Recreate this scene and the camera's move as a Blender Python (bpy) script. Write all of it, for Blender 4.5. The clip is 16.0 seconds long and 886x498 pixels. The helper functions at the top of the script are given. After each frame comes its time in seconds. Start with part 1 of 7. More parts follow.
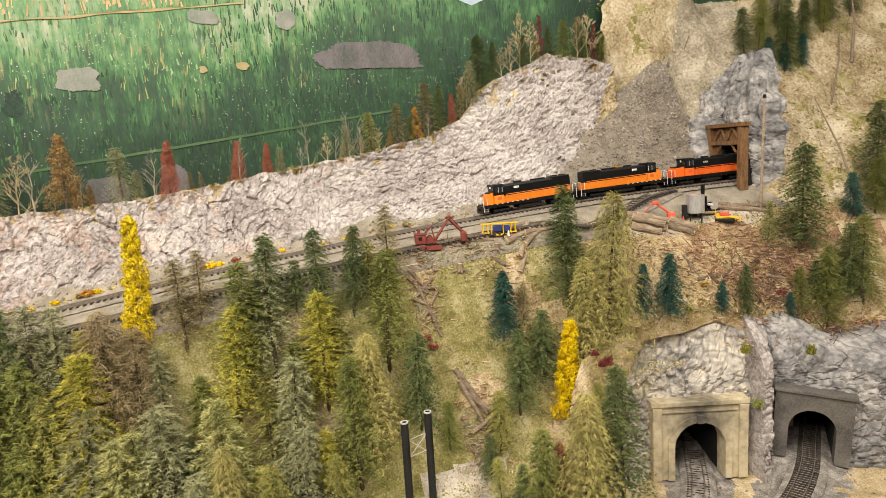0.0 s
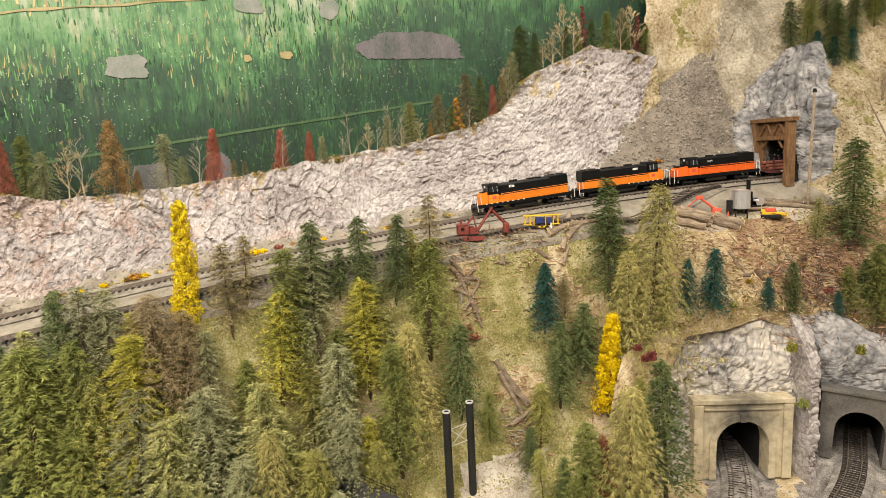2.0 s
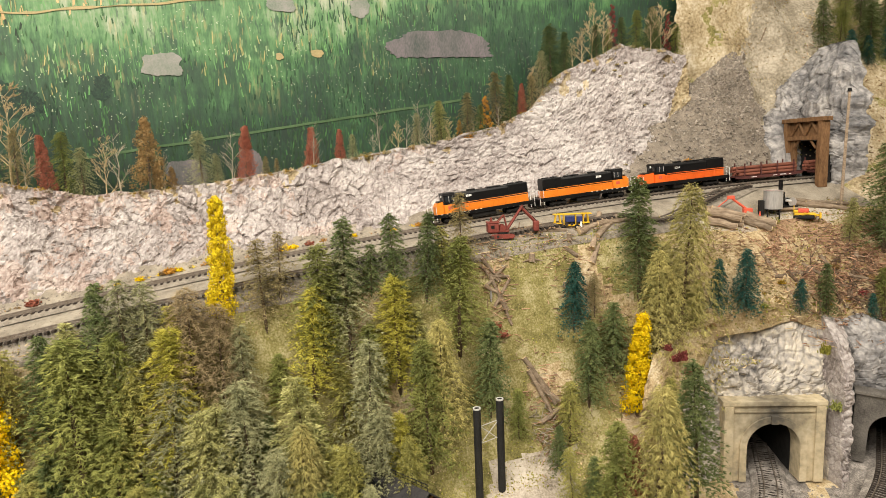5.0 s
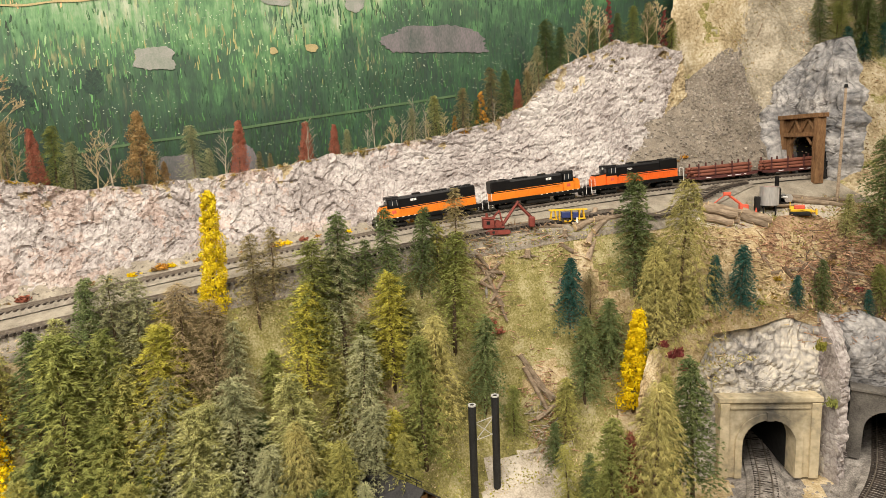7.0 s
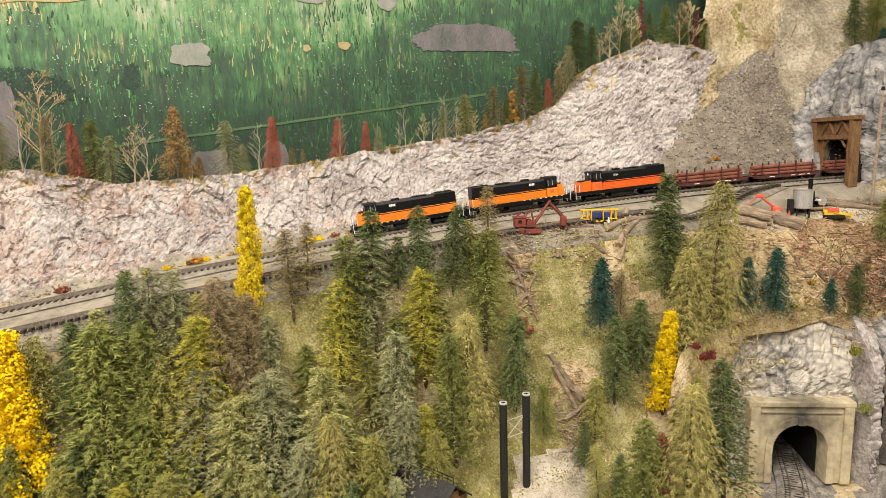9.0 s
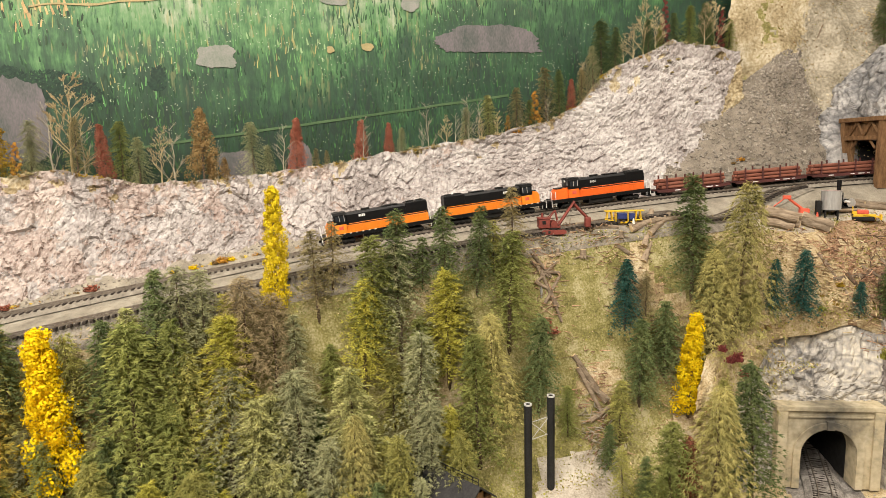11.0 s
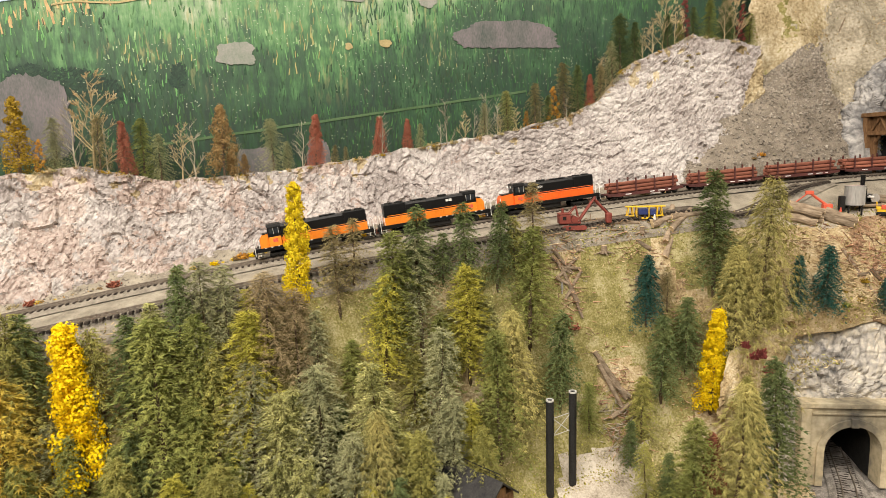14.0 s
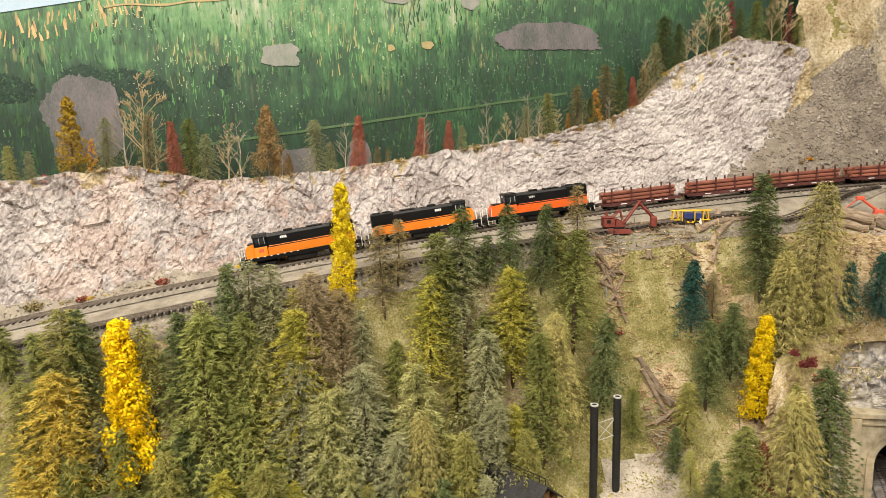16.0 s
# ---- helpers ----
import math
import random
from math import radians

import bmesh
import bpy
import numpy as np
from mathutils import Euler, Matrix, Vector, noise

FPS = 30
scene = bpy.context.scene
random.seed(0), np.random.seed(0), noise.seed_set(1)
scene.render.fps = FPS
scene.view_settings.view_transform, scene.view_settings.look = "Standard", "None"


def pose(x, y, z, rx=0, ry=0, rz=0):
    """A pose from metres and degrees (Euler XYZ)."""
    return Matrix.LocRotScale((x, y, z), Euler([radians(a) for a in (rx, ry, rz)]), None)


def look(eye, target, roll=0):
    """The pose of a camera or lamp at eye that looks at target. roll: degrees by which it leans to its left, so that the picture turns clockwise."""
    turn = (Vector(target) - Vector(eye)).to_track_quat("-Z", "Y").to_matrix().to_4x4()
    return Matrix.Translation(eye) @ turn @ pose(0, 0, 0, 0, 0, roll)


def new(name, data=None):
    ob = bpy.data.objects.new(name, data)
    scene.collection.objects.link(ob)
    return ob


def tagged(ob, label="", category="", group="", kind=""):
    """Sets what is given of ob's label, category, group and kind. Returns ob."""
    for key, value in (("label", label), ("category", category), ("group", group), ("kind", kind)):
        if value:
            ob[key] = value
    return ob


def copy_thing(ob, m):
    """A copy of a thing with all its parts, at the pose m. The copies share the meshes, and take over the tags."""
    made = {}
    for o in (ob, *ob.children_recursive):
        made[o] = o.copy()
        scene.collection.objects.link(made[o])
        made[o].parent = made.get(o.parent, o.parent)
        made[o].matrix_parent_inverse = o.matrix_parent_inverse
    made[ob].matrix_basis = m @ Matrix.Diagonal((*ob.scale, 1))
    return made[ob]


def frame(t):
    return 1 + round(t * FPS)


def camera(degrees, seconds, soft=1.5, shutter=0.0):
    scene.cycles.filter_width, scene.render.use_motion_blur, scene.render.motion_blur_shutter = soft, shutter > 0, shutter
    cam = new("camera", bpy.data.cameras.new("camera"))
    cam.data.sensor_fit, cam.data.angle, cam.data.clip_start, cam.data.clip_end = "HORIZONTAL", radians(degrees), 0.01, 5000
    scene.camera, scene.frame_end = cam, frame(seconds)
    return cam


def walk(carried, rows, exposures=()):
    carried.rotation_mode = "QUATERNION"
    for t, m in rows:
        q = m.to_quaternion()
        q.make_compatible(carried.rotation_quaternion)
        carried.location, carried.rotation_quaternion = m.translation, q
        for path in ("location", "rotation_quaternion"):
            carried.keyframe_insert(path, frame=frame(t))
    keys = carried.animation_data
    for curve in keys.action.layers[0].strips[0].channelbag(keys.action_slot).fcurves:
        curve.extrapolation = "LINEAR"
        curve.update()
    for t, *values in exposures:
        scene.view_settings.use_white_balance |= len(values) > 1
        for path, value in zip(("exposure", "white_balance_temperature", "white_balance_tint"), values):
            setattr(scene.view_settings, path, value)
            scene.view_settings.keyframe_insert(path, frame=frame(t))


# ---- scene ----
cam = camera(71.6, 16.0, 0.8)
METRES, EYE, TILT, LEAN, TURN = 0.2, 1.45, -4.0, 1.0, 9.8
ROWS = [
    (0.0, 0.0, 0.0, 0.0, -0.2, -4.59, 2.46),
    (0.5, -0.0513, 0.0166, -0.0212, 0.35, -4.74, 2.29),
    (1.0, -0.0799, 0.0184, -0.0444, 0.87, -4.78, 2.07),
    (1.5, -0.1278, 0.0092, -0.0477, 1.37, -4.86, 1.81),
    (2.0, -0.1859, 0.0071, -0.0455, 1.84, -4.86, 1.56),
    (2.5, -0.2151, 0.0011, -0.0393, 2.33, -4.8, 1.32),
    (3.0, -0.2373, -0.0105, -0.039, 2.81, -4.76, 1.14),
    (3.5, -0.2811, -0.0202, -0.0335, 3.2, -4.76, 1.09),
    (4.0, -0.3089, -0.0235, -0.0428, 3.44, -4.77, 1.12),
    (6.5, -0.3069, -0.0036, -0.0809, 3.05, -4.97, 1.1),
    (7.0, -0.3074, 0.0137, -0.0851, 2.96, -5.01, 1.04),
    (7.5, -0.3009, 0.0198, -0.085, 3.03, -5.06, 0.94),
    (8.0, -0.3367, 0.014, -0.0925, 3.25, -5.13, 0.73),
    (8.5, -0.3896, 0.0064, -0.1, 3.67, -5.11, 0.48),
    (9.0, -0.4596, -0.0164, -0.0947, 4.3, -5.06, 0.27),
    (11.5, -0.5604, -0.0292, -0.1063, 5.81, -4.86, 0.23),
    (12.0, -0.5968, -0.0394, -0.0996, 5.94, -4.93, 0.26),
    (12.5, -0.6137, -0.0401, -0.0945, 6.06, -4.97, 0.28),
    (13.0, -0.6002, -0.0257, -0.109, 6.17, -4.96, 0.29),
    (13.5, -0.6108, -0.0202, -0.1219, 6.29, -4.99, 0.32),
    (14.0, -0.6303, -0.028, -0.1276, 6.54, -5.01, 0.3),
    (14.5, -0.6434, -0.0353, -0.1167, 6.95, -5.0, 0.24),
    (15.0, -0.7258, -0.0576, -0.0906, 7.46, -4.99, 0.16),
    (15.5, -0.7669, -0.0526, -0.1059, 8.04, -4.94, -0.03),
    (16.0, -0.8041, -0.0546, -0.1198, 8.68, -4.93, -0.25),
]
walk(cam, [(t, pose(0, 0, EYE, TILT, LEAN, TURN) @ pose(METRES * x, METRES * y, METRES * z, 90 + pitch, roll, yaw)) for t, x, y, z, yaw, pitch, roll in ROWS])

# ---- room light: added area lamps out of view over the aisle, pale room around ----
world = bpy.data.worlds.new("room_air")
scene.world = world
world.use_nodes = True
world.node_tree.nodes["Background"].inputs[0].default_value = (1.0, 0.95, 0.88, 1)
world.node_tree.nodes["Background"].inputs[1].default_value = 0.18
scene.view_settings.exposure = 0.0


def ceiling_lamp(x, y, z, sx, sy, watts, target):
    data = bpy.data.lights.new("ceiling_lamp", "AREA")
    data.shape, data.size, data.size_y, data.energy, data.color = "RECTANGLE", sx, sy, watts, (1.0, 0.915, 0.80)
    ob = new("ceiling_lamp", data)
    ob.matrix_basis = look((x, y, z), target)


ceiling_lamp(-0.60, 0.0, 2.55, 1.3, 0.35, 22.5, (-0.55, 0.95, 1.2))
ceiling_lamp(0.70, 0.2, 2.6, 1.2, 0.35, 24.5, (0.25, 1.25, 1.2))
# fill added behind the camera to brighten the foreground trees
ceiling_lamp(-0.75, -0.75, 2.35, 1.8, 0.5, 33.5, (-0.45, 0.6, 0.95))

# ---- materials ----
def mat(name, a, b, scale=60.0, rough=0.85, bump=0.3, metal=0.0, fine=400.0, dist=0.002, island=0.0, obrand=0.0, stretch=(1, 1, 1), c=None, spec=0.3, crack=0.0, crack_dark=0.12):
    """Two colours mixed by coarse and fine grain, with relief; island and obrand vary the value piece by piece."""
    m = bpy.data.materials.new(name)
    m.use_nodes = True
    nt = m.node_tree
    N, L = nt.nodes, nt.links
    bs = N["Principled BSDF"]
    co = N.new("ShaderNodeTexCoord")
    mp = N.new("ShaderNodeMapping")
    mp.inputs["Scale"].default_value = stretch
    L.new(co.outputs["Object"], mp.inputs["Vector"])
    n1 = N.new("ShaderNodeTexNoise")
    n1.inputs["Scale"].default_value, n1.inputs["Detail"].default_value, n1.inputs["Roughness"].default_value = scale, 6, 0.65
    n2 = N.new("ShaderNodeTexNoise")
    n2.inputs["Scale"].default_value, n2.inputs["Detail"].default_value = fine, 3
    for n in (n1, n2):
        L.new(mp.outputs[0], n.inputs["Vector"])
    mix = N.new("ShaderNodeMath")
    mix.operation = "MULTIPLY_ADD"
    L.new(n2.outputs["Fac"], mix.inputs[0])
    mix.inputs[1].default_value = 0.6
    L.new(n1.outputs["Fac"], mix.inputs[2])
    ramp = N.new("ShaderNodeValToRGB")
    ramp.color_ramp.elements[0].position, ramp.color_ramp.elements[1].position = 0.55, 1.0
    ramp.color_ramp.elements[0].color, ramp.color_ramp.elements[1].color = (*a, 1), (*b, 1)
    if c:
        e = ramp.color_ramp.elements.new(0.78)
        e.color = (*c, 1)
    L.new(mix.outputs[0], ramp.inputs["Fac"])
    col = ramp.outputs["Color"]
    height = mix.outputs[0]
    if crack:
        vo = N.new("ShaderNodeTexVoronoi")
        vo.feature, vo.inputs["Scale"].default_value = "DISTANCE_TO_EDGE", crack
        bend = N.new("ShaderNodeVectorMath")
        bend.operation = "MULTIPLY_ADD"
        bend.inputs[1].default_value = (0.03, 0.03, 0.03)
        L.new(n1.outputs["Color"], bend.inputs[0])
        L.new(mp.outputs[0], bend.inputs[2])
        L.new(bend.outputs[0], vo.inputs["Vector"])
        edge = N.new("ShaderNodeMapRange")
        edge.inputs["From Max"].default_value = 0.09
        edge.inputs["To Min"].default_value = 0.3
        L.new(vo.outputs["Distance"], edge.inputs["Value"])
        dk = N.new("ShaderNodeMix")
        dk.data_type, dk.blend_type = "RGBA", "MULTIPLY"
        dk.inputs[0].default_value = crack_dark
        L.new(col, dk.inputs[6])
        L.new(edge.outputs[0], dk.inputs[7])
        col = dk.outputs[2]
        su = N.new("ShaderNodeMath")
        su.operation = "ADD"
        L.new(edge.outputs[0], su.inputs[0])
        L.new(mix.outputs[0], su.inputs[1])
        height = su.outputs[0]
    if island or obrand:
        hsv = N.new("ShaderNodeHueSaturation")
        src = N.new("ShaderNodeNewGeometry").outputs["Random Per Island"] if island else N.new("ShaderNodeObjectInfo").outputs["Random"]
        k = island or obrand
        mr = N.new("ShaderNodeMapRange")
        mr.inputs["To Min"].default_value, mr.inputs["To Max"].default_value = 1 - k, 1 + k
        L.new(src, mr.inputs["Value"])
        L.new(mr.outputs[0], hsv.inputs["Value"])
        L.new(col, hsv.inputs["Color"])
        col = hsv.outputs["Color"]
    L.new(col, bs.inputs["Base Color"])
    bs.inputs["Roughness"].default_value, bs.inputs["Metallic"].default_value = rough, metal
    bs.inputs["Specular IOR Level"].default_value = spec
    if bump:
        bp = N.new("ShaderNodeBump")
        bp.inputs["Strength"].default_value, bp.inputs["Distance"].default_value = bump, dist
        L.new(height, bp.inputs["Height"])
        L.new(bp.outputs[0], bs.inputs["Normal"])
    return m


M = {
    "rock": mat("pale_plaster_rock", (0.24, 0.205, 0.19), (0.62, 0.58, 0.55), 10, 0.9, 0.5, c=(0.44, 0.395, 0.375), fine=160, crack=55, crack_dark=0.22),
    "rock_grey": mat("grey_painted_rock", (0.13, 0.13, 0.135), (0.50, 0.475, 0.45), 16, 0.9, 0.6, c=(0.28, 0.27, 0.265), fine=120, crack=26, crack_dark=0.5),
    "rock_mixed": mat("weathered_plaster_rock", (0.15, 0.145, 0.145), (0.80, 0.73, 0.60), 12, 0.9, 0.6, c=(0.50, 0.465, 0.42), fine=110, crack=24, crack_dark=0.6),
    "earth": mat("tan_earth_with_scatter", (0.20, 0.14, 0.07), (0.68, 0.58, 0.40), 26, 0.95, 1.0, c=(0.46, 0.35, 0.19), fine=330),
    "hill": mat("tan_hill_earth", (0.14, 0.10, 0.050), (0.64, 0.565, 0.42), 10, 0.95, 1.0, c=(0.40, 0.32, 0.19), fine=170),
    "gully": mat("greyish_gully_earth", (0.14, 0.115, 0.075), (0.52, 0.46, 0.36), 16, 0.95, 1.0, c=(0.31, 0.27, 0.20), fine=170),
    "slash_soil": mat("red_brown_bark_soil", (0.13, 0.070, 0.040), (0.52, 0.38, 0.24), 30, 0.95, 1.0, c=(0.32, 0.205, 0.12), fine=260),
    "rock_pink": mat("pinkish_plaster_rock", (0.28, 0.205, 0.175), (0.63, 0.55, 0.50), 10, 0.9, 0.5, c=(0.46, 0.375, 0.335), fine=160, crack=55, crack_dark=0.22),
    "yard": mat("dark_grey_yard_gravel", (0.10, 0.09, 0.082), (0.50, 0.455, 0.41), 45, 0.95, 1.0, c=(0.26, 0.236, 0.212), fine=420),
    "slash": mat("red_brown_slash", (0.19, 0.085, 0.05), (0.52, 0.33, 0.21), 90, 0.9, 0.2, island=0.45),
    "turf": mat("grass_and_earth_scatter", (0.10, 0.092, 0.030), (0.50, 0.44, 0.25), 22, 0.95, 1.0, c=(0.27, 0.24, 0.085), fine=330),
    "trackside": mat("grey_trackside_gravel", (0.17, 0.145, 0.112), (0.43, 0.38, 0.30), 30, 0.95, 0.8, fine=700),
    "ballast": mat("ballast", (0.155, 0.132, 0.105), (0.39, 0.345, 0.28), 90, 0.95, 1.0, fine=900),
    "scree": mat("scree_stone", (0.15, 0.125, 0.10), (0.40, 0.355, 0.30), 22, 0.95, 0.6, island=0.35, fine=600),
    "scree_bed": mat("scree_bed", (0.13, 0.11, 0.085), (0.35, 0.30, 0.24), 30, 0.95, 1.0, fine=700),
    "tie": mat("dark_wood_tie", (0.025, 0.02, 0.016), (0.07, 0.055, 0.045), 200, 0.9, 0.3, obrand=0.3),
    "rail": mat("weathered_rail", (0.16, 0.125, 0.095), (0.36, 0.31, 0.26), 150, 0.45, 0.1, metal=0.5),
    "timber": mat("brown_stained_timber", (0.10, 0.05, 0.022), (0.27, 0.15, 0.07), 90, 0.8, 0.4, stretch=(1, 1, 0.3)),
    "concrete": mat("yellowed_concrete", (0.25, 0.225, 0.175), (0.78, 0.71, 0.55), 9, 0.85, 0.2, c=(0.63, 0.55, 0.38), fine=90),
    "concrete_dark": mat("sooty_concrete", (0.06, 0.055, 0.05), (0.19, 0.175, 0.155), 24, 0.85, 0.2),
    # near-black that paints in the darkness of tunnel bores and stack throat
    "hollow_dark": mat("hollow_shade_black", (0.008, 0.008, 0.008), (0.03, 0.028, 0.026), 40, 0.95, 0.2),
    "bark": mat("bark", (0.07, 0.045, 0.028), (0.19, 0.135, 0.09), 150, 0.95, 0.6),
    "log": mat("grey_brown_log_bark", (0.16, 0.115, 0.075), (0.36, 0.28, 0.20), 120, 0.9, 0.6, obrand=0.25, stretch=(0.25, 1, 1)),
    "log_end": mat("cut_log_end", (0.50, 0.36, 0.20), (0.68, 0.53, 0.33), 160, 0.85, 0.2),
    "log_red": mat("red_brown_log", (0.17, 0.055, 0.035), (0.34, 0.13, 0.085), 90, 0.8, 0.4, obrand=0.25, stretch=(0.25, 1, 1)),
    "twig": mat("dry_twigs", (0.20, 0.11, 0.06), (0.46, 0.32, 0.20), 90, 0.9, 0.2, island=0.4),
    "orange": mat("orange_loco_paint", (0.82, 0.21, 0.012), (0.92, 0.27, 0.02), 30, 0.45, 0.02, spec=0.5),
    "orange_deep": mat("red_orange_loco_paint", (0.82, 0.125, 0.014), (0.92, 0.165, 0.02), 30, 0.45, 0.02, spec=0.5),
    "black": mat("black_loco_paint", (0.004, 0.004, 0.0045), (0.009, 0.0085, 0.0085), 40, 0.42, 0.03, spec=0.25),
    "steel_dark": mat("dark_running_gear", (0.006, 0.006, 0.006), (0.022, 0.020, 0.018), 90, 0.7, 0.2, spec=0.2),
    "white": mat("white_paint", (0.74, 0.73, 0.70), (0.82, 0.81, 0.78), 60, 0.5, 0.02),
    "maroon": mat("oxide_red_car_paint", (0.06, 0.022, 0.02), (0.12, 0.04, 0.035), 60, 0.7, 0.1),
    "red_machine": mat("red_oxide_machine_paint", (0.14, 0.030, 0.022), (0.25, 0.060, 0.045), 80, 0.6, 0.1),
    "red_bright": mat("orange_red_machine_paint", (0.60, 0.09, 0.05), (0.72, 0.14, 0.08), 80, 0.55, 0.1),
    "yellow_machine": mat("yellow_machine_paint", (0.70, 0.42, 0.02), (0.82, 0.53, 0.04), 60, 0.5, 0.05),
    "blue_machine": mat("dark_blue_paint", (0.02, 0.03, 0.11), (0.04, 0.055, 0.17), 60, 0.5, 0.05),
    "tank": mat("weathered_galvanised_steel", (0.30, 0.29, 0.275), (0.52, 0.50, 0.47), 40, 0.5, 0.1, metal=0.3, stretch=(1, 1, 0.2)),
    "stack": mat("black_stack_paint", (0.012, 0.012, 0.013), (0.03, 0.03, 0.031), 50, 0.55, 0.05),
    "stack_lip": mat("grey_bare_pipe_end", (0.5, 0.49, 0.47), (0.62, 0.61, 0.58), 60, 0.5, 0.0),
    "roof_dark": mat("dark_tar_roof", (0.018, 0.018, 0.02), (0.055, 0.052, 0.05), 60, 0.7, 0.2),
    "glass": mat("dark_cab_glass", (0.02, 0.024, 0.028), (0.03, 0.034, 0.04), 10, 0.08, 0.0, spec=0.6),
    "lamp": mat("headlamp_lens", (0.8, 0.8, 0.78), (0.9, 0.9, 0.86), 10, 0.2, 0.0),
    "sand": mat("pale_sandy_plaster", (0.22, 0.185, 0.14), (0.62, 0.56, 0.47), 20, 0.95, 0.8, c=(0.46, 0.40, 0.32), fine=330),
    "wall": mat("pale_room_wall", (0.60, 0.57, 0.52), (0.66, 0.63, 0.58), 6, 0.9, 0.05),
    "wood_edge": mat("fascia_board", (0.20, 0.13, 0.07), (0.32, 0.22, 0.13), 10, 0.6, 0.1, stretch=(0.2, 1, 1)),
}


def leaf(name, a, b, k=0.22):
    """Needles or foam leaves: colour in soft clumps, a little per piece and per tree, with light passing through."""
    m = bpy.data.materials.new(name)
    m.use_nodes = True
    N, L = m.node_tree.nodes, m.node_tree.links
    bs = N["Principled BSDF"]
    co = N.new("ShaderNodeTexCoord")
    info = N.new("ShaderNodeObjectInfo")
    n1 = N.new("ShaderNodeTexNoise")
    n1.noise_dimensions = "4D"
    n1.inputs["Scale"].default_value, n1.inputs["Detail"].default_value, n1.inputs["Roughness"].default_value = 7.0, 5, 0.6
    L.new(co.outputs["Object"], n1.inputs["Vector"])
    w = N.new("ShaderNodeMath")
    w.operation = "MULTIPLY"
    L.new(info.outputs["Random"], w.inputs[0])
    w.inputs[1].default_value = 30.0
    L.new(w.outputs[0], n1.inputs["W"])
    ramp = N.new("ShaderNodeValToRGB")
    ramp.color_ramp.elements[0].position, ramp.color_ramp.elements[1].position = 0.32, 0.68
    ramp.color_ramp.elements[0].color, ramp.color_ramp.elements[1].color = (*a, 1), (*b, 1)
    L.new(n1.outputs["Fac"], ramp.inputs["Fac"])
    hsv = N.new("ShaderNodeHueSaturation")
    piece = N.new("ShaderNodeMapRange")
    piece.inputs["To Min"].default_value, piece.inputs["To Max"].default_value = 1 - k, 1 + k
    L.new(N.new("ShaderNodeNewGeometry").outputs["Random Per Island"], piece.inputs["Value"])
    whole = N.new("ShaderNodeMapRange")
    whole.inputs["To Min"].default_value, whole.inputs["To Max"].default_value = 0.86, 1.14
    L.new(info.outputs["Random"], whole.inputs["Value"])
    value = N.new("ShaderNodeMath")
    value.operation = "MULTIPLY"
    L.new(piece.outputs[0], value.inputs[0])
    L.new(whole.outputs[0], value.inputs[1])
    L.new(value.outputs[0], hsv.inputs["Value"])
    L.new(ramp.outputs["Color"], hsv.inputs["Color"])
    L.new(hsv.outputs["Color"], bs.inputs["Base Color"])
    bs.inputs["Roughness"].default_value, bs.inputs["Specular IOR Level"].default_value = 0.9, 0.12
    thin = N.new("ShaderNodeBsdfTranslucent")
    L.new(hsv.outputs["Color"], thin.inputs["Color"])
    mix = N.new("ShaderNodeMixShader")
    mix.inputs[0].default_value = 0.12
    L.new(bs.outputs[0], mix.inputs[1])
    L.new(thin.outputs[0], mix.inputs[2])
    L.new(mix.outputs[0], N["Material Output"].inputs["Surface"])
    return m


LEAF = {
    "olive": leaf("olive_needles", (0.250, 0.250, 0.075), (0.531, 0.491, 0.145)),
    "green": leaf("green_needles", (0.164, 0.195, 0.056), (0.398, 0.404, 0.119)),
    "dark": leaf("dark_green_needles", (0.096, 0.139, 0.055), (0.241, 0.277, 0.105)),
    "grey": leaf("grey_green_needles", (0.221, 0.233, 0.124), (0.493, 0.481, 0.259)),
    "lime": leaf("yellow_green_needles", (0.306, 0.294, 0.049), (0.653, 0.588, 0.108)),
    "pale": leaf("pale_sage_foliage", (0.271, 0.278, 0.095), (0.623, 0.596, 0.258), 0.45),
    "brown": leaf("brown_green_needles", (0.215, 0.188, 0.085), (0.462, 0.375, 0.188)),
    "teal": leaf("blue_green_needles", (0.026, 0.094, 0.072), (0.072, 0.176, 0.137)),
    "droop": leaf("drooping_olive_needles", (0.270, 0.250, 0.083), (0.589, 0.512, 0.191)),
    "larch": leaf("yellow_larch_needles", (0.446, 0.335, 0.055), (0.799, 0.632, 0.131)),
    "gold": leaf("golden_yellow_leaves", (0.78, 0.52, 0.006), (0.93, 0.71, 0.014), 0.16),
    "lemon": leaf("lemon_yellow_leaves", (0.620, 0.460, 0.012), (0.850, 0.680, 0.030), 0.25),
    "gold_dull": leaf("dull_gold_leaves", (0.300, 0.190, 0.020), (0.500, 0.340, 0.040), 0.3),
    "red": leaf("brick_red_foliage", (0.27, 0.085, 0.052), (0.43, 0.165, 0.110), 0.2),
    "maroon": leaf("maroon_foliage", (0.16, 0.036, 0.034), (0.28, 0.075, 0.066), 0.2),
    "orange": leaf("orange_foliage", (0.380, 0.170, 0.025), (0.620, 0.330, 0.060), 0.3),
    "rust": leaf("rust_brown_foliage", (0.20, 0.125, 0.050), (0.36, 0.235, 0.10), 0.2),
    "tan": leaf("straw_tan_twigs", (0.420, 0.320, 0.180), (0.620, 0.500, 0.310), 0.3),
    "straw": leaf("pale_bare_twigs", (0.300, 0.260, 0.190), (0.480, 0.430, 0.340), 0.3),
    "bare": leaf("brown_bare_twigs", (0.26, 0.20, 0.105), (0.47, 0.37, 0.21), 0.3),
    "moss": leaf("moss_tuft", (0.170, 0.170, 0.030), (0.320, 0.300, 0.060), 0.3),
}


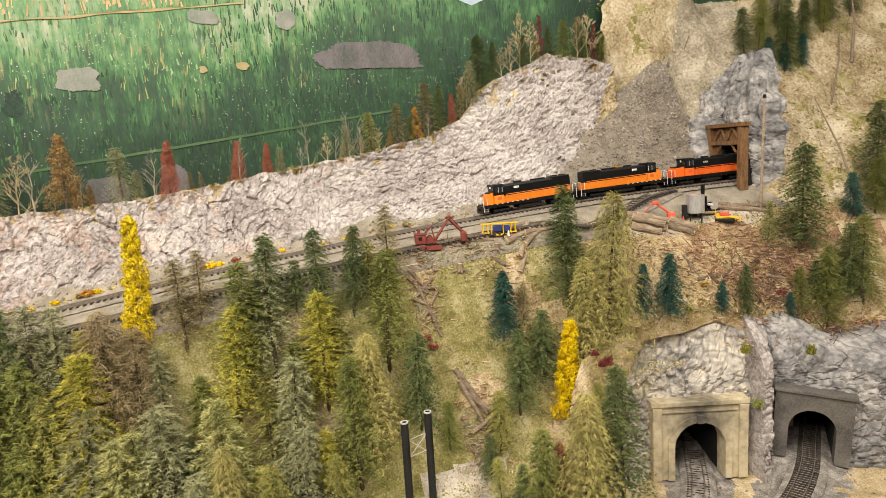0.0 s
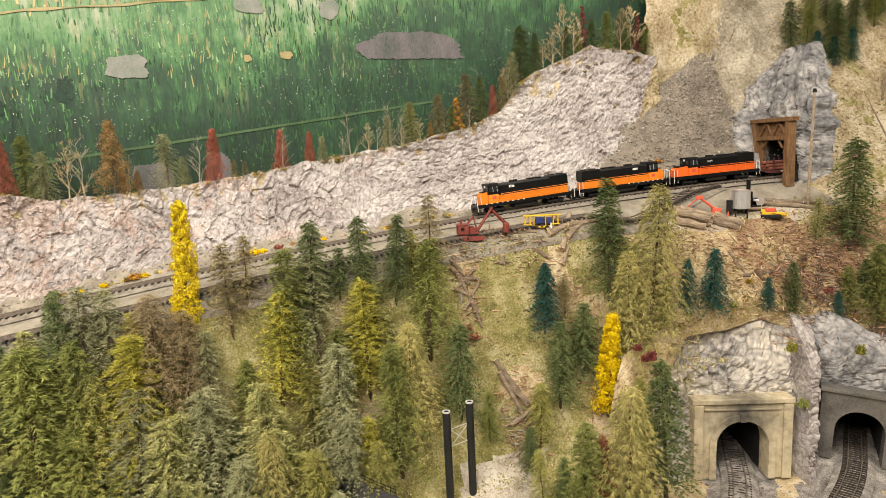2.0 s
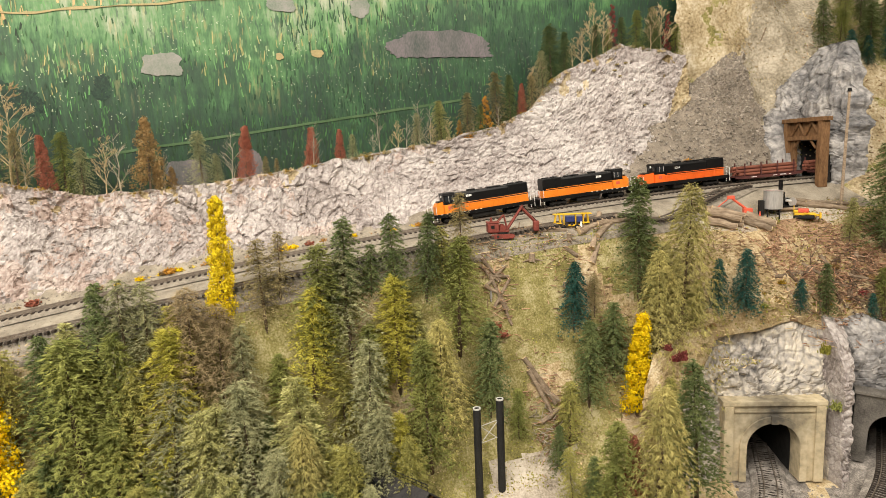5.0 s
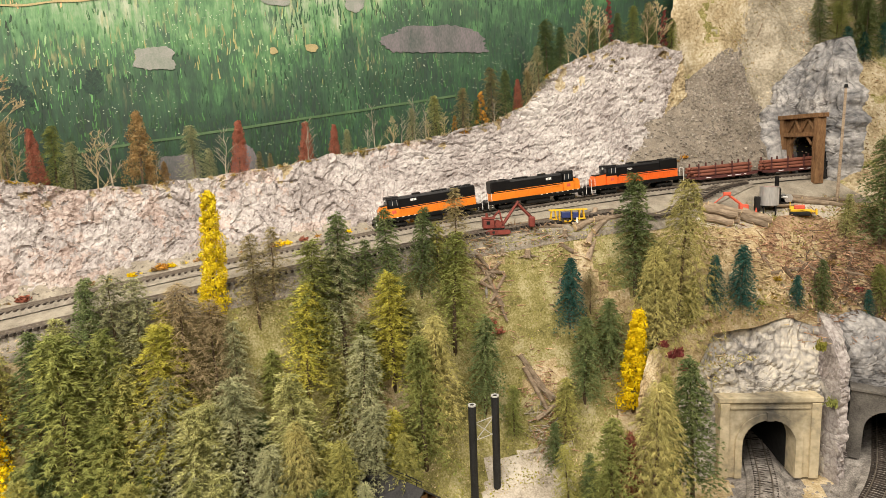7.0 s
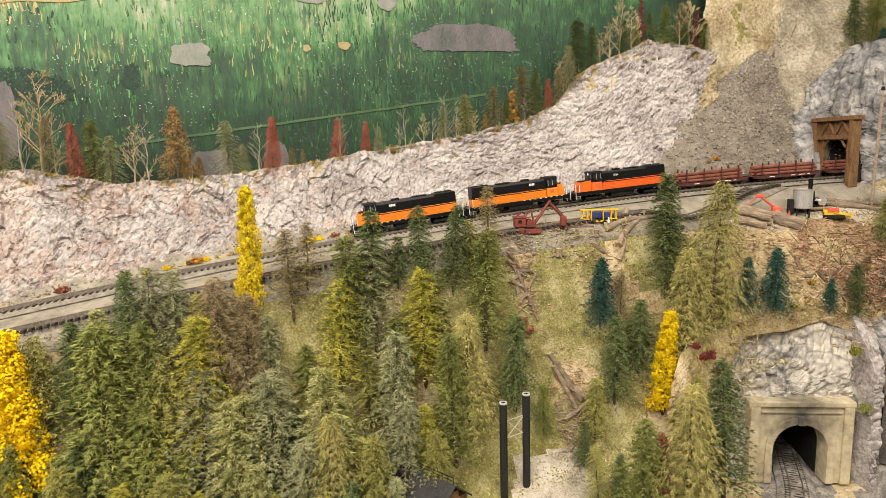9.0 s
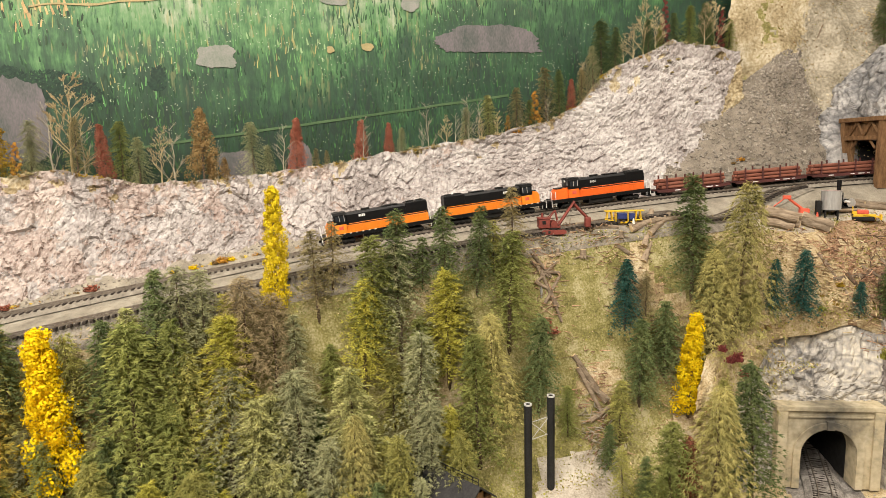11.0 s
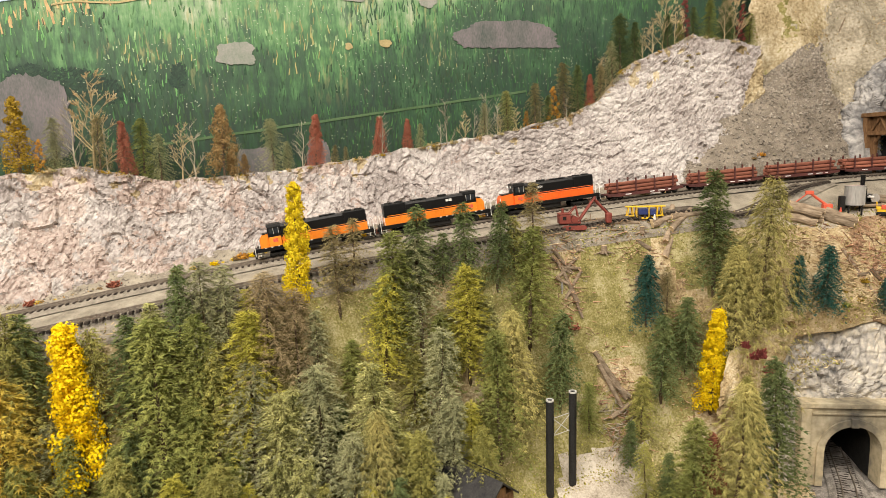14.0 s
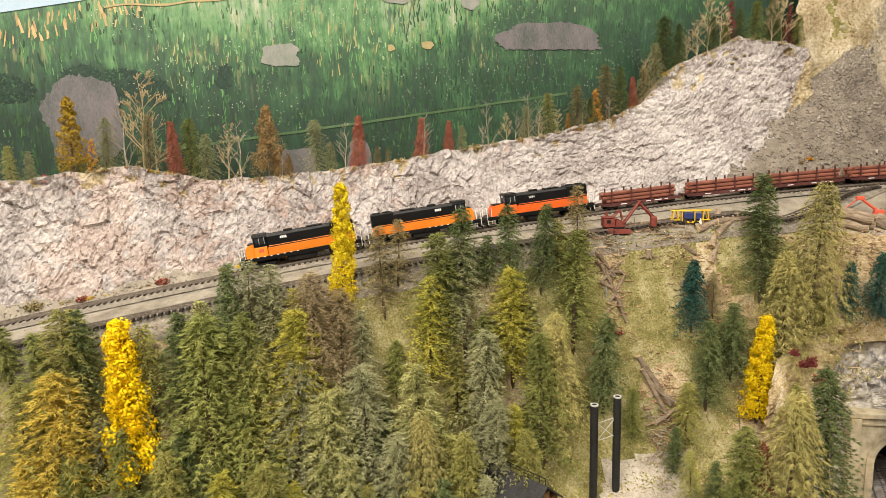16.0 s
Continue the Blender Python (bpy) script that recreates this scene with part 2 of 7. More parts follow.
# ---- building helpers ----
def mesh_of(bm, material, smooth=False):
    me = bpy.data.meshes.new("mesh")
    bm.to_mesh(me)
    bm.free()
    me.materials.append(material)
    if smooth:
        me.polygons.foreach_set("use_smooth", [True] * len(me.polygons))
    return me


def part(name, bm, material, parent=None, label="", smooth=False):
    """One mesh object out of a bmesh (or a ready mesh), under its thing."""
    me = mesh_of(bm, material, smooth) if isinstance(bm, bmesh.types.BMesh) else bm
    ob = new(name, me)
    if parent:
        ob.parent = parent
    return tagged(ob, label)


def base(name, m, label, category, group="", kind=""):
    ob = new(name)
    ob.empty_display_size = 0.01
    ob.matrix_basis = m
    return tagged(ob, label, category, group, kind)


def box(bm, x0, x1, y0, y1, z0, z1, bevel=0.0, turn=None):
    vs = [bm.verts.new(v) for v in ((x0, y0, z0), (x1, y0, z0), (x1, y1, z0), (x0, y1, z0), (x0, y0, z1), (x1, y0, z1), (x1, y1, z1), (x0, y1, z1))]
    fs = [bm.faces.new([vs[i] for i in q]) for q in ((3, 2, 1, 0), (4, 5, 6, 7), (0, 1, 5, 4), (1, 2, 6, 5), (2, 3, 7, 6), (3, 0, 4, 7))]
    if bevel:
        es = list({e for f in fs for e in f.edges})
        r = bmesh.ops.bevel(bm, geom=es, offset=bevel, segments=2, affect="EDGES", profile=0.5)
        vs = list({v for f in r["faces"] for v in f.verts} | {v for v in vs if v.is_valid})
    if turn is not None:
        bmesh.ops.transform(bm, matrix=turn, verts=vs)
    return bm


def tube(bm, a, b, r0, r1=None, n=8, caps=True, wob=0.0):
    """A tapered round bar from a to b."""
    r1 = r0 if r1 is None else r1
    a, b = Vector(a), Vector(b)
    q = (b - a).to_track_quat("Z", "Y")
    rings = []
    for c, r in ((a, r0), (b, r1)):
        rings.append([bm.verts.new(c + q @ Vector((r * math.cos(k * math.tau / n) * (1 + wob * random.uniform(-1, 1)), r * math.sin(k * math.tau / n), 0))) for k in range(n)])
    for k in range(n):
        bm.faces.new((rings[0][k], rings[0][(k + 1) % n], rings[1][(k + 1) % n], rings[1][k]))
    if caps:
        bm.faces.new(rings[0][::-1])
        bm.faces.new(rings[1])
    return bm


def grid(fn, nu, nv, keep=None):
    """A sheet from fn(i / nu, j / nv)."""
    bm = bmesh.new()
    vs = [[bm.verts.new(fn(i / nu, j / nv)) for j in range(nv + 1)] for i in range(nu + 1)]
    for i in range(nu):
        for j in range(nv):
            if keep is None or keep((i + 0.5) / nu, (j + 0.5) / nv):
                bm.faces.new((vs[i][j], vs[i + 1][j], vs[i + 1][j + 1], vs[i][j + 1]))
    for v in [v for v in bm.verts if not v.link_faces]:
        bm.verts.remove(v)
    return bm


def craggy(v, s=1.0):
    """Broken plaster relief: tilted facets with cracks between them, about -1 to 1."""
    w = v * s
    w = w + Vector((noise.noise(w * 22), noise.noise(w * 22 + Vector((9, 0, 0))), noise.noise(w * 22 + Vector((0, 9, 0))))) * 0.012
    total = noise.noise(w * 12) * 0.6
    for size, amount in ((30, 0.62), (95, 0.50)):
        q = Vector((w.x, w.y, w.z * 1.25)) * size
        d, pts = noise.voronoi(q)
        tilt = Vector(noise.cell_vector(pts[0] * 7.31)) - Vector((0.5, 0.5, 0.5))
        total += amount * ((q - pts[0]).dot(tilt) * 1.7 + min(0.35, (d[1] - d[0]) * 1.6) - 0.25)
    return total


def folds(v, stretch, size=1.0):
    """Crumpled-foil plaster: tilted facets of two sizes with thin raised creases across them, about -1 to 1."""
    w = v + Vector((noise.noise(v * 21), noise.noise(v * 21 + Vector((5, 0, 0))), noise.noise(v * 21 + Vector((0, 5, 0))))) * 0.013
    w = Vector((w.x * stretch[0], w.y * stretch[0], w.z * stretch[1])) * size
    total = 0.45 * noise.noise(w * 11)
    for scale, amount in ((24, 0.62), (66, 0.42)):
        q = w * scale
        d, pts = noise.voronoi(q)
        tilt = Vector(noise.cell_vector(pts[0] * 7.31)) - Vector((0.5, 0.5, 0.5))
        total += amount * ((q - pts[0]).dot(tilt) * 1.9 + min(0.22, (d[1] - d[0]) * 1.6) - 0.15)
    for scale, amount in ((15, 0.42), (37, 0.30), (80, 0.16)):
        total += amount * max(0.0, 1 - 7.5 * abs(noise.noise(w * scale + Vector((scale, 3, 0)))))
    return total


# ---- plan of the layout: the main track's line, and the ground in front of it ----
def track_y(u):
    return 1.26 + 0.5 * (u + 0.038) - 0.0794 * (u + 0.038) ** 2


def track_z(u):
    u = min(max(u, -1.7), 0.62)
    return 1.3300 + 0.0750 * u - 0.0555 * u * u


def track_dir(u):
    s = 0.5 - 0.1588 * (u + 0.038)
    k = 1 / math.sqrt(1 + s * s)
    return k, s * k


def at_track(u, p):
    """Plan place p metres in front of the track (towards the aisle)."""
    dx, dy = track_dir(u)
    return u + p * dy, track_y(u) - p * dx


def foot(x, y):
    """The inverse of at_track."""
    u = x
    for _ in range(12):
        dx, dy = track_dir(u)
        e = (x - u) * dx + (y - track_y(u)) * dy
        u += e * dx
    dx, dy = track_dir(u)
    return u, (x - u) * dy - (y - track_y(u)) * dx


def along(points, v):
    for (a, b), (c, d) in zip(points, points[1:]):
        if v <= c:
            return b + (d - b) * max(0.0, v - a) / (c - a)
    return points[-1][1]


SLOPE_FOREST = [(0, 0), (0.06, -0.007), (0.10, -0.016), (0.124, -0.028), (0.139, -0.085), (0.157, -0.17), (0.18, -0.26), (0.21, -0.335), (0.25, -0.385), (0.31, -0.42), (0.5, -0.455), (0.9, -0.50)]
SLOPE_DECK = [(0, 0), (0.04, -0.006), (0.08, -0.03), (0.14, -0.068), (0.165, -0.095), (0.21, -0.17), (0.235, -0.225), (0.25, -0.27), (0.9, -0.30)]
WALL_P = 0.235


def brow_p(u):
    """Where the slope breaks off over the lower rock wall."""
    return WALL_P - 0.014 * step(0.03, 0.07, u) * (1 - step(0.19, 0.28, u)) + 0.024 * step(0.30, 0.42, u)


def step(a, b, v):
    k = min(1.0, max(0.0, (v - a) / (b - a)))
    return k * k * (3 - 2 * k)


def ground_z(x, y):
    u, p = foot(x, y)
    w = step(-0.06, 0.05, u)
    z = track_z(u) + (1 - w) * along(SLOPE_FOREST, p) + w * along(SLOPE_DECK, p)
    k = step(0.13, 0.2, p)
    return z + k * 0.012 * noise.noise((x * 9, y * 9, 1.0)) + (0.2 + k) * 0.003 * noise.noise((x * 40, y * 40, 4.0))


CREST = [(-1.8, 1.385), (-1.2, 1.394), (-1.09, 1.405), (-0.97, 1.425), (-0.85, 1.392), (-0.67, 1.405), (-0.53, 1.428), (-0.32, 1.462),
         (-0.2, 1.49), (-0.125, 1.524), (-0.075, 1.593), (0.06, 1.656), (0.16, 1.64), (0.3, 1.62)]


def crest_z(u):
    return along(CREST, u)


def hill_profile(u):
    """(p, z) of the hill's foot, middle and top at u."""
    w = step(0.385, 0.475, u)
    z = track_z(u)
    foot_p, mid_p, top_p = -0.05 + w * 0.20, -0.142 + w * 0.092, -0.212 - w * 0.06
    return [(foot_p, z - 0.03 - 0.06 * w), (mid_p, 1.60 - 0.07 * w), (top_p, 2.0 - 0.12 * w)]


# ---- the room that closes the place: floor, walls, ceiling, layout frame ----
def room():
    for name, b in (("floor", (-4, 3.2, -3, 3.4, -0.1, 0.0)), ("ceiling", (-4, 3.2, -3, 3.4, 2.75, 2.85)), ("wall_north", (-4, 3.2, 3.4, 3.5, 0, 2.75)),
                    ("wall_south", (-4, 3.2, -3.1, -3, 0, 2.75)), ("wall_west", (-4.1, -4, -3, 3.4, 0, 2.75)), ("wall_east", (3.2, 3.3, -3, 3.4, 0, 2.75))):
        tagged(part(name, box(bmesh.new(), *b), M["wall"]), "plain pale painted room surface behind the layout", "room", kind="structure")


room()


# ---- ground sheet: trackside shelf, logging deck and the forest slope ----
def ground_row(b):
    return 0.60 * b ** 1.5 - 0.06


def ground():
    def fn(a, b):
        u = -1.75 + 2.65 * a
        p = ground_row(b)
        far = max(WALL_P, min(0.9, (0.085 - u) / 0.44)) if u < 0.03 else brow_p(u)
        cut = p > far and u > -0.4
        p = min(p, far)
        x, y = at_track(u, p)
        if cut and u >= 0.0:     # earth bank rounding over the brow of the rock wall
            over = min(1.0, (ground_row(b) - far) / 0.05)
            x, y = at_track(u, far + 0.001 * over)
            return Vector((x, y, ground_z(x, y) - 0.035 * over ** 1.5))
        if cut and u < 0.0:      # the slope ends at a cut face beside the lower tunnels
            return Vector((x, y, 0.80 if b > 0.99 else ground_z(x, y)))
        return Vector((x, y, ground_z(x, y) if p > 0 else track_z(u) - 0.002))

    g = part("ground", grid(fn, 360, 140), M["turf"], smooth=True)
    g.data.materials.append(M["trackside"])
    g.data.materials.append(M["earth"])
    g.data.materials.append(M["sand"])
    g.data.materials.append(M["slash_soil"])
    for f in g.data.polygons:
        u, p = foot(f.center.x, f.center.y)
        wob = 0.02 * noise.noise(f.center * 14)
        if p < 0.122 + wob - 0.015 * step(0.0, 0.1, u):
            f.material_index = 1
        elif (f.center.x + 0.145) ** 2 + 0.4 * (f.center.y - 0.90) ** 2 < (0.075 + 1.5 * wob) ** 2 and f.center.z < 0.945 + wob:
            f.material_index = 3
        elif 0.20 < u < 0.62 and 0.125 < p < 0.225 and noise.noise(f.center * 17) + 0.5 * noise.noise(f.center * 70) > -0.08 + 1.5 * max(0.0, 0.28 - u):
            f.material_index = 4
        elif 0.10 < u < 0.40 and p < 0.135 + wob:
            f.material_index = 3
        elif u > 0.04 + 2 * wob or noise.noise(f.center * 9) > 0.28:
            f.material_index = 2
    tagged(g, "sloping layout ground of grey trackside gravel, turf and tan earth", "ground", kind="structure")


ground()


# ---- the pale plaster cliff behind the track ----
def cliff():
    def fn(a, b):
        u = -1.75 + 1.95 * a
        z0, z1 = track_z(u) - 0.004, crest_z(u)
        z1 += 0.008 * noise.noise((u * 30, 2.0, 0))
        if b < 0.72:
            k = b / 0.72
            p, z = -0.045 - 0.065 * k - 0.012 * math.sin(k * math.pi), z0 + (z1 - z0) * k ** 0.9
        else:
            k = (b - 0.72) / 0.28
            p, z = -0.11 - 0.125 * k, z1 + 0.003 * math.sin(k * 12) * (1 - k) - 0.045 * k
        x, y = at_track(u, p)
        v = Vector((x, y, z))
        w = step(-0.50, -0.25, u)        # upright folds towards the open end, level beds near the tunnel
        d = ((folds(v, (1.15, 0.75)) if w < 1 else 0) * (1 - w) + (craggy(Vector((v.x, v.y, v.z * 1.6)), 0.72) * 0.95 if w > 0 else 0) * w) * (0.0105 if b < 0.72 else 0.0040) * min(1, b * 8 + 0.15)
        dx, dy = track_dir(u)
        return v + Vector((dy * d, -dx * d, d * 0.25))

    c = part("rock_cliff", grid(fn, 900, 96), M["rock"])
    c.data.materials.append(M["hill"])
    c.data.materials.append(M["rock_pink"])
    for f in c.data.polygons:
        u, p = foot(f.center.x, f.center.y)
        if p < -0.112 + 0.01 * noise.noise(f.center * 40) or u > 0.125 + 0.30 * (f.center.z - 1.37) + 0.03 * noise.noise(f.center * 14):
            f.material_index = 1
        elif noise.noise(f.center * 9) + 0.6 * noise.noise(f.center * 45) + 0.4 * noise.noise(f.center * 160) > 0.1 + 1.2 * max(0.0, u + 0.75):
            f.material_index = 2
    tagged(c, "pale crumpled plaster rock cliff beside the track", "cliff", kind="structure")



def bank_z(u, k):
    """Height of the rubble bank between the track and the cliff, k = 0 at the track."""
    fall = 1 - step(-0.12, 0.0, u)
    return track_z(u) + 0.001 + 0.034 * fall * k * (0.8 + 0.5 * noise.noise((u * 11, k, 3.0)))


def rubble_bank():
    def fn(a, k):
        u = -1.7 + 1.72 * a
        x, y = at_track(u, -0.020 - 0.044 * k)
        return Vector((x, y, bank_z(u, k) + 0.0025 * noise.noise((x * 70, y * 70, 0)) * min(1, 4 * k)))
    o = part("rubble_bank", grid(fn, 500, 10), M["trackside"], smooth=True)
    tagged(o, "low bank of pale rubble at the foot of the cliff", "bank", kind="structure")


cliff()
rubble_bank()


# ---- the tan hill round the tunnel ----
def hill_point(u, k):
    (p0, z0), (p1, z1), (p2, z2) = hill_profile(u)
    if k < 0.5:
        p, z = p0 + (p1 - p0) * k * 2, z0 + (z1 - z0) * k * 2
    else:
        p, z = p1 + (p2 - p1) * (k * 2 - 1), z1 + (z2 - z1) * (k * 2 - 1)
    x, y = at_track(u, p)
    v = Vector((x, y, z))
    d = 0.022 * noise.noise(v * 8) + 0.004 * craggy(v)
    dx, dy = track_dir(u)
    return v + Vector((dy * d, -dx * d, d * 0.3))


def in_bore(v):
    u, p = foot(v.x, v.y)
    return abs(p) < 0.045 and u < 0.47 and v.z < track_z(u) + 0.09


def edge_u(k):
    """Ragged left end of the hill, stepping back above the cliff."""
    return 0.13 + 0.085 * step(0.45, 0.62, k) + 0.05 * step(0.75, 1.0, k) + 0.03 * noise.noise((k * 7, 4.0, 0)) + 0.012 * noise.noise((k * 26, 9.0, 0))


def hill():
    bm = grid(lambda a, b: hill_point(edge_u(b) + (1.375 - edge_u(b)) * a, b), 300, 130)
    bmesh.ops.delete(bm, geom=[f for f in bm.faces if in_bore(f.calc_center_median())], context="FACES")
    h = part("hillside", bm, M["hill"], smooth=True)
    h.data.materials.append(M["gully"])
    h.data.materials.append(M["turf"])
    for f in h.data.polygons:       # a grey gully above the tunnel, and thin grass
        u, p = foot(f.center.x, f.center.y)
        n = noise.noise(f.center * 16) + 0.5 * noise.noise(f.center * 60)
        if abs(u - 0.41 - 0.42 * (f.center.z - 1.62)) < 0.085 + 0.07 * n + 0.05 * noise.noise(f.center * 150):
            f.material_index = 1
        elif n + 0.25 * noise.noise(f.center * 150) > 0.34:
            f.material_index = 2
    tagged(h, "steep tan earth hillside with cut timber scatter", "hillside", kind="structure")


hill()


# ---- scree fan of loose grey stones ----
def scree():
    def line(k):          # the fan is wide at the foot and narrows uphill
        return -0.03 + 0.20 * k + 0.12 * k * k + 0.02 * noise.noise((k * 9, 0, 0)), 0.362 - 0.025 * k + 0.022 * noise.noise((k * 8, 5, 0))

    def spot(a, k, lift):
        u0, u1 = line(k)
        u = u0 + (u1 - u0) * a
        z = track_z(u) + 0.003 + (0.272 + 0.012 * noise.noise((a * 3, 1, 0))) * k
        p = -0.034 - 0.088 * k + 0.016 * math.sin(a * math.pi) * (1 - 0.4 * k) + lift - 0.02 * (1 - a) ** 4
        x, y = at_track(u, p)
        return Vector((x, y, z))

    bed = grid(lambda a, b: spot(a, b, 0.005 * noise.noise(spot(a, b, 0) * 22) + 0.002 * noise.noise(spot(a, b, 0) * 90)), 80, 80)
    s = part("scree_slope", bed, M["scree_bed"], smooth=True)
    tagged(s, "fan of loose grey scree stones beside the tunnel", "scree", kind="structure")
    bm = bmesh.new()
    rnd = random.Random(5)
    for _ in range(5200):
        aa, kk = rnd.random(), rnd.random() ** 0.85 * 1.04
        c0 = spot(aa, kk, 0)
        c = spot(aa, kk, 0.005 * noise.noise(c0 * 22) + 0.002 * noise.noise(c0 * 90) + 0.0006)
        r = 0.0009 + 0.0036 * rnd.random() ** 3
        q = Euler((rnd.random() * 6, rnd.random() * 6, rnd.random() * 6)).to_matrix()
        vs = [bm.verts.new(c + q @ Vector(d) * r * rnd.uniform(0.7, 1.3)) for d in ((1, 0, 0), (-1, 0, 0), (0, 1, 0), (0, -1, 0), (0, 0, 0.8), (0, 0, -0.8))]
        for i, j, k in ((0, 2, 4), (2, 1, 4), (1, 3, 4), (3, 0, 4), (2, 0, 5), (1, 2, 5), (3, 1, 5), (0, 3, 5)):
            bm.faces.new((vs[i], vs[j], vs[k]))
    st = part("stones", bm, M["scree"], s)
    tagged(st, kind="stuff")


scree()


# ---- painted backdrop wall behind the cliff ----
def paint_mat():
    """Layered scenic paint: dark woods below and towards the tunnel, bright emerald washes above, upright brush streaks, ochre trunks."""
    m = bpy.data.materials.new("backdrop_paint")
    m.use_nodes = True
    N, L = m.node_tree.nodes, m.node_tree.links
    co = N.new("ShaderNodeTexCoord")
    sep = N.new("ShaderNodeSeparateXYZ")
    L.new(co.outputs["Object"], sep.inputs[0])

    def field(scale, upright, detail=4, rough=0.6, shift=0.0):
        mp = N.new("ShaderNodeMapping")
        mp.inputs["Scale"].default_value = (1, 1, upright)
        mp.inputs["Location"].default_value = (shift, shift, shift)
        L.new(co.outputs["Object"], mp.inputs[0])
        n = N.new("ShaderNodeTexNoise")
        n.inputs["Scale"].default_value, n.inputs["Detail"].default_value, n.inputs["Roughness"].default_value = scale, detail, rough
        L.new(mp.outputs[0], n.inputs["Vector"])
        return n.outputs["Fac"]

    def math_node(op, a, b, c=None):
        n = N.new("ShaderNodeMath")
        n.operation = op
        for k, v in enumerate((a, b, c)):
            if isinstance(v, (int, float)):
                n.inputs[k].default_value = v
            elif v is not None:
                L.new(v, n.inputs[k])
        return n.outputs[0]

    def span(v, lo, hi, a=0.0, b=1.0):
        n = N.new("ShaderNodeMapRange")
        for k, x in zip(("From Min", "From Max", "To Min", "To Max"), (lo, hi, a, b)):
            n.inputs[k].default_value = x
        L.new(v, n.inputs["Value"])
        return n.outputs[0]

    tone = span(sep.outputs["Z"], 1.42, 1.82, -0.03, 0.77)
    tone = math_node("SUBTRACT", tone, span(sep.outputs["X"], -0.55, 0.0, 0.0, 0.50))
    for scale, upright, amount, shift in ((5, 1.1, 1.5, 3.0), (24, 0.55, 0.85, 1.0), (80, 0.16, 0.80, 0.0), (240, 0.2, 0.5, 2.0)):
        tone = math_node("MULTIPLY_ADD", math_node("SUBTRACT", field(scale, upright, 5, 0.65, shift), 0.5), amount, tone)
    r = N.new("ShaderNodeValToRGB")
    els = r.color_ramp.elements
    els[0].position, els[0].color = 0.0, (0.010, 0.030, 0.017, 1)
    els[1].position, els[1].color = 1.0, (0.34, 0.38, 0.26, 1)
    for pos, c in ((0.22, (0.016, 0.055, 0.024, 1)), (0.40, (0.030, 0.090, 0.034, 1)), (0.56, (0.060, 0.165, 0.055, 1)), (0.72, (0.115, 0.245, 0.092, 1)), (0.86, (0.20, 0.29, 0.155, 1))):
        els.new(pos).color = c
    L.new(tone, r.inputs["Fac"])
    col = r.outputs["Color"]

    def over(col, mask, paint):
        mx = N.new("ShaderNodeMix")
        mx.data_type = "RGBA"
        L.new(mask, mx.inputs[0])
        L.new(col, mx.inputs[6])
        mx.inputs[7].default_value = (*paint, 1)
        return mx.outputs[2]

    zone = math_node("MULTIPLY", span(sep.outputs["Z"], 1.52, 1.64), span(sep.outputs["X"], -0.25, -0.55))
    col = over(col, math_node("MULTIPLY", zone, span(math_node("MULTIPLY_ADD", field(9, 1.0, 2, 0.5, 7.0), 0.5, field(120, 0.16, 3, 0.6, 5.0)), 0.86, 0.95, 0.0, 0.45)), (0.36, 0.31, 0.13))
    col = over(col, span(math_node("MULTIPLY_ADD", field(14, 1.0, 2, 0.5, 4.0), 0.4, field(150, 0.2, 3, 0.6, 9.0)), 0.80, 0.86, 0.0, 0.65), (0.014, 0.050, 0.030))
    bs = N["Principled BSDF"]
    L.new(col, bs.inputs["Base Color"])
    bs.inputs["Roughness"].default_value = 0.5
    bp = N.new("ShaderNodeBump")
    bp.inputs["Strength"].default_value, bp.inputs["Distance"].default_value = 0.4, 0.0015
    L.new(field(160, 0.25, 4, 0.65, 6.0), bp.inputs["Height"])
    L.new(bp.outputs[0], bs.inputs["Normal"])
    return m


BACK_P = -0.225


def on_back(u, z, proud=0.0):
    x, y = at_track(u, BACK_P + proud)
    return Vector((x, y, z))


def stroke_mat(name, a, b):
    return mat(name, a, b, 12, 0.5, 0.25, island=0.3, fine=120)


SKY = mat("pale_blue_sky_paint", (0.33, 0.45, 0.56), (0.46, 0.56, 0.64), 8, 0.6, 0.1)
PALE_PAINT = mat("pale_grey_clearing_paint", (0.15, 0.19, 0.14), (0.29, 0.28, 0.255), 30, 0.6, 0.2)
GREY_PAINT = mat("grey_rock_paint", (0.07, 0.085, 0.075), (0.18, 0.155, 0.165), 30, 0.6, 0.3, stretch=(1, 1, 0.4))
ROAD_PAINT = mat("dull_green_road_paint", (0.05, 0.10, 0.04), (0.09, 0.15, 0.07), 30, 0.6, 0.2)


def ridge_z(u):
    """The painted skyline."""
    return along([(-1.9, 1.60), (-1.14, 1.698), (-1.03, 1.724), (-0.8, 1.80), (-0.3, 1.86), (-0.12, 1.81), (-0.055, 1.782), (0.0, 1.81), (0.2, 1.95), (1.4, 2.0)], u)


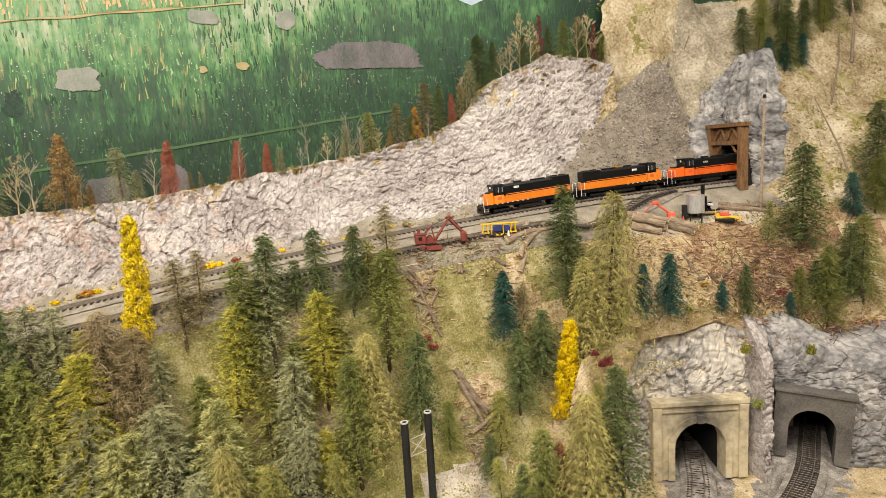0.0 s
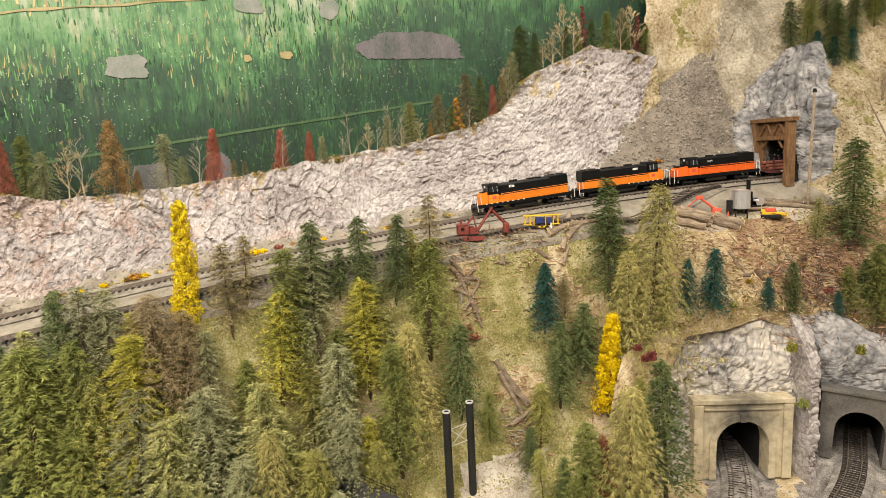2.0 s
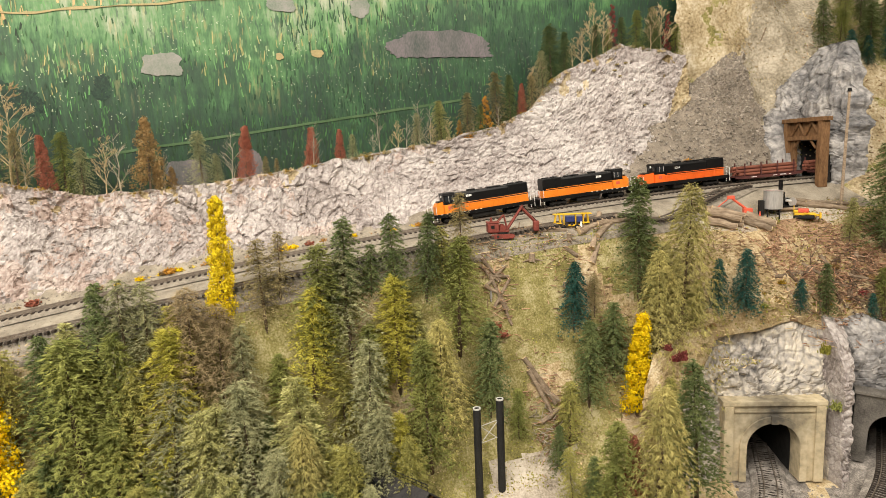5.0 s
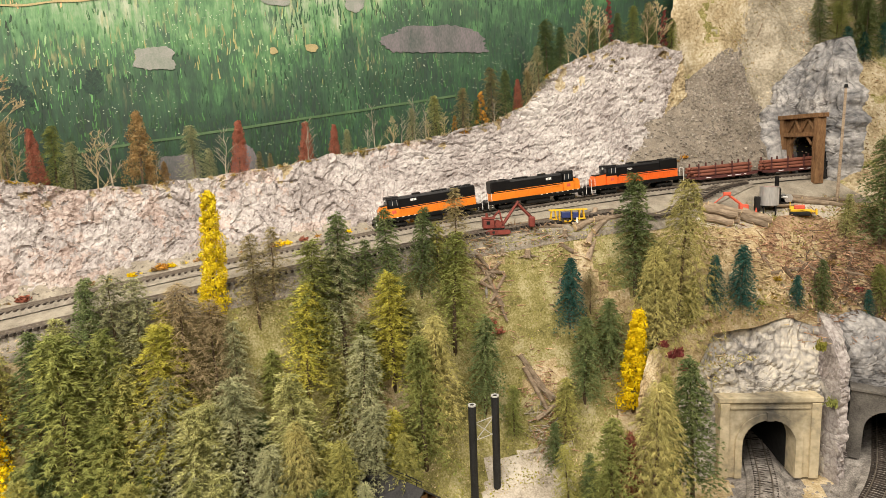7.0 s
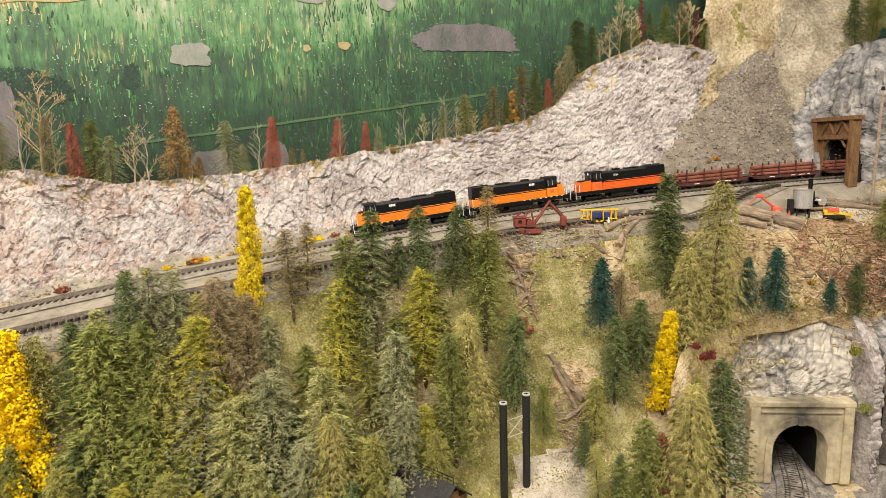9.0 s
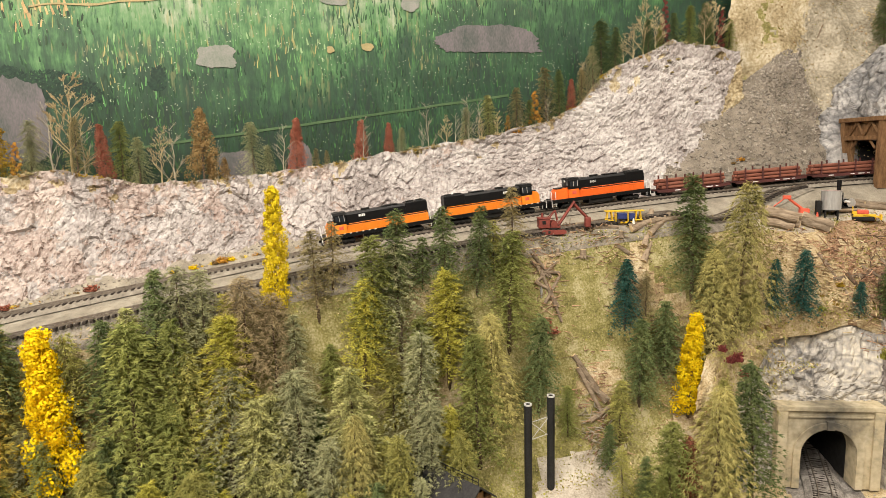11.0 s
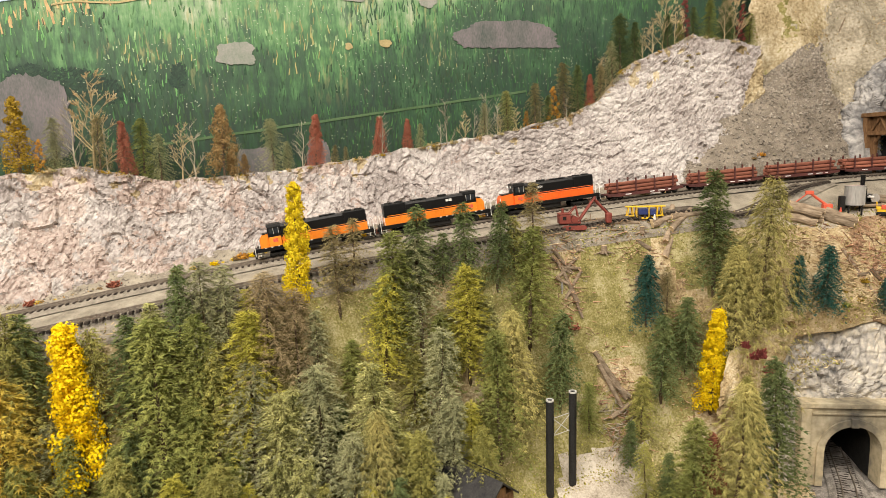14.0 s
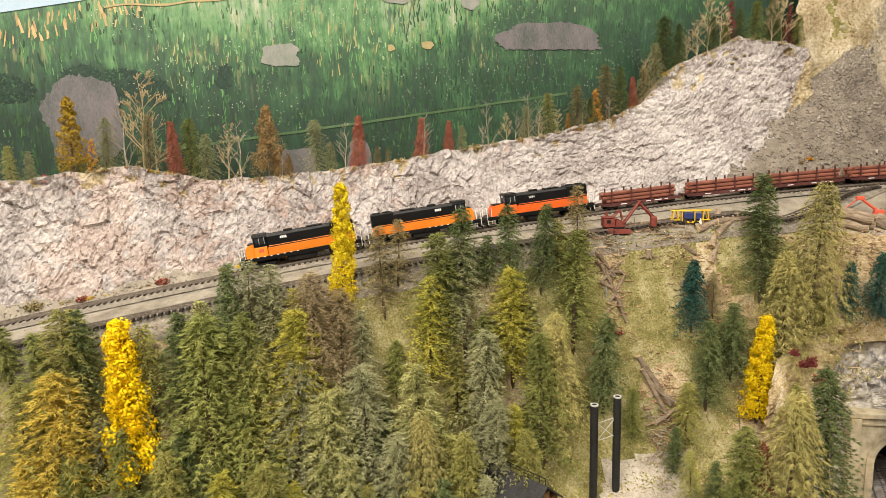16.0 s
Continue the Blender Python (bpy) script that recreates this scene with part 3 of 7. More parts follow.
def backdrop():
    wall = part("backdrop", grid(lambda a, b: on_back(-1.95 + 3.25 * a, 1.15 + 0.99 * b), 120, 30), paint_mat(), smooth=True)
    tagged(wall, "painted scenic backdrop of green forested hills and sky", "backdrop", kind="structure")
    sky = part("sky", grid(lambda a, b: on_back(-1.95 + 3.25 * a, ridge_z(-1.95 + 3.25 * a) * (1 - b) + 2.14 * b, 0.002), 120, 10), SKY, wall, "pale blue painted sky", smooth=True)
    tagged(sky, kind="structure")
    rnd = random.Random(11)

    def strokes(name, material, count, zone, w, h, lean=0.15):
        """Upright brush dabs in relief; zone(rnd) gives u and z, or None."""
        bm = bmesh.new()
        for _ in range(count):
            uz = zone(rnd)
            if not uz:
                continue
            u, z = uz
            ww, hh = w * rnd.uniform(0.5, 1.4), h * rnd.uniform(0.5, 1.5)
            k = rnd.uniform(-lean, lean) * hh
            d = 0.0004 + rnd.random() * 0.0004
            ps = [on_back(u - ww / 2, z, d), on_back(u + ww / 2, z + rnd.uniform(0, ww), d), on_back(u + ww * 0.45 + k, z + hh * 0.7, d),
                  on_back(u + k, z + hh, d), on_back(u - ww * 0.5 + k, z + hh * 0.75, d)]
            bm.faces.new([bm.verts.new(q) for q in ps])
        tagged(part(name, bm, material, wall), kind="stuff")

    def band(z0, z1, thin=0.0):
        def zone(r):
            u = r.uniform(-1.6, 0.28)
            if z0 > 1.5 and r.random() < (u + 0.55) / 0.35:
                return None
            z = r.uniform(z0, z1) + 0.05 * noise.noise((u * 5, 3.1, 0))
            if z > ridge_z(u) - 0.02 or noise.noise((u * 6, z * 9, thin * 37)) < thin - 0.25:
                return None
            return u, z
        return zone

    strokes("dark_tree_strokes", stroke_mat("dark_green_strokes", (0.010, 0.036, 0.018), (0.030, 0.075, 0.032)), 1500, band(1.40, 1.62, 0.2), 0.0022, 0.014)
    strokes("mid_tree_strokes", stroke_mat("mid_green_strokes", (0.03, 0.095, 0.032), (0.07, 0.17, 0.055)), 1500, band(1.44, 1.76, 0.18), 0.0018, 0.014)
    strokes("bright_tree_strokes", stroke_mat("bright_green_strokes", (0.065, 0.21, 0.062), (0.14, 0.30, 0.105)), 1500, band(1.56, 1.84, 0.25), 0.0017, 0.016)
    strokes("pale_tree_strokes", stroke_mat("pale_green_strokes", (0.15, 0.26, 0.11), (0.27, 0.37, 0.19)), 900, band(1.62, 1.86, 0.3), 0.0022, 0.014)
    strokes("yellow_tree_strokes", stroke_mat("ochre_strokes", (0.20, 0.24, 0.075), (0.36, 0.31, 0.13)), 500, band(1.57, 1.78, 0.30), 0.0015, 0.019)
    strokes("light_specks", stroke_mat("cream_specks", (0.30, 0.38, 0.22), (0.60, 0.63, 0.48)), 3400, band(1.44, 1.72, 0.10), 0.0014, 0.0017, 0.5)
    strokes("dark_clump_strokes", stroke_mat("blackish_green_clumps", (0.014, 0.035, 0.018), (0.04, 0.075, 0.035)), 1500, band(1.44, 1.72, 0.42), 0.0026, 0.014)
    strokes("right_hill_strokes", stroke_mat("deep_green_strokes", (0.012, 0.042, 0.022), (0.04, 0.10, 0.042)), 1300,
            lambda r: (lambda u: (u, r.uniform(1.44, ridge_z(u) - 0.02)))(r.uniform(-0.55, 0.22)), 0.0022, 0.018)
    strokes("low_strokes", stroke_mat("shade_green_strokes", (0.014, 0.038, 0.018), (0.045, 0.095, 0.038)), 1600,
            lambda r: (r.uniform(-1.55, -0.2), r.uniform(1.37, 1.52)), 0.0020, 0.016)
    strokes("autumn_strokes", stroke_mat("orange_dabs", (0.42, 0.28, 0.12), (0.56, 0.38, 0.18)), 200,
            lambda r: (lambda u: (u, ridge_z(u) - r.uniform(0.02, 0.06)))(r.uniform(-1.6, -0.5)), 0.003, 0.020)
    groves = ((-0.985, 1.572, 0.040, 0.030), (-0.945, 1.555, 0.030, 0.028), (-1.15, 1.56, 0.045, 0.030), (-0.832, 1.592, 0.008, 0.018), (-0.835, 1.575, 0.010, 0.012), (-1.04, 1.58, 0.030, 0.026))

    def in_grove(r):
        u0, z0, w, h = r.choice(groves)
        a, q = r.random() * math.tau, math.sqrt(r.random())
        return u0 + math.cos(a) * w * q, z0 + math.sin(a) * h * q * (0.8 if math.sin(a) < 0 else 1.0)

    strokes("grove_dabs", stroke_mat("blue_black_grove_dabs", (0.008, 0.026, 0.018), (0.022, 0.050, 0.030)), 3000, in_grove, 0.0034, 0.0055, 0.6)
    def patch(name, material, u0, z0, w, h, seed, flat=0.0):
        bm = bmesh.new()
        r = random.Random(seed)
        ring = []
        for k in range(90):
            a = k / 90 * math.tau
            rr = (1 + 0.05 * r.uniform(-1, 1) + 0.30 * noise.noise((math.cos(a) * 1.5, math.sin(a) * 1.5, seed * 3.3))) / max(abs(math.cos(a)), abs(math.sin(a))) ** (0.0 if flat else 0.3)
            zz = math.sin(a) * h * rr
            ring.append(on_back(u0 + math.cos(a) * w * rr, z0 + (max(zz, -h * flat * (1 + 0.3 * r.random())) if flat else zz), 0.0023))
        bm.faces.new([bm.verts.new(q) for q in ring])
        part(name, bm, material, wall)

    patch("grey_bluff", GREY_PAINT, -0.262, 1.664, 0.108, 0.040, 3, 0.35)
    patch("grey_clearing", PALE_PAINT, -0.742, 1.633, 0.032, 0.021, 4)
    patch("grey_clearing", PALE_PAINT, -0.547, 1.750, 0.024, 0.014, 6)
    patch("grey_clearing", PALE_PAINT, -0.412, 1.748, 0.018, 0.018, 7)
    patch("grey_bluff", GREY_PAINT, -1.042, 1.51, 0.056, 0.076, 8)
    patch("grey_bluff", GREY_PAINT, -0.722, 1.42, 0.030, 0.035, 9)
    patch("grey_bluff", GREY_PAINT, -0.62, 1.42, 0.020, 0.045, 10)
    ORANGE_PAINT = mat("orange_dab_paint", (0.26, 0.23, 0.10), (0.42, 0.33, 0.16), 40, 0.5, 0.2)
    patch("orange_clump", ORANGE_PAINT, -0.556, 1.649, 0.006, 0.007, 12)
    patch("orange_clump", ORANGE_PAINT, -0.492, 1.656, 0.010, 0.008, 13)
    field = grid(lambda a, b: on_back(-1.0 + 0.52 * a, 1.712 + 0.065 * a + 0.006 * noise.noise((a * 9, b, 0)) + 0.005 * b * (0.6 + 0.8 * noise.noise((a * 30, 5, 0)) ** 2), 0.0018), 40, 2)
    part("painted_field", field, ORANGE_PAINT, wall, "painted tan hayfield strip")
    road = grid(lambda a, b: on_back(-0.95 + 0.72 * a, 1.446 + 0.108 * a + 0.005 * b + 0.002 * noise.noise((a * 14, 0, 0)), 0.0019), 40, 2)
    part("painted_road", road, ROAD_PAINT, wall)


backdrop()


# ---- tracks ----
def rails(place, s0, s1, n, owner, gauge=0.0205, width=0.0015, height=0.0032, z0=0.003):
    for side in (-1, 1):
        bm = bmesh.new()
        prev = None
        for i in range(n + 1):
            v, fwd = place(s0 + (s1 - s0) * i / n)
            q = Vector((fwd.y, -fwd.x, 0)).normalized()
            c = v + q * side * gauge / 2
            ring = [bm.verts.new(c + q * a + Vector((0, 0, b))) for a, b in ((-width / 2, z0), (width / 2, z0), (width / 2, z0 + height), (-width / 2, z0 + height))]
            if prev:
                for k in range(4):
                    bm.faces.new((prev[k], prev[(k + 1) % 4], ring[(k + 1) % 4], ring[k]))
            prev = ring
        part("rail", bm, M["rail"], owner)


def main_line(p, dz):
    def place(s):
        u = s
        x, y = at_track(u, p)
        dx, dy = track_dir(u)
        return Vector((x, y, track_z(u) + dz(u))), Vector((dx, dy, track_z(u + 0.01) * 100 - track_z(u) * 100)).normalized()
    return place


def tie_mesh(length=0.037, width=0.0040):
    return mesh_of(box(bmesh.new(), -width / 2, width / 2, -length / 2, length / 2, -0.001, 0.003, 0.0), M["tie"])


TIE = tie_mesh()


def track(label, place, s0, s1, spacing, near0, near1, n=120, drape=False, sunk=0.0, gravel="ballast"):
    t = base("track", Matrix(), label, "track", "tracks", "structure")
    rails(place, s0, s1, n, t)
    count = int((s1 - s0) / spacing)
    far = bmesh.new()
    made = 0
    for i in range(count):
        s = s0 + (i + 0.5) * spacing
        v, fwd = place(s)
        m = Matrix.Translation(v + Vector((0, 0, 0.0))) @ fwd.to_track_quat("X", "Z").to_matrix().to_4x4()
        if near0 <= s <= near1 and made < 300:
            o = part("tie", TIE, None, t)
            o.matrix_basis = m
            made += 1
        else:
            box(far, -0.002, 0.002, -0.0185, 0.0185, -0.001, 0.003, 0, m)
    if len(far.verts):
        tagged(part("far_ties", far, M["tie"], t), kind="stuff")
    else:
        far.free()

    def fn(a, b):
        v, fwd = place(s0 + (s1 - s0) * a)
        q = Vector((fwd.y, -fwd.x, 0)).normalized()
        k = b * 2 - 1
        c = v + q * (k * 0.030) + Vector((0, 0, 0.0014 + sunk - 0.006 * max(0, abs(k) - 0.66) / 0.34 + 0.0007 * noise.noise(v * 300 + q * k * 9)))
        if drape and k > 0:
            c.z = min(c.z, ground_z(c.x, c.y) + 0.0028)
        return c

    part("roadbed", grid(fn, n * 3, 8), M[gravel], t, smooth=True)
    return t


MAIN = main_line(0.0, lambda u: 0.003)


def siding_line(u):
    p = 0.10 * (1 - step(-0.02, 0.34, u))
    x, y = at_track(u, p)
    x1, y1 = at_track(u + 0.01, 0.10 * (1 - step(-0.02, 0.34, u + 0.01)))
    w = step(-0.06, 0.05, u)
    z = track_z(u) + (1 - w) * along(SLOPE_FOREST, p) + w * along(SLOPE_DECK, p) + 0.0025
    return Vector((x, y, z)), Vector((x1 - x, y1 - y, 0.0007)).normalized()


SIDING = siding_line
track("main track with dark ties on grey ballast below the cliff", MAIN, -1.7, 0.95, 0.0084, -1.15, 0.45)
track("siding track with dark ties on grey ballast", SIDING, -1.7, 0.26, 0.0084, -1.15, 0.26, drape=True)


# ---- trees: unit-height templates, set out by copies ----
def fir_crown(rnd, R, branches, droop, lump, blade, wide, low=0.06):
    """Feathered branches round the stem: short needle sprays set along each branch, closing towards the tip."""
    verts = []
    twist = rnd.random() * 6

    def spray(c, d, ln, w):
        side = d.cross(Vector((rnd.uniform(-1, 1), rnd.uniform(-1, 1), 1))).normalized() * w
        verts.extend((c - side, c + side, c + d * ln))

    for i in range(branches):
        z = low + (0.97 - low) * (i / branches) ** 0.95
        az = i * 2.399 + twist + rnd.uniform(-0.35, 0.35)
        lumpy = 1 + lump * noise.noise((math.cos(az) * 1.3 + twist, math.sin(az) * 1.3, z * 5))
        r = R * 1.12 * ((1 - z) ** 0.62) * lumpy * rnd.uniform(0.66, 1.12) + 0.018
        out = Vector((math.cos(az), math.sin(az), 0))
        across = Vector((-out.y, out.x, 0))
        rise = rnd.uniform(-0.02, 0.05)
        n = 4 if r < 0.08 else 6
        for k in range(1, n + 1):
            f = k / n
            c = out * (r * f) + across * rnd.uniform(-0.012, 0.012) + Vector((0, 0, z + 0.03 * (1 - f) + rise * f - droop * r * f * f))
            fan = 0.55 + 0.75 * (1 - f)
            for _ in range(10):
                d = out * rnd.uniform(0.25, 1.0) + across * rnd.uniform(-1, 1) * fan + Vector((0, 0, rnd.uniform(-0.35, 0.40) - droop * 0.6 * f))
                spray(c, d.normalized(), blade * 0.45 * rnd.uniform(0.55, 1.35), wide * 0.36 * rnd.uniform(0.6, 1.3))
    for _ in range(14):
        spray(Vector((0, 0, rnd.uniform(0.88, 0.95))), Vector((rnd.uniform(-0.3, 0.3), rnd.uniform(-0.3, 0.3), 1)).normalized(), 0.06, wide * 0.6)
    return loose(verts, 3)


def loose(verts, n):
    """A mesh of separate n-cornered faces."""
    me = bpy.data.meshes.new("mesh")
    me.from_pydata([tuple(v) for v in verts], [], [tuple(range(k, k + n)) for k in range(0, len(verts), n)])
    return me


def clump_crown(rnd, R, clumps, ball, leaves, size, low=0.1, taper=0.8):
    """Foam clumps set round the stem, each a ragged ball of tiny leaf flakes."""
    verts = []
    for i in range(clumps):
        z = low + (0.95 - low) * (i + 0.5) / clumps
        az = i * 2.4 + rnd.uniform(-0.5, 0.5)
        reach = R * (1 - z) ** taper * rnd.uniform(0.45, 1.0) + 0.008
        b = ball * rnd.uniform(0.7, 1.15) * (1.12 - 0.6 * z)
        c = Vector((math.cos(az) * reach, math.sin(az) * reach, z))
        for _ in range(leaves):
            d = Vector((rnd.gauss(0, 1), rnd.gauss(0, 1), rnd.gauss(0, 1))).normalized()
            p = c + d * b * rnd.uniform(0.55, 1.0) * (1 + 0.3 * noise.noise(d * 2.5 + c * 9))
            a = (d.cross(Vector((rnd.uniform(-1, 1), rnd.uniform(-1, 1), rnd.uniform(-1, 1)))) + d * rnd.uniform(-0.5, 0.5)).normalized() * size * rnd.uniform(0.6, 1.4)
            e = a.cross(d + Vector((rnd.uniform(-0.5, 0.5), rnd.uniform(-0.5, 0.5), 0))).normalized() * size * 0.8
            verts.extend((p + a, p + e, p - a, p - e))
    return loose(verts, 4)


def twig_tree(rnd, spread, depth, r0=0.016, buds=0):
    bm = bmesh.new()

    def grow(a, d, ln, r, lvl):
        b = a + d * ln
        tube(bm, a, b, r, r * 0.6, 4, False)
        if lvl == 0:
            for _ in range(buds):
                c = a.lerp(b, rnd.random())
                k = Vector((rnd.uniform(-1, 1), rnd.uniform(-1, 1), rnd.uniform(-1, 1))).normalized() * 0.009
                q = k.cross(Vector((0.3, 1, 0.2))).normalized() * 0.007
                bm.faces.new([bm.verts.new(c + v) for v in (k, q, -k, -q)])
            return
        for _ in range(3 if lvl > 1 else 4):
            e = (d + Vector((rnd.uniform(-1, 1), rnd.uniform(-1, 1), rnd.uniform(-0.3, 0.6))) * spread).normalized()
            grow(a.lerp(b, rnd.uniform(0.45, 1.0)), e, ln * rnd.uniform(0.5, 0.75), r * 0.55, lvl - 1)

    top = Vector((0, 0, -0.02))
    for k in range(6):
        nxt = Vector((rnd.uniform(-0.02, 0.02), rnd.uniform(-0.02, 0.02), 0.97 * (k + 1) / 6))
        tube(bm, top, nxt, r0 * (1 - k / 6.5), r0 * (1 - (k + 1) / 6.5), 5, False)
        for _ in range(3 if k else 1):
            az = rnd.random() * math.tau
            d = Vector((math.cos(az), math.sin(az), 1.3 / (0.4 + spread))).normalized()
            grow(top.lerp(nxt, rnd.random()), d, (0.30 - 0.035 * k) * (0.6 + spread * 0.5), r0 * 0.45 * (1 - k / 8), max(1, depth - 3))
        top = nxt
    return bm


def trunk_bm(rnd, r=0.02, top=0.95):
    bm = bmesh.new()
    a = Vector((0, 0, -0.07))
    for k in range(4):
        b = Vector((rnd.uniform(-0.008, 0.008), rnd.uniform(-0.008, 0.008), top * (k + 1) / 4))
        tube(bm, a, b, r * (1 - k / 4.3), r * (1 - (k + 1) / 4.3), 7, k == 0, 0.1)
        a = b
    return bm


KINDS = {  # kind: (name, label, category, list of crown makers)
    "olive": ("fir_tree", "olive green model fir tree on the slope", lambda r: fir_crown(r, 0.24, 200, 0.35, 0.5, 0.085, 0.0085)),
    "green": ("fir_tree", "mid green bushy model fir tree", lambda r: fir_crown(r, 0.22, 230, 0.25, 0.5, 0.075, 0.0090)),
    "dark": ("fir_tree", "dark green narrow model spruce tree", lambda r: fir_crown(r, 0.22, 230, 0.30, 0.4, 0.078, 0.0112)),
    "grey": ("fir_tree", "dusty grey-green model fir tree", lambda r: fir_crown(r, 0.24, 190, 0.30, 0.6, 0.085, 0.0075)),
    "lime": ("fir_tree", "yellow-green model fir tree", lambda r: fir_crown(r, 0.22, 220, 0.10, 0.4, 0.085, 0.0085)),
    "pale": ("fir_tree", "pale sage green leafy model tree", lambda r: fir_crown(r, 0.22, 230, 0.2, 0.55, 0.08, 0.0095)),
    "brown": ("fir_tree", "brownish dark model fir tree", lambda r: fir_crown(r, 0.22, 180, 0.2, 0.6, 0.085, 0.0075)),
    "teal": ("spruce_tree", "blue-green model spruce tree", lambda r: fir_crown(r, 0.23, 240, 0.55, 0.25, 0.080, 0.0125)),
    "droop": ("fir_tree", "drooping olive feathery model fir tree", lambda r: fir_crown(r, 0.31, 290, 1.15, 0.5, 0.105, 0.0052)),
    "larch": ("larch_tree", "yellowing feathery model larch tree", lambda r: fir_crown(r, 0.26, 260, 0.15, 0.5, 0.09, 0.0085)),
    "gold": ("aspen_tree", "golden yellow leafy model aspen tree", lambda r: clump_crown(r, 0.115, 64, 0.076, 190, 0.0085, 0.08, 0.62)),
    "lemon": ("poplar_tree", "slender lemon yellow leafy model poplar", lambda r: clump_crown(r, 0.110, 70, 0.066, 170, 0.0078, 0.05, 0.55)),
    "gold_dull": ("aspen_tree", "dull gold leafy model tree on the cliff top", lambda r: clump_crown(r, 0.17, 40, 0.085, 150, 0.0095, 0.08, 0.8)),
    "red": ("maple_tree", "brick red foam-leaved model tree", lambda r: clump_crown(r, 0.150, 52, 0.095, 150, 0.0090, 0.06, 0.8)),
    "maroon": ("maple_tree", "dark maroon model tree on the cliff top", lambda r: clump_crown(r, 0.13, 24, 0.055, 110, 0.0095)),
    "orange": ("autumn_tree", "orange autumn model tree on the cliff top", lambda r: clump_crown(r, 0.22, 22, 0.08, 120, 0.0110)),
    "rust": ("autumn_tree", "rust brown clumpy model tree on the cliff top", lambda r: clump_crown(r, 0.24, 28, 0.115, 170, 0.0110, 0.12, 0.9)),
    "bare_tan": ("bare_tree", "straw-coloured twiggy model tree", lambda r: twig_tree(r, 0.7, 5, 0.015, 9)),
    "bare_pale": ("bare_tree", "leafless pale grey twiggy model tree", lambda r: twig_tree(r, 0.65, 4, 0.014)),
    "bare": ("bare_tree", "brown dead spreading twiggy model tree", lambda r: fir_crown(r, 0.36, 150, 0.45, 0.7, 0.15, 0.006)),
}
CROWN_MAT = {"bare_tan": "tan", "bare_pale": "straw"}
TEMPLATES = {}


YOUNG = {"olive": (0.24, 0.35), "green": (0.22, 0.25), "grey": (0.24, 0.30), "dark": (0.21, 0.30), "lime": (0.22, 0.10), "pale": (0.22, 0.2)}
for _k, (_r, _d) in YOUNG.items():
    KINDS["young_" + _k] = (KINDS[_k][0], KINDS[_k][1].replace("model", "young model"), lambda r, R=_r, d=_d: fir_crown(r, R, 84, d, 0.5, 0.15, 0.016))


def template(kind):
    if kind not in TEMPLATES:
        name, label, make = KINDS[kind]
        made = []
        for k in range(3):
            rnd = random.Random(len(kind) * 31 + sum(map(ord, kind)) + k)
            crown = make(rnd)
            if isinstance(crown, bmesh.types.BMesh):
                crown = mesh_of(crown, LEAF[CROWN_MAT.get(kind, kind.replace("young_", ""))])
            else:
                crown.materials.append(LEAF[CROWN_MAT.get(kind, kind.replace("young_", ""))])
            trunk = None if kind.startswith("bare_") else mesh_of(trunk_bm(rnd), M["bark"], True)
            made.append((crown, trunk))
        TEMPLATES[kind] = made
    return TEMPLATES[kind]


TREE_RND = random.Random(77)


def tree(kind, x, y, z, h, lean=0.0):
    name, label, _ = KINDS[kind]
    crown, trunk = TREE_RND.choice(template(kind))
    w = TREE_RND.uniform(0.9, 1.15)
    m = pose(x, y, z, TREE_RND.uniform(-3, 3), TREE_RND.uniform(-3, 3) + lean, TREE_RND.uniform(0, 360)) @ Matrix.Diagonal((h * w, h * w, h, 1))
    ob = base(name, m, label, "tree", kind.replace("_", " ") + " trees")
    if trunk:
        part("trunk", trunk, None, ob)
        part("crown", crown, None, ob)
    else:
        part("twig_crown", crown, None, ob)
    return ob


def forest(kind, spots):
    for x, y, h in spots:
        tree(kind, x, y, ground_z(x, y) - 0.006, h + 0.003)


forest("olive", [(-0.966, 0.524, 0.177), (-0.927, 0.564, 0.211), (-0.83, 0.63, 0.151), (-0.638, 0.628, 0.17), (-0.779, 0.596, 0.157), (-0.405, 0.769, 0.149), (-0.691, 0.685, 0.195), (0.121, 1.098, 0.081), (-0.092, 0.976, 0.109), (0.07, 1.022, 0.128), (-0.314, 0.805, 0.144)])
forest("larch", [(-0.919, 0.542, 0.222), (-0.945, 0.504, 0.17)])
forest("dark", [(-0.909, 0.594, 0.133), (-0.8, 0.651, 0.155), (-0.749, 0.699, 0.145), (-0.441, 0.891, 0.14), (-0.367, 0.929, 0.146), (-0.323, 0.952, 0.145), (-0.22, 0.943, 0.168), (0.029, 1.12, 0.217), (-0.018, 1.061, 0.138), (-0.108, 0.944, 0.079), (0.487, 1.299, 0.212), (0.357, 1.189, 0.099), (0.104, 0.941, 0.22), (-0.06, 1.019, 0.15)])
forest("gold", [(-0.845, 0.6, 0.249), (0.021, 1.05, 0.191)])
forest("green", [(-0.845, 0.579, 0.148), (-0.753, 0.651, 0.248), (-0.704, 0.653, 0.185), (-0.467, 0.856, 0.187), (-0.271, 0.956, 0.196), (-0.304, 0.866, 0.22), (-0.174, 0.949, 0.092), (-0.891, 0.542, 0.144), (-0.712, 0.685, 0.21), (-0.023, 0.859, 0.167), (0.519, 1.244, 0.145)])
forest("grey", [(-0.716, 0.715, 0.16), (-0.565, 0.776, 0.17), (-0.543, 0.743, 0.211), (-0.432, 0.874, 0.177), (-0.396, 0.836, 0.209), (-0.493, 0.724, 0.167), (-0.691, 0.733, 0.138), (-0.638, 0.699, 0.206), (-0.363, 0.806, 0.166)])
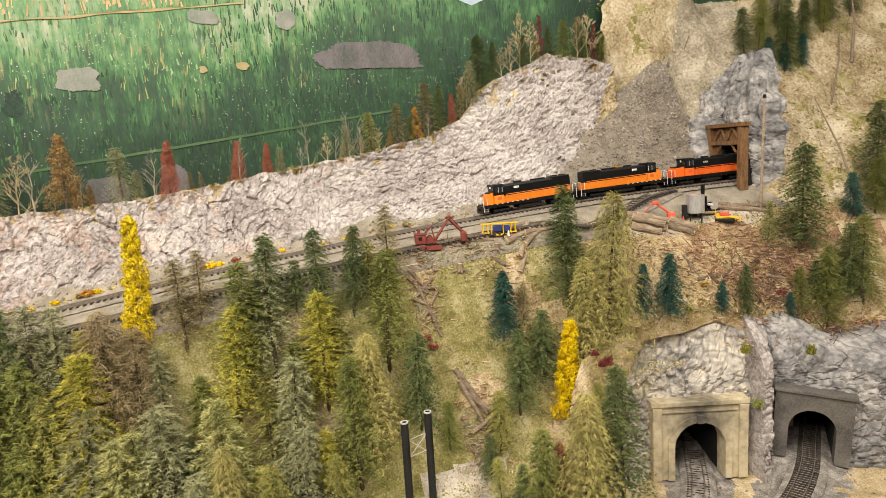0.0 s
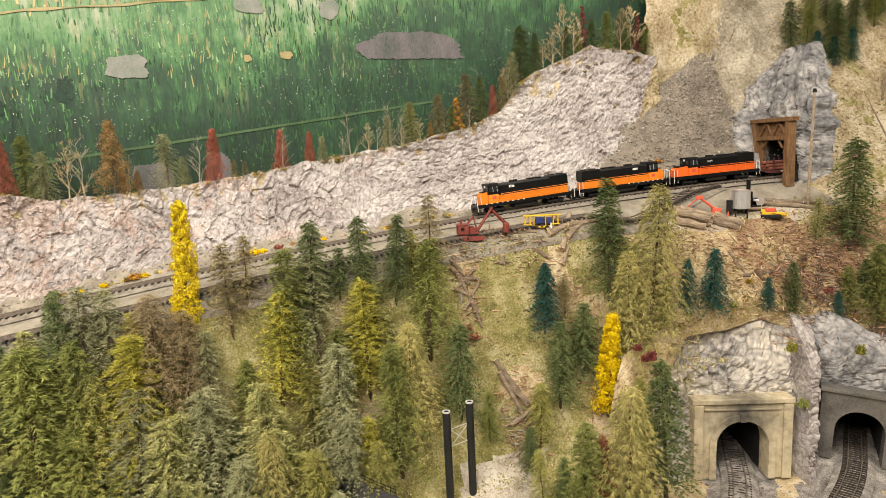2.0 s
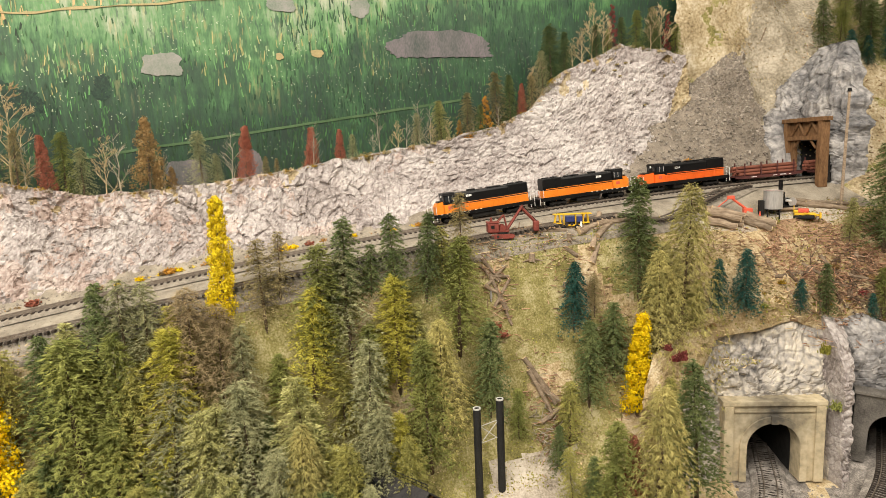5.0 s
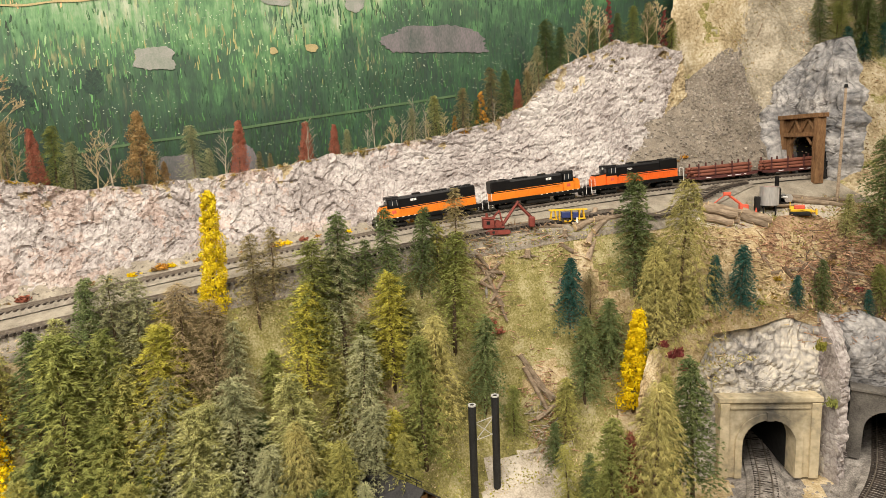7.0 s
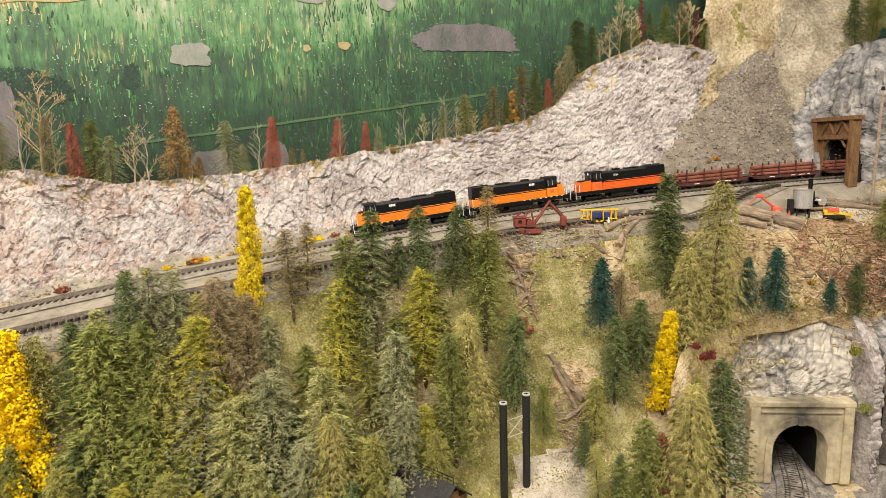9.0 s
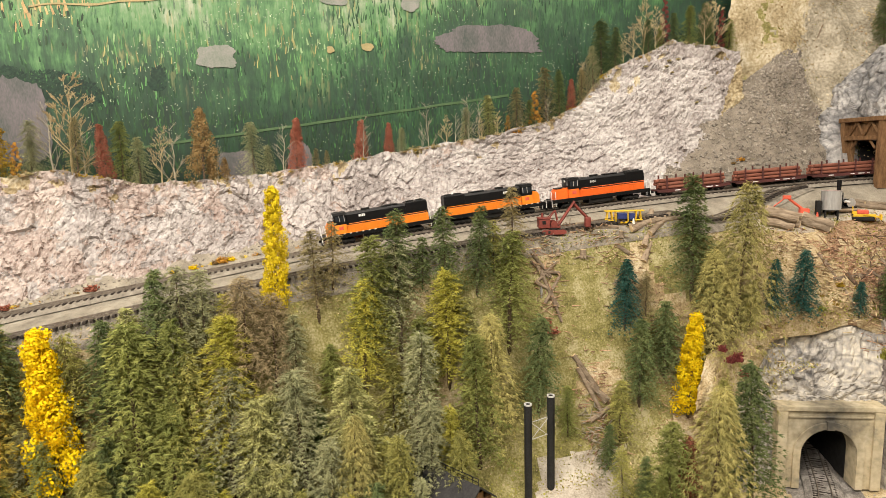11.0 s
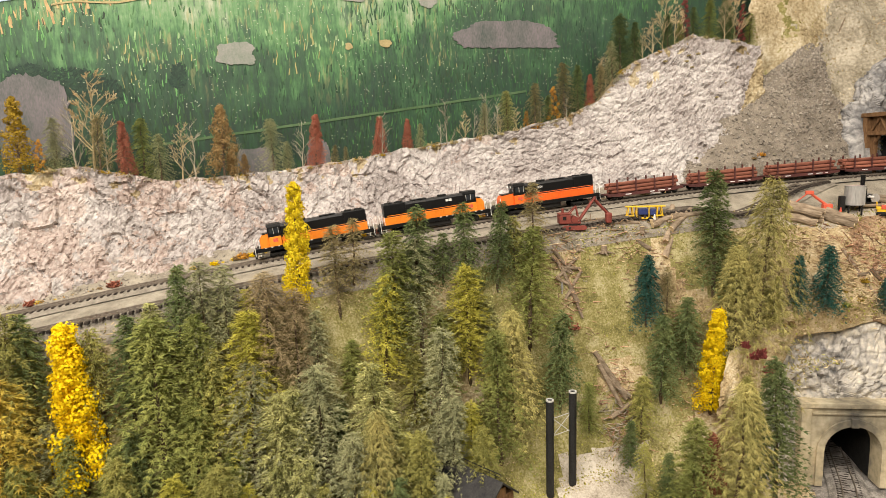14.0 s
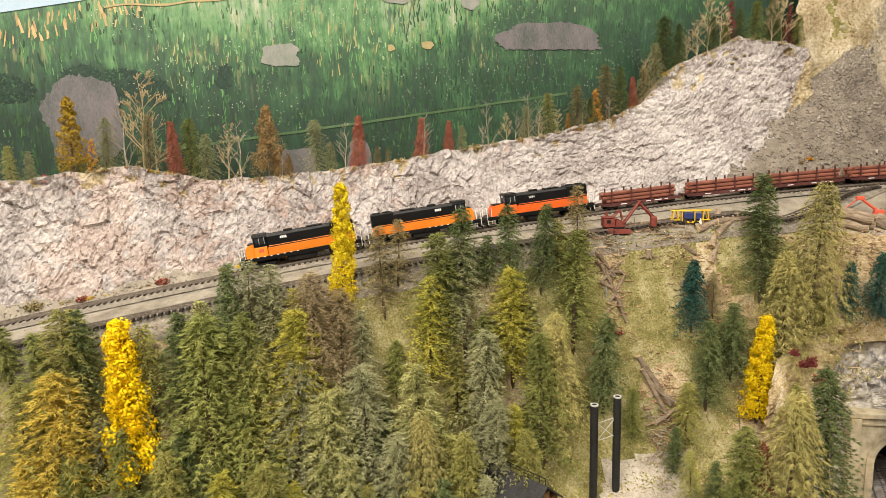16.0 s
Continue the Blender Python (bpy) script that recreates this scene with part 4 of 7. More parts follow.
forest("lime", [(-0.648, 0.716, 0.227), (-0.48, 0.833, 0.179), (-0.36, 0.897, 0.19), (-0.343, 0.831, 0.132), (-0.709, 0.61, 0.145), ])
forest("brown", [(-0.549, 0.825, 0.141), (-0.269, 0.992, 0.132), (-0.533, 0.847, 0.105), (-0.049, 1.077, 0.08)])
forest("lemon", [(-0.606, 0.8, 0.194)])
forest("pale", [(-0.602, 0.696, 0.201), (-0.587, 0.715, 0.191), (-0.463, 0.765, 0.227), (0.425, 1.288, 0.086)])
forest("droop", [(-0.291, 0.909, 0.182), (0.096, 1.098, 0.267), (0.04, 0.874, 0.215), (-0.462, 0.742, 0.190), (0.066, 1.090, 0.205)])
forest("bare", [(-0.633, 0.757, 0.161), (-0.6, 0.773, 0.145)])
forest("teal", [(-0.085, 1.054, 0.121), (0.209, 1.137, 0.113), (0.163, 1.118, 0.095), (0.310, 1.174, 0.057)])
forest("green", [(0.47, 1.235, 0.09), (0.53, 1.262, 0.12), (0.60, 1.29, 0.17)])
forest("dark", [(0.565, 1.28, 0.15), (0.50, 1.255, 0.08)])
forest("teal", [(0.445, 1.222, 0.05)])
forest("olive", [(-0.085, 0.880, 0.10), (-0.02, 0.90, 0.08)])
forest("dark", [(-0.055, 0.895, 0.085)])
forest("red", [(0.004, 0.885, 0.135)])


def crest_ground(u, k):
    return crest_z(u) - 0.045 * max(0, k - 0.11) / 0.125 - 0.003


def crest_trees(kind, spots):
    for u, k, h in spots:
        k += TREE_RND.uniform(-0.018, 0.0)
        x, y = at_track(u, -k)
        tree(kind, x, y, crest_ground(u, k), h)


crest_trees("dark", [(-0.078, 0.135, 0.121), (0.073, 0.135, 0.075), (0.128, 0.135, 0.101)])
crest_trees("red", [(-0.137, 0.135, 0.072), (-0.474, 0.135, 0.072), (-0.521, 0.135, 0.087), (-0.627, 0.135, 0.11), (-0.904, 0.135, 0.102)])
crest_trees("bare_tan", [(-0.108, 0.135, 0.079), (-0.28, 0.135, 0.047), (-0.373, 0.135, 0.057), (-0.83, 0.135, 0.097), (-0.95, 0.135, 0.16), (0.008, 0.135, 0.11), (-0.03, 0.135, 0.064), (-0.012, 0.135, 0.074), (0.154, 0.135, 0.101)])
crest_trees("brown", [(-0.184, 0.135, 0.118), (-0.597, 0.135, 0.041)])
crest_trees("orange", [(-0.208, 0.135, 0.077), (-0.257, 0.135, 0.045), (-1.018, 0.135, 0.065)])
crest_trees("bare_pale", [(-0.233, 0.135, 0.053), (-0.314, 0.135, 0.081), (-0.404, 0.135, 0.095), (-0.648, 0.135, 0.093), (-0.811, 0.135, 0.115), (-0.93, 0.135, 0.091)])
crest_trees("pale", [(-0.292, 0.135, 0.092), (-1.122, 0.135, 0.068)])
crest_trees("grey", [(-0.694, 0.135, 0.107), (-0.671, 0.135, 0.062), (-0.996, 0.135, 0.099), (-1.098, 0.135, 0.058)])
crest_trees("rust", [(-0.769, 0.135, 0.138), (-0.738, 0.135, 0.05), (-0.759, 0.135, 0.06)])
crest_trees("gold_dull", [(-1.042, 0.135, 0.142)])
crest_trees("green", [(-0.884, 0.135, 0.117), (0.035, 0.135, 0.05), (0.097, 0.135, 0.088), (0.185, 0.135, 0.076)])
crest_trees("maroon", [(0.047, 0.135, 0.105), (0.162, 0.135, 0.095)])
crest_trees("grey", [(-0.10, 0.128, 0.09), (-0.34, 0.13, 0.07), (-0.455, 0.13, 0.05), (-0.86, 0.13, 0.09), (-1.0, 0.13, 0.07)])
crest_trees("dark", [(-0.16, 0.132, 0.10), (-0.22, 0.13, 0.06), (0.01, 0.13, 0.07), (-0.05, 0.132, 0.09), (0.14, 0.132, 0.08)])
crest_trees("brown", [(-0.12, 0.13, 0.075), (-0.245, 0.13, 0.09), (-0.58, 0.125, 0.03), (-0.94, 0.13, 0.10)])
crest_trees("bare_pale", [(-0.42, 0.125, 0.05), (-0.36, 0.12, 0.06), (-0.19, 0.12, 0.05), (-0.52, 0.125, 0.08), (-0.75, 0.125, 0.07), (-0.97, 0.125, 0.12), (-0.335, 0.122, 0.09)])
crest_trees("bare_tan", [(-0.31, 0.12, 0.04), (-0.345, 0.118, 0.035), (0.12, 0.125, 0.08), (0.025, 0.128, 0.08)])


def hill_trees(kind, spots):
    """Trees standing on the tan hill, at u and k up the slope."""
    for u, k, h in spots:
        v = hill_point(u, k)
        tree(kind, v.x, v.y, v.z - 0.004, h)


hill_trees("dark", [(0.607, 0.62, 0.13), (0.524, 0.66, 0.12), (0.664, 0.65, 0.075), (0.66, 0.10, 0.20), (0.70, 0.03, 0.15), (0.64, 0.76, 0.12)])
hill_trees("green", [(0.552, 0.65, 0.10), (0.749, 0.74, 0.09), (0.58, 0.75, 0.11), (0.618, 0.02, 0.12), (0.656, 0.02, 0.16)])
hill_trees("grey", [(0.70, 0.72, 0.10), (0.69, 0.06, 0.12)])
hill_trees("pale", [(0.625, 0.64, 0.10)])
hill_trees("dark", [(0.635, 0.70, 0.12), (0.685, 0.71, 0.11), (0.76, 0.78, 0.11), (0.80, 0.80, 0.12), (0.86, 0.82, 0.12)])
hill_trees("green", [(0.575, 0.70, 0.12)])
hill_trees("teal", [(0.56, 0.60, 0.085), (0.655, 0.62, 0.08)])
hill_trees("teal", [(0.60, 0.60, 0.07), (0.57, 0.01, 0.10)])


# ---- low bushes and tufts ----
def bush_mesh(kind, seed, R=1.0, count=260):
    rnd = random.Random(seed)
    bm = bmesh.new()
    for _ in range(count):
        d = Vector((rnd.gauss(0, 1), rnd.gauss(0, 1), abs(rnd.gauss(0, 0.8)))).normalized() * rnd.uniform(0.3, 1.0) * R
        d.z *= 0.75
        d *= 0.8 + 0.4 * noise.noise(d * 2.4 + Vector((seed, 0, 0)))
        a = Vector((rnd.uniform(-1, 1), rnd.uniform(-1, 1), rnd.uniform(-1, 1))).normalized() * 0.14
        b = a.cross(Vector((rnd.uniform(-1, 1), rnd.uniform(-1, 1), rnd.uniform(-1, 1)))).normalized() * 0.11
        bm.faces.new([bm.verts.new(d + v) for v in (a, b, -a, -b)])
    return mesh_of(bm, LEAF[kind])


BUSH = {}
BUSH_LABEL = {"orange": "orange autumn foam bush", "gold": "yellow foam bush", "red": "red foam bush", "brown": "dark brown-green foam bush", "maroon": "dark red foam bush",
              "green": "green foam bush", "straw": "pale straw tuft", "rust": "rusty brown foam bush", "moss": "hanging yellow-green moss tuft", "tan": "tan dry tuft", "gold_dull": "dull gold foam bush"}


def bush(kind, x, y, z, r, tall=1.0):
    if kind not in BUSH:
        BUSH[kind] = [bush_mesh(kind, s) for s in (1, 2)]
    ob = part("bush", BUSH[kind][TREE_RND.randrange(2)], None)
    ob.matrix_basis = pose(x, y, z, 0, 0, TREE_RND.uniform(0, 360)) @ Matrix.Diagonal((r, r, r * tall, 1))
    tagged(ob, BUSH_LABEL[kind] + " on the layout", "bush", kind + " bushes")


TUFTS = {}


def tuft(kind, x, y, z, r):
    """Flakes of one small tuft, kept until grow_tufts() joins each colour."""
    vs = TUFTS.setdefault(kind, [])
    for _ in range(46):
        d = Vector((TREE_RND.gauss(0, 1), TREE_RND.gauss(0, 1), abs(TREE_RND.gauss(0, 0.9)))).normalized() * TREE_RND.uniform(0.2, 1.0) * r
        a = Vector((TREE_RND.uniform(-1, 1), TREE_RND.uniform(-1, 1), TREE_RND.uniform(-0.4, 1.4))).normalized() * r * 0.30
        b = a.cross(Vector((TREE_RND.uniform(-1, 1), TREE_RND.uniform(-1, 1), 0.3))).normalized() * r * 0.10
        c = Vector((x, y, z)) + d
        vs.extend((c + a, c + b, c - a, c - b))


def grow_tufts(name, label):
    for kind in sorted(TUFTS):
        me = loose(TUFTS[kind], 4)
        me.materials.append(LEAF[kind])
        tagged(part(name, me, None), label, "tufts", kind="stuff")
    TUFTS.clear()


def cliff_foot_bushes(kind, spots):
    for u, r in spots:
        x, y = at_track(u, -0.038)
        bush(kind, x, y, bank_z(u, 0.41) - 0.001, r * 1.15)


def crest_bushes(kind, spots):
    for u, k, r in spots:
        x, y = at_track(u, -k)
        bush(kind, x, y, crest_ground(u, k) - 0.002, r)


cliff_foot_bushes("orange", [(-0.748, 0.013), (-0.36, 0.010)])
cliff_foot_bushes("gold", [(-0.579, 0.013), (-0.788, 0.010), (-0.818, 0.007), (-0.47, 0.008), (-0.735, 0.009), (-0.566, 0.009)])
cliff_foot_bushes("red", [(-0.925, 0.014), (-0.18, 0.010), (-0.542, 0.010), (-0.590, 0.008), (-1.03, 0.012)])
cliff_foot_bushes("brown", [(-1.09, 0.016), (-0.07, 0.014), (-0.26, 0.011)])
crest_bushes("maroon", [(-1.08, 0.12, 0.020)])
crest_bushes("brown", [(-0.43, 0.12, 0.022)])
crest_bushes("orange", [(-0.25, 0.12, 0.018), (-0.37, 0.115, 0.010)])
crest_bushes("gold", [(-0.35, 0.115, 0.012)])


def crest_tufts():
    """Dry tufts and low shrubs along the brink of the cliff."""
    rnd = random.Random(51)
    kinds = ["tan", "straw", "tan", "gold_dull", "rust", "straw", "brown", "tan"]
    for k in range(420):
        u, q = rnd.uniform(-1.25, 0.16), rnd.uniform(0.102, 0.126)
        x, y = at_track(u, -q)
        tuft(kinds[k % 8], x, y, crest_ground(u, q) - 0.001, rnd.uniform(0.003, 0.009))
    grow_tufts("brink_tufts", "dry straw and brown tufts along the brink of the cliff")
    for k in range(110):
        u = rnd.uniform(-1.25, 0.05)
        x, y = at_track(u, -0.038)
        tuft(["gold", "rust", "straw", "tan", "orange", "brown"][k % 6], x, y, bank_z(u, 0.41) - 0.001, rnd.uniform(0.002, 0.007))
    grow_tufts("bank_tufts", "small autumn-coloured tufts at the foot of the cliff")


crest_tufts()
cliff_foot_bushes("rust", [(-0.842, 0.009), (-0.757, 0.010)])


# ---- timber tunnel portal in its grey rock ----
def local_track(u, da=0.0):
    """Frame at the track: x out of the tunnel along the track, y across towards the wall, z up."""
    dx, dy = track_dir(u)
    return Matrix(((-dx, -dy, 0, u), (-dy, dx, 0, track_y(u)), (0, 0, 1, track_z(u)), (0, 0, 0, 1))).to_4x4()


PORTAL_U = 0.405


def timber_portal():
    fr = local_track(PORTAL_U)
    # rock face: a runs from the aisle side (-) to the wall side (+)

    def fn(s, k):
        h = 0.30 * k
        half_in, half_out = 0.25 * (1 - 0.84 * k ** 1.15) * (1 - k ** 4) ** 0.6 * (1 + 0.20 * noise.noise((k * 9, 3, 0))), 0.062 * (1 + 0.40 * math.sin(k * 3.1)) * (1.02 - k ** 3) ** 0.8 * (1 + 0.26 * noise.noise((k * 11, 7, 0)))
        a = -half_out + (half_in + half_out) * s
        edge = abs(2 * s - 1)
        f = -0.012 + (0.55 * max(0, a - 0.05) if a > 0 else -(0.022 + 0.05 * (1 - k)) * (-a / half_out) ** 4) - 0.06 * k ** 3
        if a > 0:       # the wing lies along the foot of the hill
            a = min(a, 0.031 + 0.22 * h) + 0.05 * edge ** 8
        v = fr @ Vector((f, a, h - 0.01))
        up = step(0.40, 0.55, k)         # level beds below, upright folds on the peak
        d = (craggy(v, 0.6) * (1 - up) + craggy(Vector((v.x, v.y, v.z * 0.35)), 0.7) * 1.2 * up) * 0.0145
        return v + fr.to_3x3() @ Vector((d, 0, d * 0.2))

    def keep(s, k):
        half_in, half_out = 0.25 * (1 - 0.84 * k ** 1.15) * (1 - k ** 4) ** 0.6 * (1 + 0.20 * noise.noise((k * 9, 3, 0))), 0.062 * (1 + 0.40 * math.sin(k * 3.1)) * (1.02 - k ** 3) ** 0.8 * (1 + 0.26 * noise.noise((k * 11, 7, 0)))
        a = -half_out + (half_in + half_out) * s
        return not (abs(a) < 0.040 and 0.30 * k < 0.094)

    rock = part("tunnel_rock", grid(fn, 110, 90, keep), M["rock_grey"])
    tagged(rock, "grey rock outcrop round the timber tunnel mouth", "rock", kind="structure")
    p = base("timber_portal", fr @ Matrix.Translation((0.008, 0.002, 0)) @ Matrix.Diagonal((1, 0.67, 0.87, 1)), "brown stained timber tunnel portal with braced header", "tunnel portal")
    for y0, y1 in ((-0.082, -0.066), (0.066, 0.082)):
        part("post", box(bmesh.new(), -0.008, 0.012, y0, y1, -0.014, 0.142, 0.001), M["timber"], p)
    part("lintel", box(bmesh.new(), -0.006, 0.010, -0.066, 0.066, 0.098, 0.108, 0.001), M["timber"], p)
    part("top_beam", box(bmesh.new(), -0.010, 0.014, -0.088, 0.088, 0.142, 0.152, 0.001), M["timber"], p)
    for k in range(12):
        y = -0.066 + 0.011 * k
        part("plank", box(bmesh.new(), -0.006, 0.000, y + 0.0004, y + 0.0106, 0.108, 0.142), M["timber"], p)
    for sgn in (-1, 1):
        for k in range(2):
            y = sgn * (0.045 + 0.0105 * k)
            part("plank", box(bmesh.new(), -0.005, 0.001, min(y, y + sgn * 0.010), max(y, y + sgn * 0.010), -0.008, 0.098), M["timber"], p)
        part("brace", tube(bmesh.new(), (0.004, sgn * 0.060, 0.110), (0.004, sgn * 0.028, 0.141), 0.0035, None, 4), M["timber"], p)
        part("brace", tube(bmesh.new(), (0.004, 0.0, 0.110), (0.004, sgn * 0.026, 0.141), 0.0035, None, 4), M["timber"], p)
        part("corner_brace", tube(bmesh.new(), (0.003, sgn * 0.046, 0.078), (0.003, sgn * 0.024, 0.099), 0.0035, None, 4), M["timber"], p)
    # bore lining whose darkness is put into its near-black colour
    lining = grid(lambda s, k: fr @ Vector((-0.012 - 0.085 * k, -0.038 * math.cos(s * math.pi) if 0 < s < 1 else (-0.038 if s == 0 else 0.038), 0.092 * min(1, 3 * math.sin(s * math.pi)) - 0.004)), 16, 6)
    tagged(part("tunnel_lining", lining, M["hollow_dark"]), "dark tunnel bore behind the timber portal", "tunnel", kind="structure")
    x, y = at_track(PORTAL_U - 0.012, 0.105)
    pole = base("utility_pole", pose(x, y, ground_z(x, y) - 0.003, 0, 1, 0), "weathered wooden pole beside the tunnel mouth", "pole")
    part("shaft", tube(bmesh.new(), (0, 0, 0), (0, 0, 0.225), 0.0032, 0.0024, 8), M["log"], pole)
    part("cap", tube(bmesh.new(), (0, 0, 0.225), (0, 0, 0.232), 0.0042, 0.003, 8), M["steel_dark"], pole)


timber_portal()


# ---- lower rock wall with two concrete portals ----
LOWER_Z = 0.836
WALL_LINE = [(0.02, 0.955), (0.09, 1.035), (0.16, 1.108), (0.255, 1.130), (0.350, 1.146), (0.366, 1.105), (0.380, 1.108), (0.392, 1.155), (0.50, 1.118), (0.56, 1.105), (0.66, 1.16), (0.85, 1.26)]


def wall_at(s):
    n = len(WALL_LINE) - 1
    i = min(int(s * n), n - 1)
    f = s * n - i
    (a, b), (c, d) = WALL_LINE[i], WALL_LINE[i + 1]
    return a + (c - a) * f, b + (d - b) * f


P1 = pose(0.256, 1.124, LOWER_Z, 0, 0, 9)
P2 = pose(0.449, 1.132, LOWER_Z + 0.035, 0, 3, -17)


def in_portal(v, m, half, high):
    q = m.inverted() @ v
    return abs(q.x) < half and q.z < high and abs(q.y) < 0.07


def lower_wall():
    def fn(s, k):
        x, y = wall_at(s)
        crest = 1.085 + 0.03 * step(0.4, 0.6, s) + 0.012 * noise.noise((s * 22, 0, 5))
        z = LOWER_Z - 0.03 + (crest - LOWER_Z + 0.03) * k
        back = 0.012 * k + 0.085 * max(0, k - 0.72) / 0.28 * max(0, k - 0.72) / 0.28
        v = Vector((x + back * 0.3, y + back, z))
        top = step(0.76, 1.0, k)
        if top and x > 0.1:      # the brow leans back under the slope above
            uu, _ = foot(x, y)
            gx, gy = at_track(uu + 0.01, brow_p(uu) - 0.004)
            v = v.lerp(Vector((gx, gy, ground_z(gx, gy) - 0.006)), top)
        d = craggy(v, 0.62) * 0.0125 * (1 - 0.7 * top)
        return v + Vector((0.2 * d, -d, 0.3 * d))

    bm = grid(fn, 300, 120)
    gone = []
    for f in bm.faces:
        c = f.calc_center_median()
        if in_portal(c, P1, 0.082, 0.142) or in_portal(c, P2, 0.059, 0.126):
            gone.append(f)
    bmesh.ops.delete(bm, geom=gone, context="FACES")
    w = part("lower_rock_wall", bm, M["rock_mixed"])
    w.data.materials.append(M["rock"])
    w.data.materials.append(M["earth"])
    w.data.materials.append(M["rock_grey"])
    for f in w.data.polygons:       # the pale rib of plaster between the portals
        x = f.center.x + 0.012 * noise.noise(f.center * 25)
        if x < 0.105:
            f.material_index = 2
        elif 0.353 < x < 0.388:
            f.material_index = 1
        elif x > 0.388:
            f.material_index = 3
    tagged(w, "weathered tan and grey plaster rock wall above the lower portals", "rock wall", kind="structure")

    def low(a, b):
        x, y = 0.0 + 0.95 * a, 0.42 + 0.86 * b
        return Vector((x, y, LOWER_Z - 0.004 + 0.035 * step(0.36, 0.40, x - 0.2 * (1.1 - y)) - 0.10 * step(0.95, 0.5, y) + 0.004 * noise.noise((x * 30, y * 30, 0)) + 0.010 * noise.noise((x * 9, y * 9, 2))))
    lg = part("lower_ground", grid(low, 150, 120), M["earth"], smooth=True)
    lg.data.materials.append(M["yard"])
    for f in lg.data.polygons:
        near = min(abs((m.inverted() @ f.center).x - 0.25 * min(0, (m.inverted() @ f.center).y)) for m in (P1, P2))
        if near < 0.066 + 0.035 * noise.noise(f.center * 30):
            f.material_index = 1
    tagged(lg, "tan and gravelly ground before the lower tunnels", "ground", kind="structure")


lower_wall()


def arch_points(w, spring, n=14):
    return [(-w, 0.0), (-w, spring)] + [(-w * math.cos(k / n * math.pi), spring + w * math.sin(k / n * math.pi)) for k in range(1, n)] + [(w, spring), (w, 0.0)]


def portal_face(bm, half, high, w, spring, y0, y1):
    """A slab with an arched opening through it."""
    inner = arch_points(w, spring)
    outer = []
    for x, z in inner:
        if z <= spring:
            outer.append((half * (1 if x > 0 else -1), z))
        else:
            a = math.atan2(z - spring, x)
            t = min(half / max(1e-6, abs(math.cos(a))), (high - spring) / max(1e-6, math.sin(a)))
            outer.append((math.cos(a) * t, spring + math.sin(a) * t))
    rows = [[bm.verts.new((x, y, z)) for x, z in pts] for pts, y in ((inner, y0), (outer, y0), (outer, y1), (inner, y1))]
    n = len(inner)
    for r in range(4):
        a, b = rows[r], rows[(r + 1) % 4]
        for k in range(n - 1):
            bm.faces.new((a[k], a[k + 1], b[k + 1], b[k]))
    for x, s in ((half, 1), (-half, -1)):     # fill the corners of the head
        c = sorted([q for q in outer if q[0] * s > 0 and q[1] > spring + 0.001], key=lambda q: q[1])
        f = [bm.verts.new((qx, y0, qz)) for qx, qz in c if abs(qx) > half - 1e-6 or qz > high - 1e-6]
        corner = bm.verts.new((half * s, y0, high))
        f = [v for v in f if not (abs(v.co.x - half * s) < 1e-6 and abs(v.co.z - high) < 1e-6)]
        side = [v for v in f if abs(v.co.x - half * s) < 1e-6]
        top = [v for v in f if v.co.z > high - 1e-6]
        if side and top:
            bm.faces.new((max(side, key=lambda v: v.co.z), corner, max(top, key=lambda v: v.co.x * s)))
    return bm


def portal_paint():
    """Cream concrete with a smoke stain over the arch and a damp grey streaking."""
    m = mat("smoke_stained_concrete", (0.30, 0.265, 0.20), (0.72, 0.63, 0.45), 14, 0.85, 0.2, c=(0.58, 0.49, 0.32), fine=90)
    N, L = m.node_tree.nodes, m.node_tree.links
    bs = N["Principled BSDF"]
    col = bs.inputs["Base Color"].links[0].from_socket
    co = N.new("ShaderNodeTexCoord")
    far = N.new("ShaderNodeVectorMath")
    far.operation = "DISTANCE"
    L.new(co.outputs["Object"], far.inputs[0])
    far.inputs[1].default_value = (0.0, -0.013, 0.122)
    n = N.new("ShaderNodeTexNoise")
    n.inputs["Scale"].default_value, n.inputs["Detail"].default_value = 45, 5
    L.new(co.outputs["Object"], n.inputs["Vector"])
    ad = N.new("ShaderNodeMath")
    ad.operation = "MULTIPLY_ADD"
    L.new(n.outputs["Fac"], ad.inputs[0])
    ad.inputs[1].default_value = 0.06
    L.new(far.outputs["Value"], ad.inputs[2])
    mr = N.new("ShaderNodeMapRange")
    mr.inputs["From Min"].default_value, mr.inputs["From Max"].default_value = 0.04, 0.11
    mr.inputs["To Min"].default_value, mr.inputs["To Max"].default_value = 0.95, 0.0
    L.new(ad.outputs[0], mr.inputs["Value"])
    mx = N.new("ShaderNodeMix")
    mx.data_type = "RGBA"
    L.new(mr.outputs[0], mx.inputs[0])
    L.new(col, mx.inputs[6])
    mx.inputs[7].default_value = (0.07, 0.067, 0.062, 1)
    L.new(mx.outputs[2], bs.inputs["Base Color"])
    return m


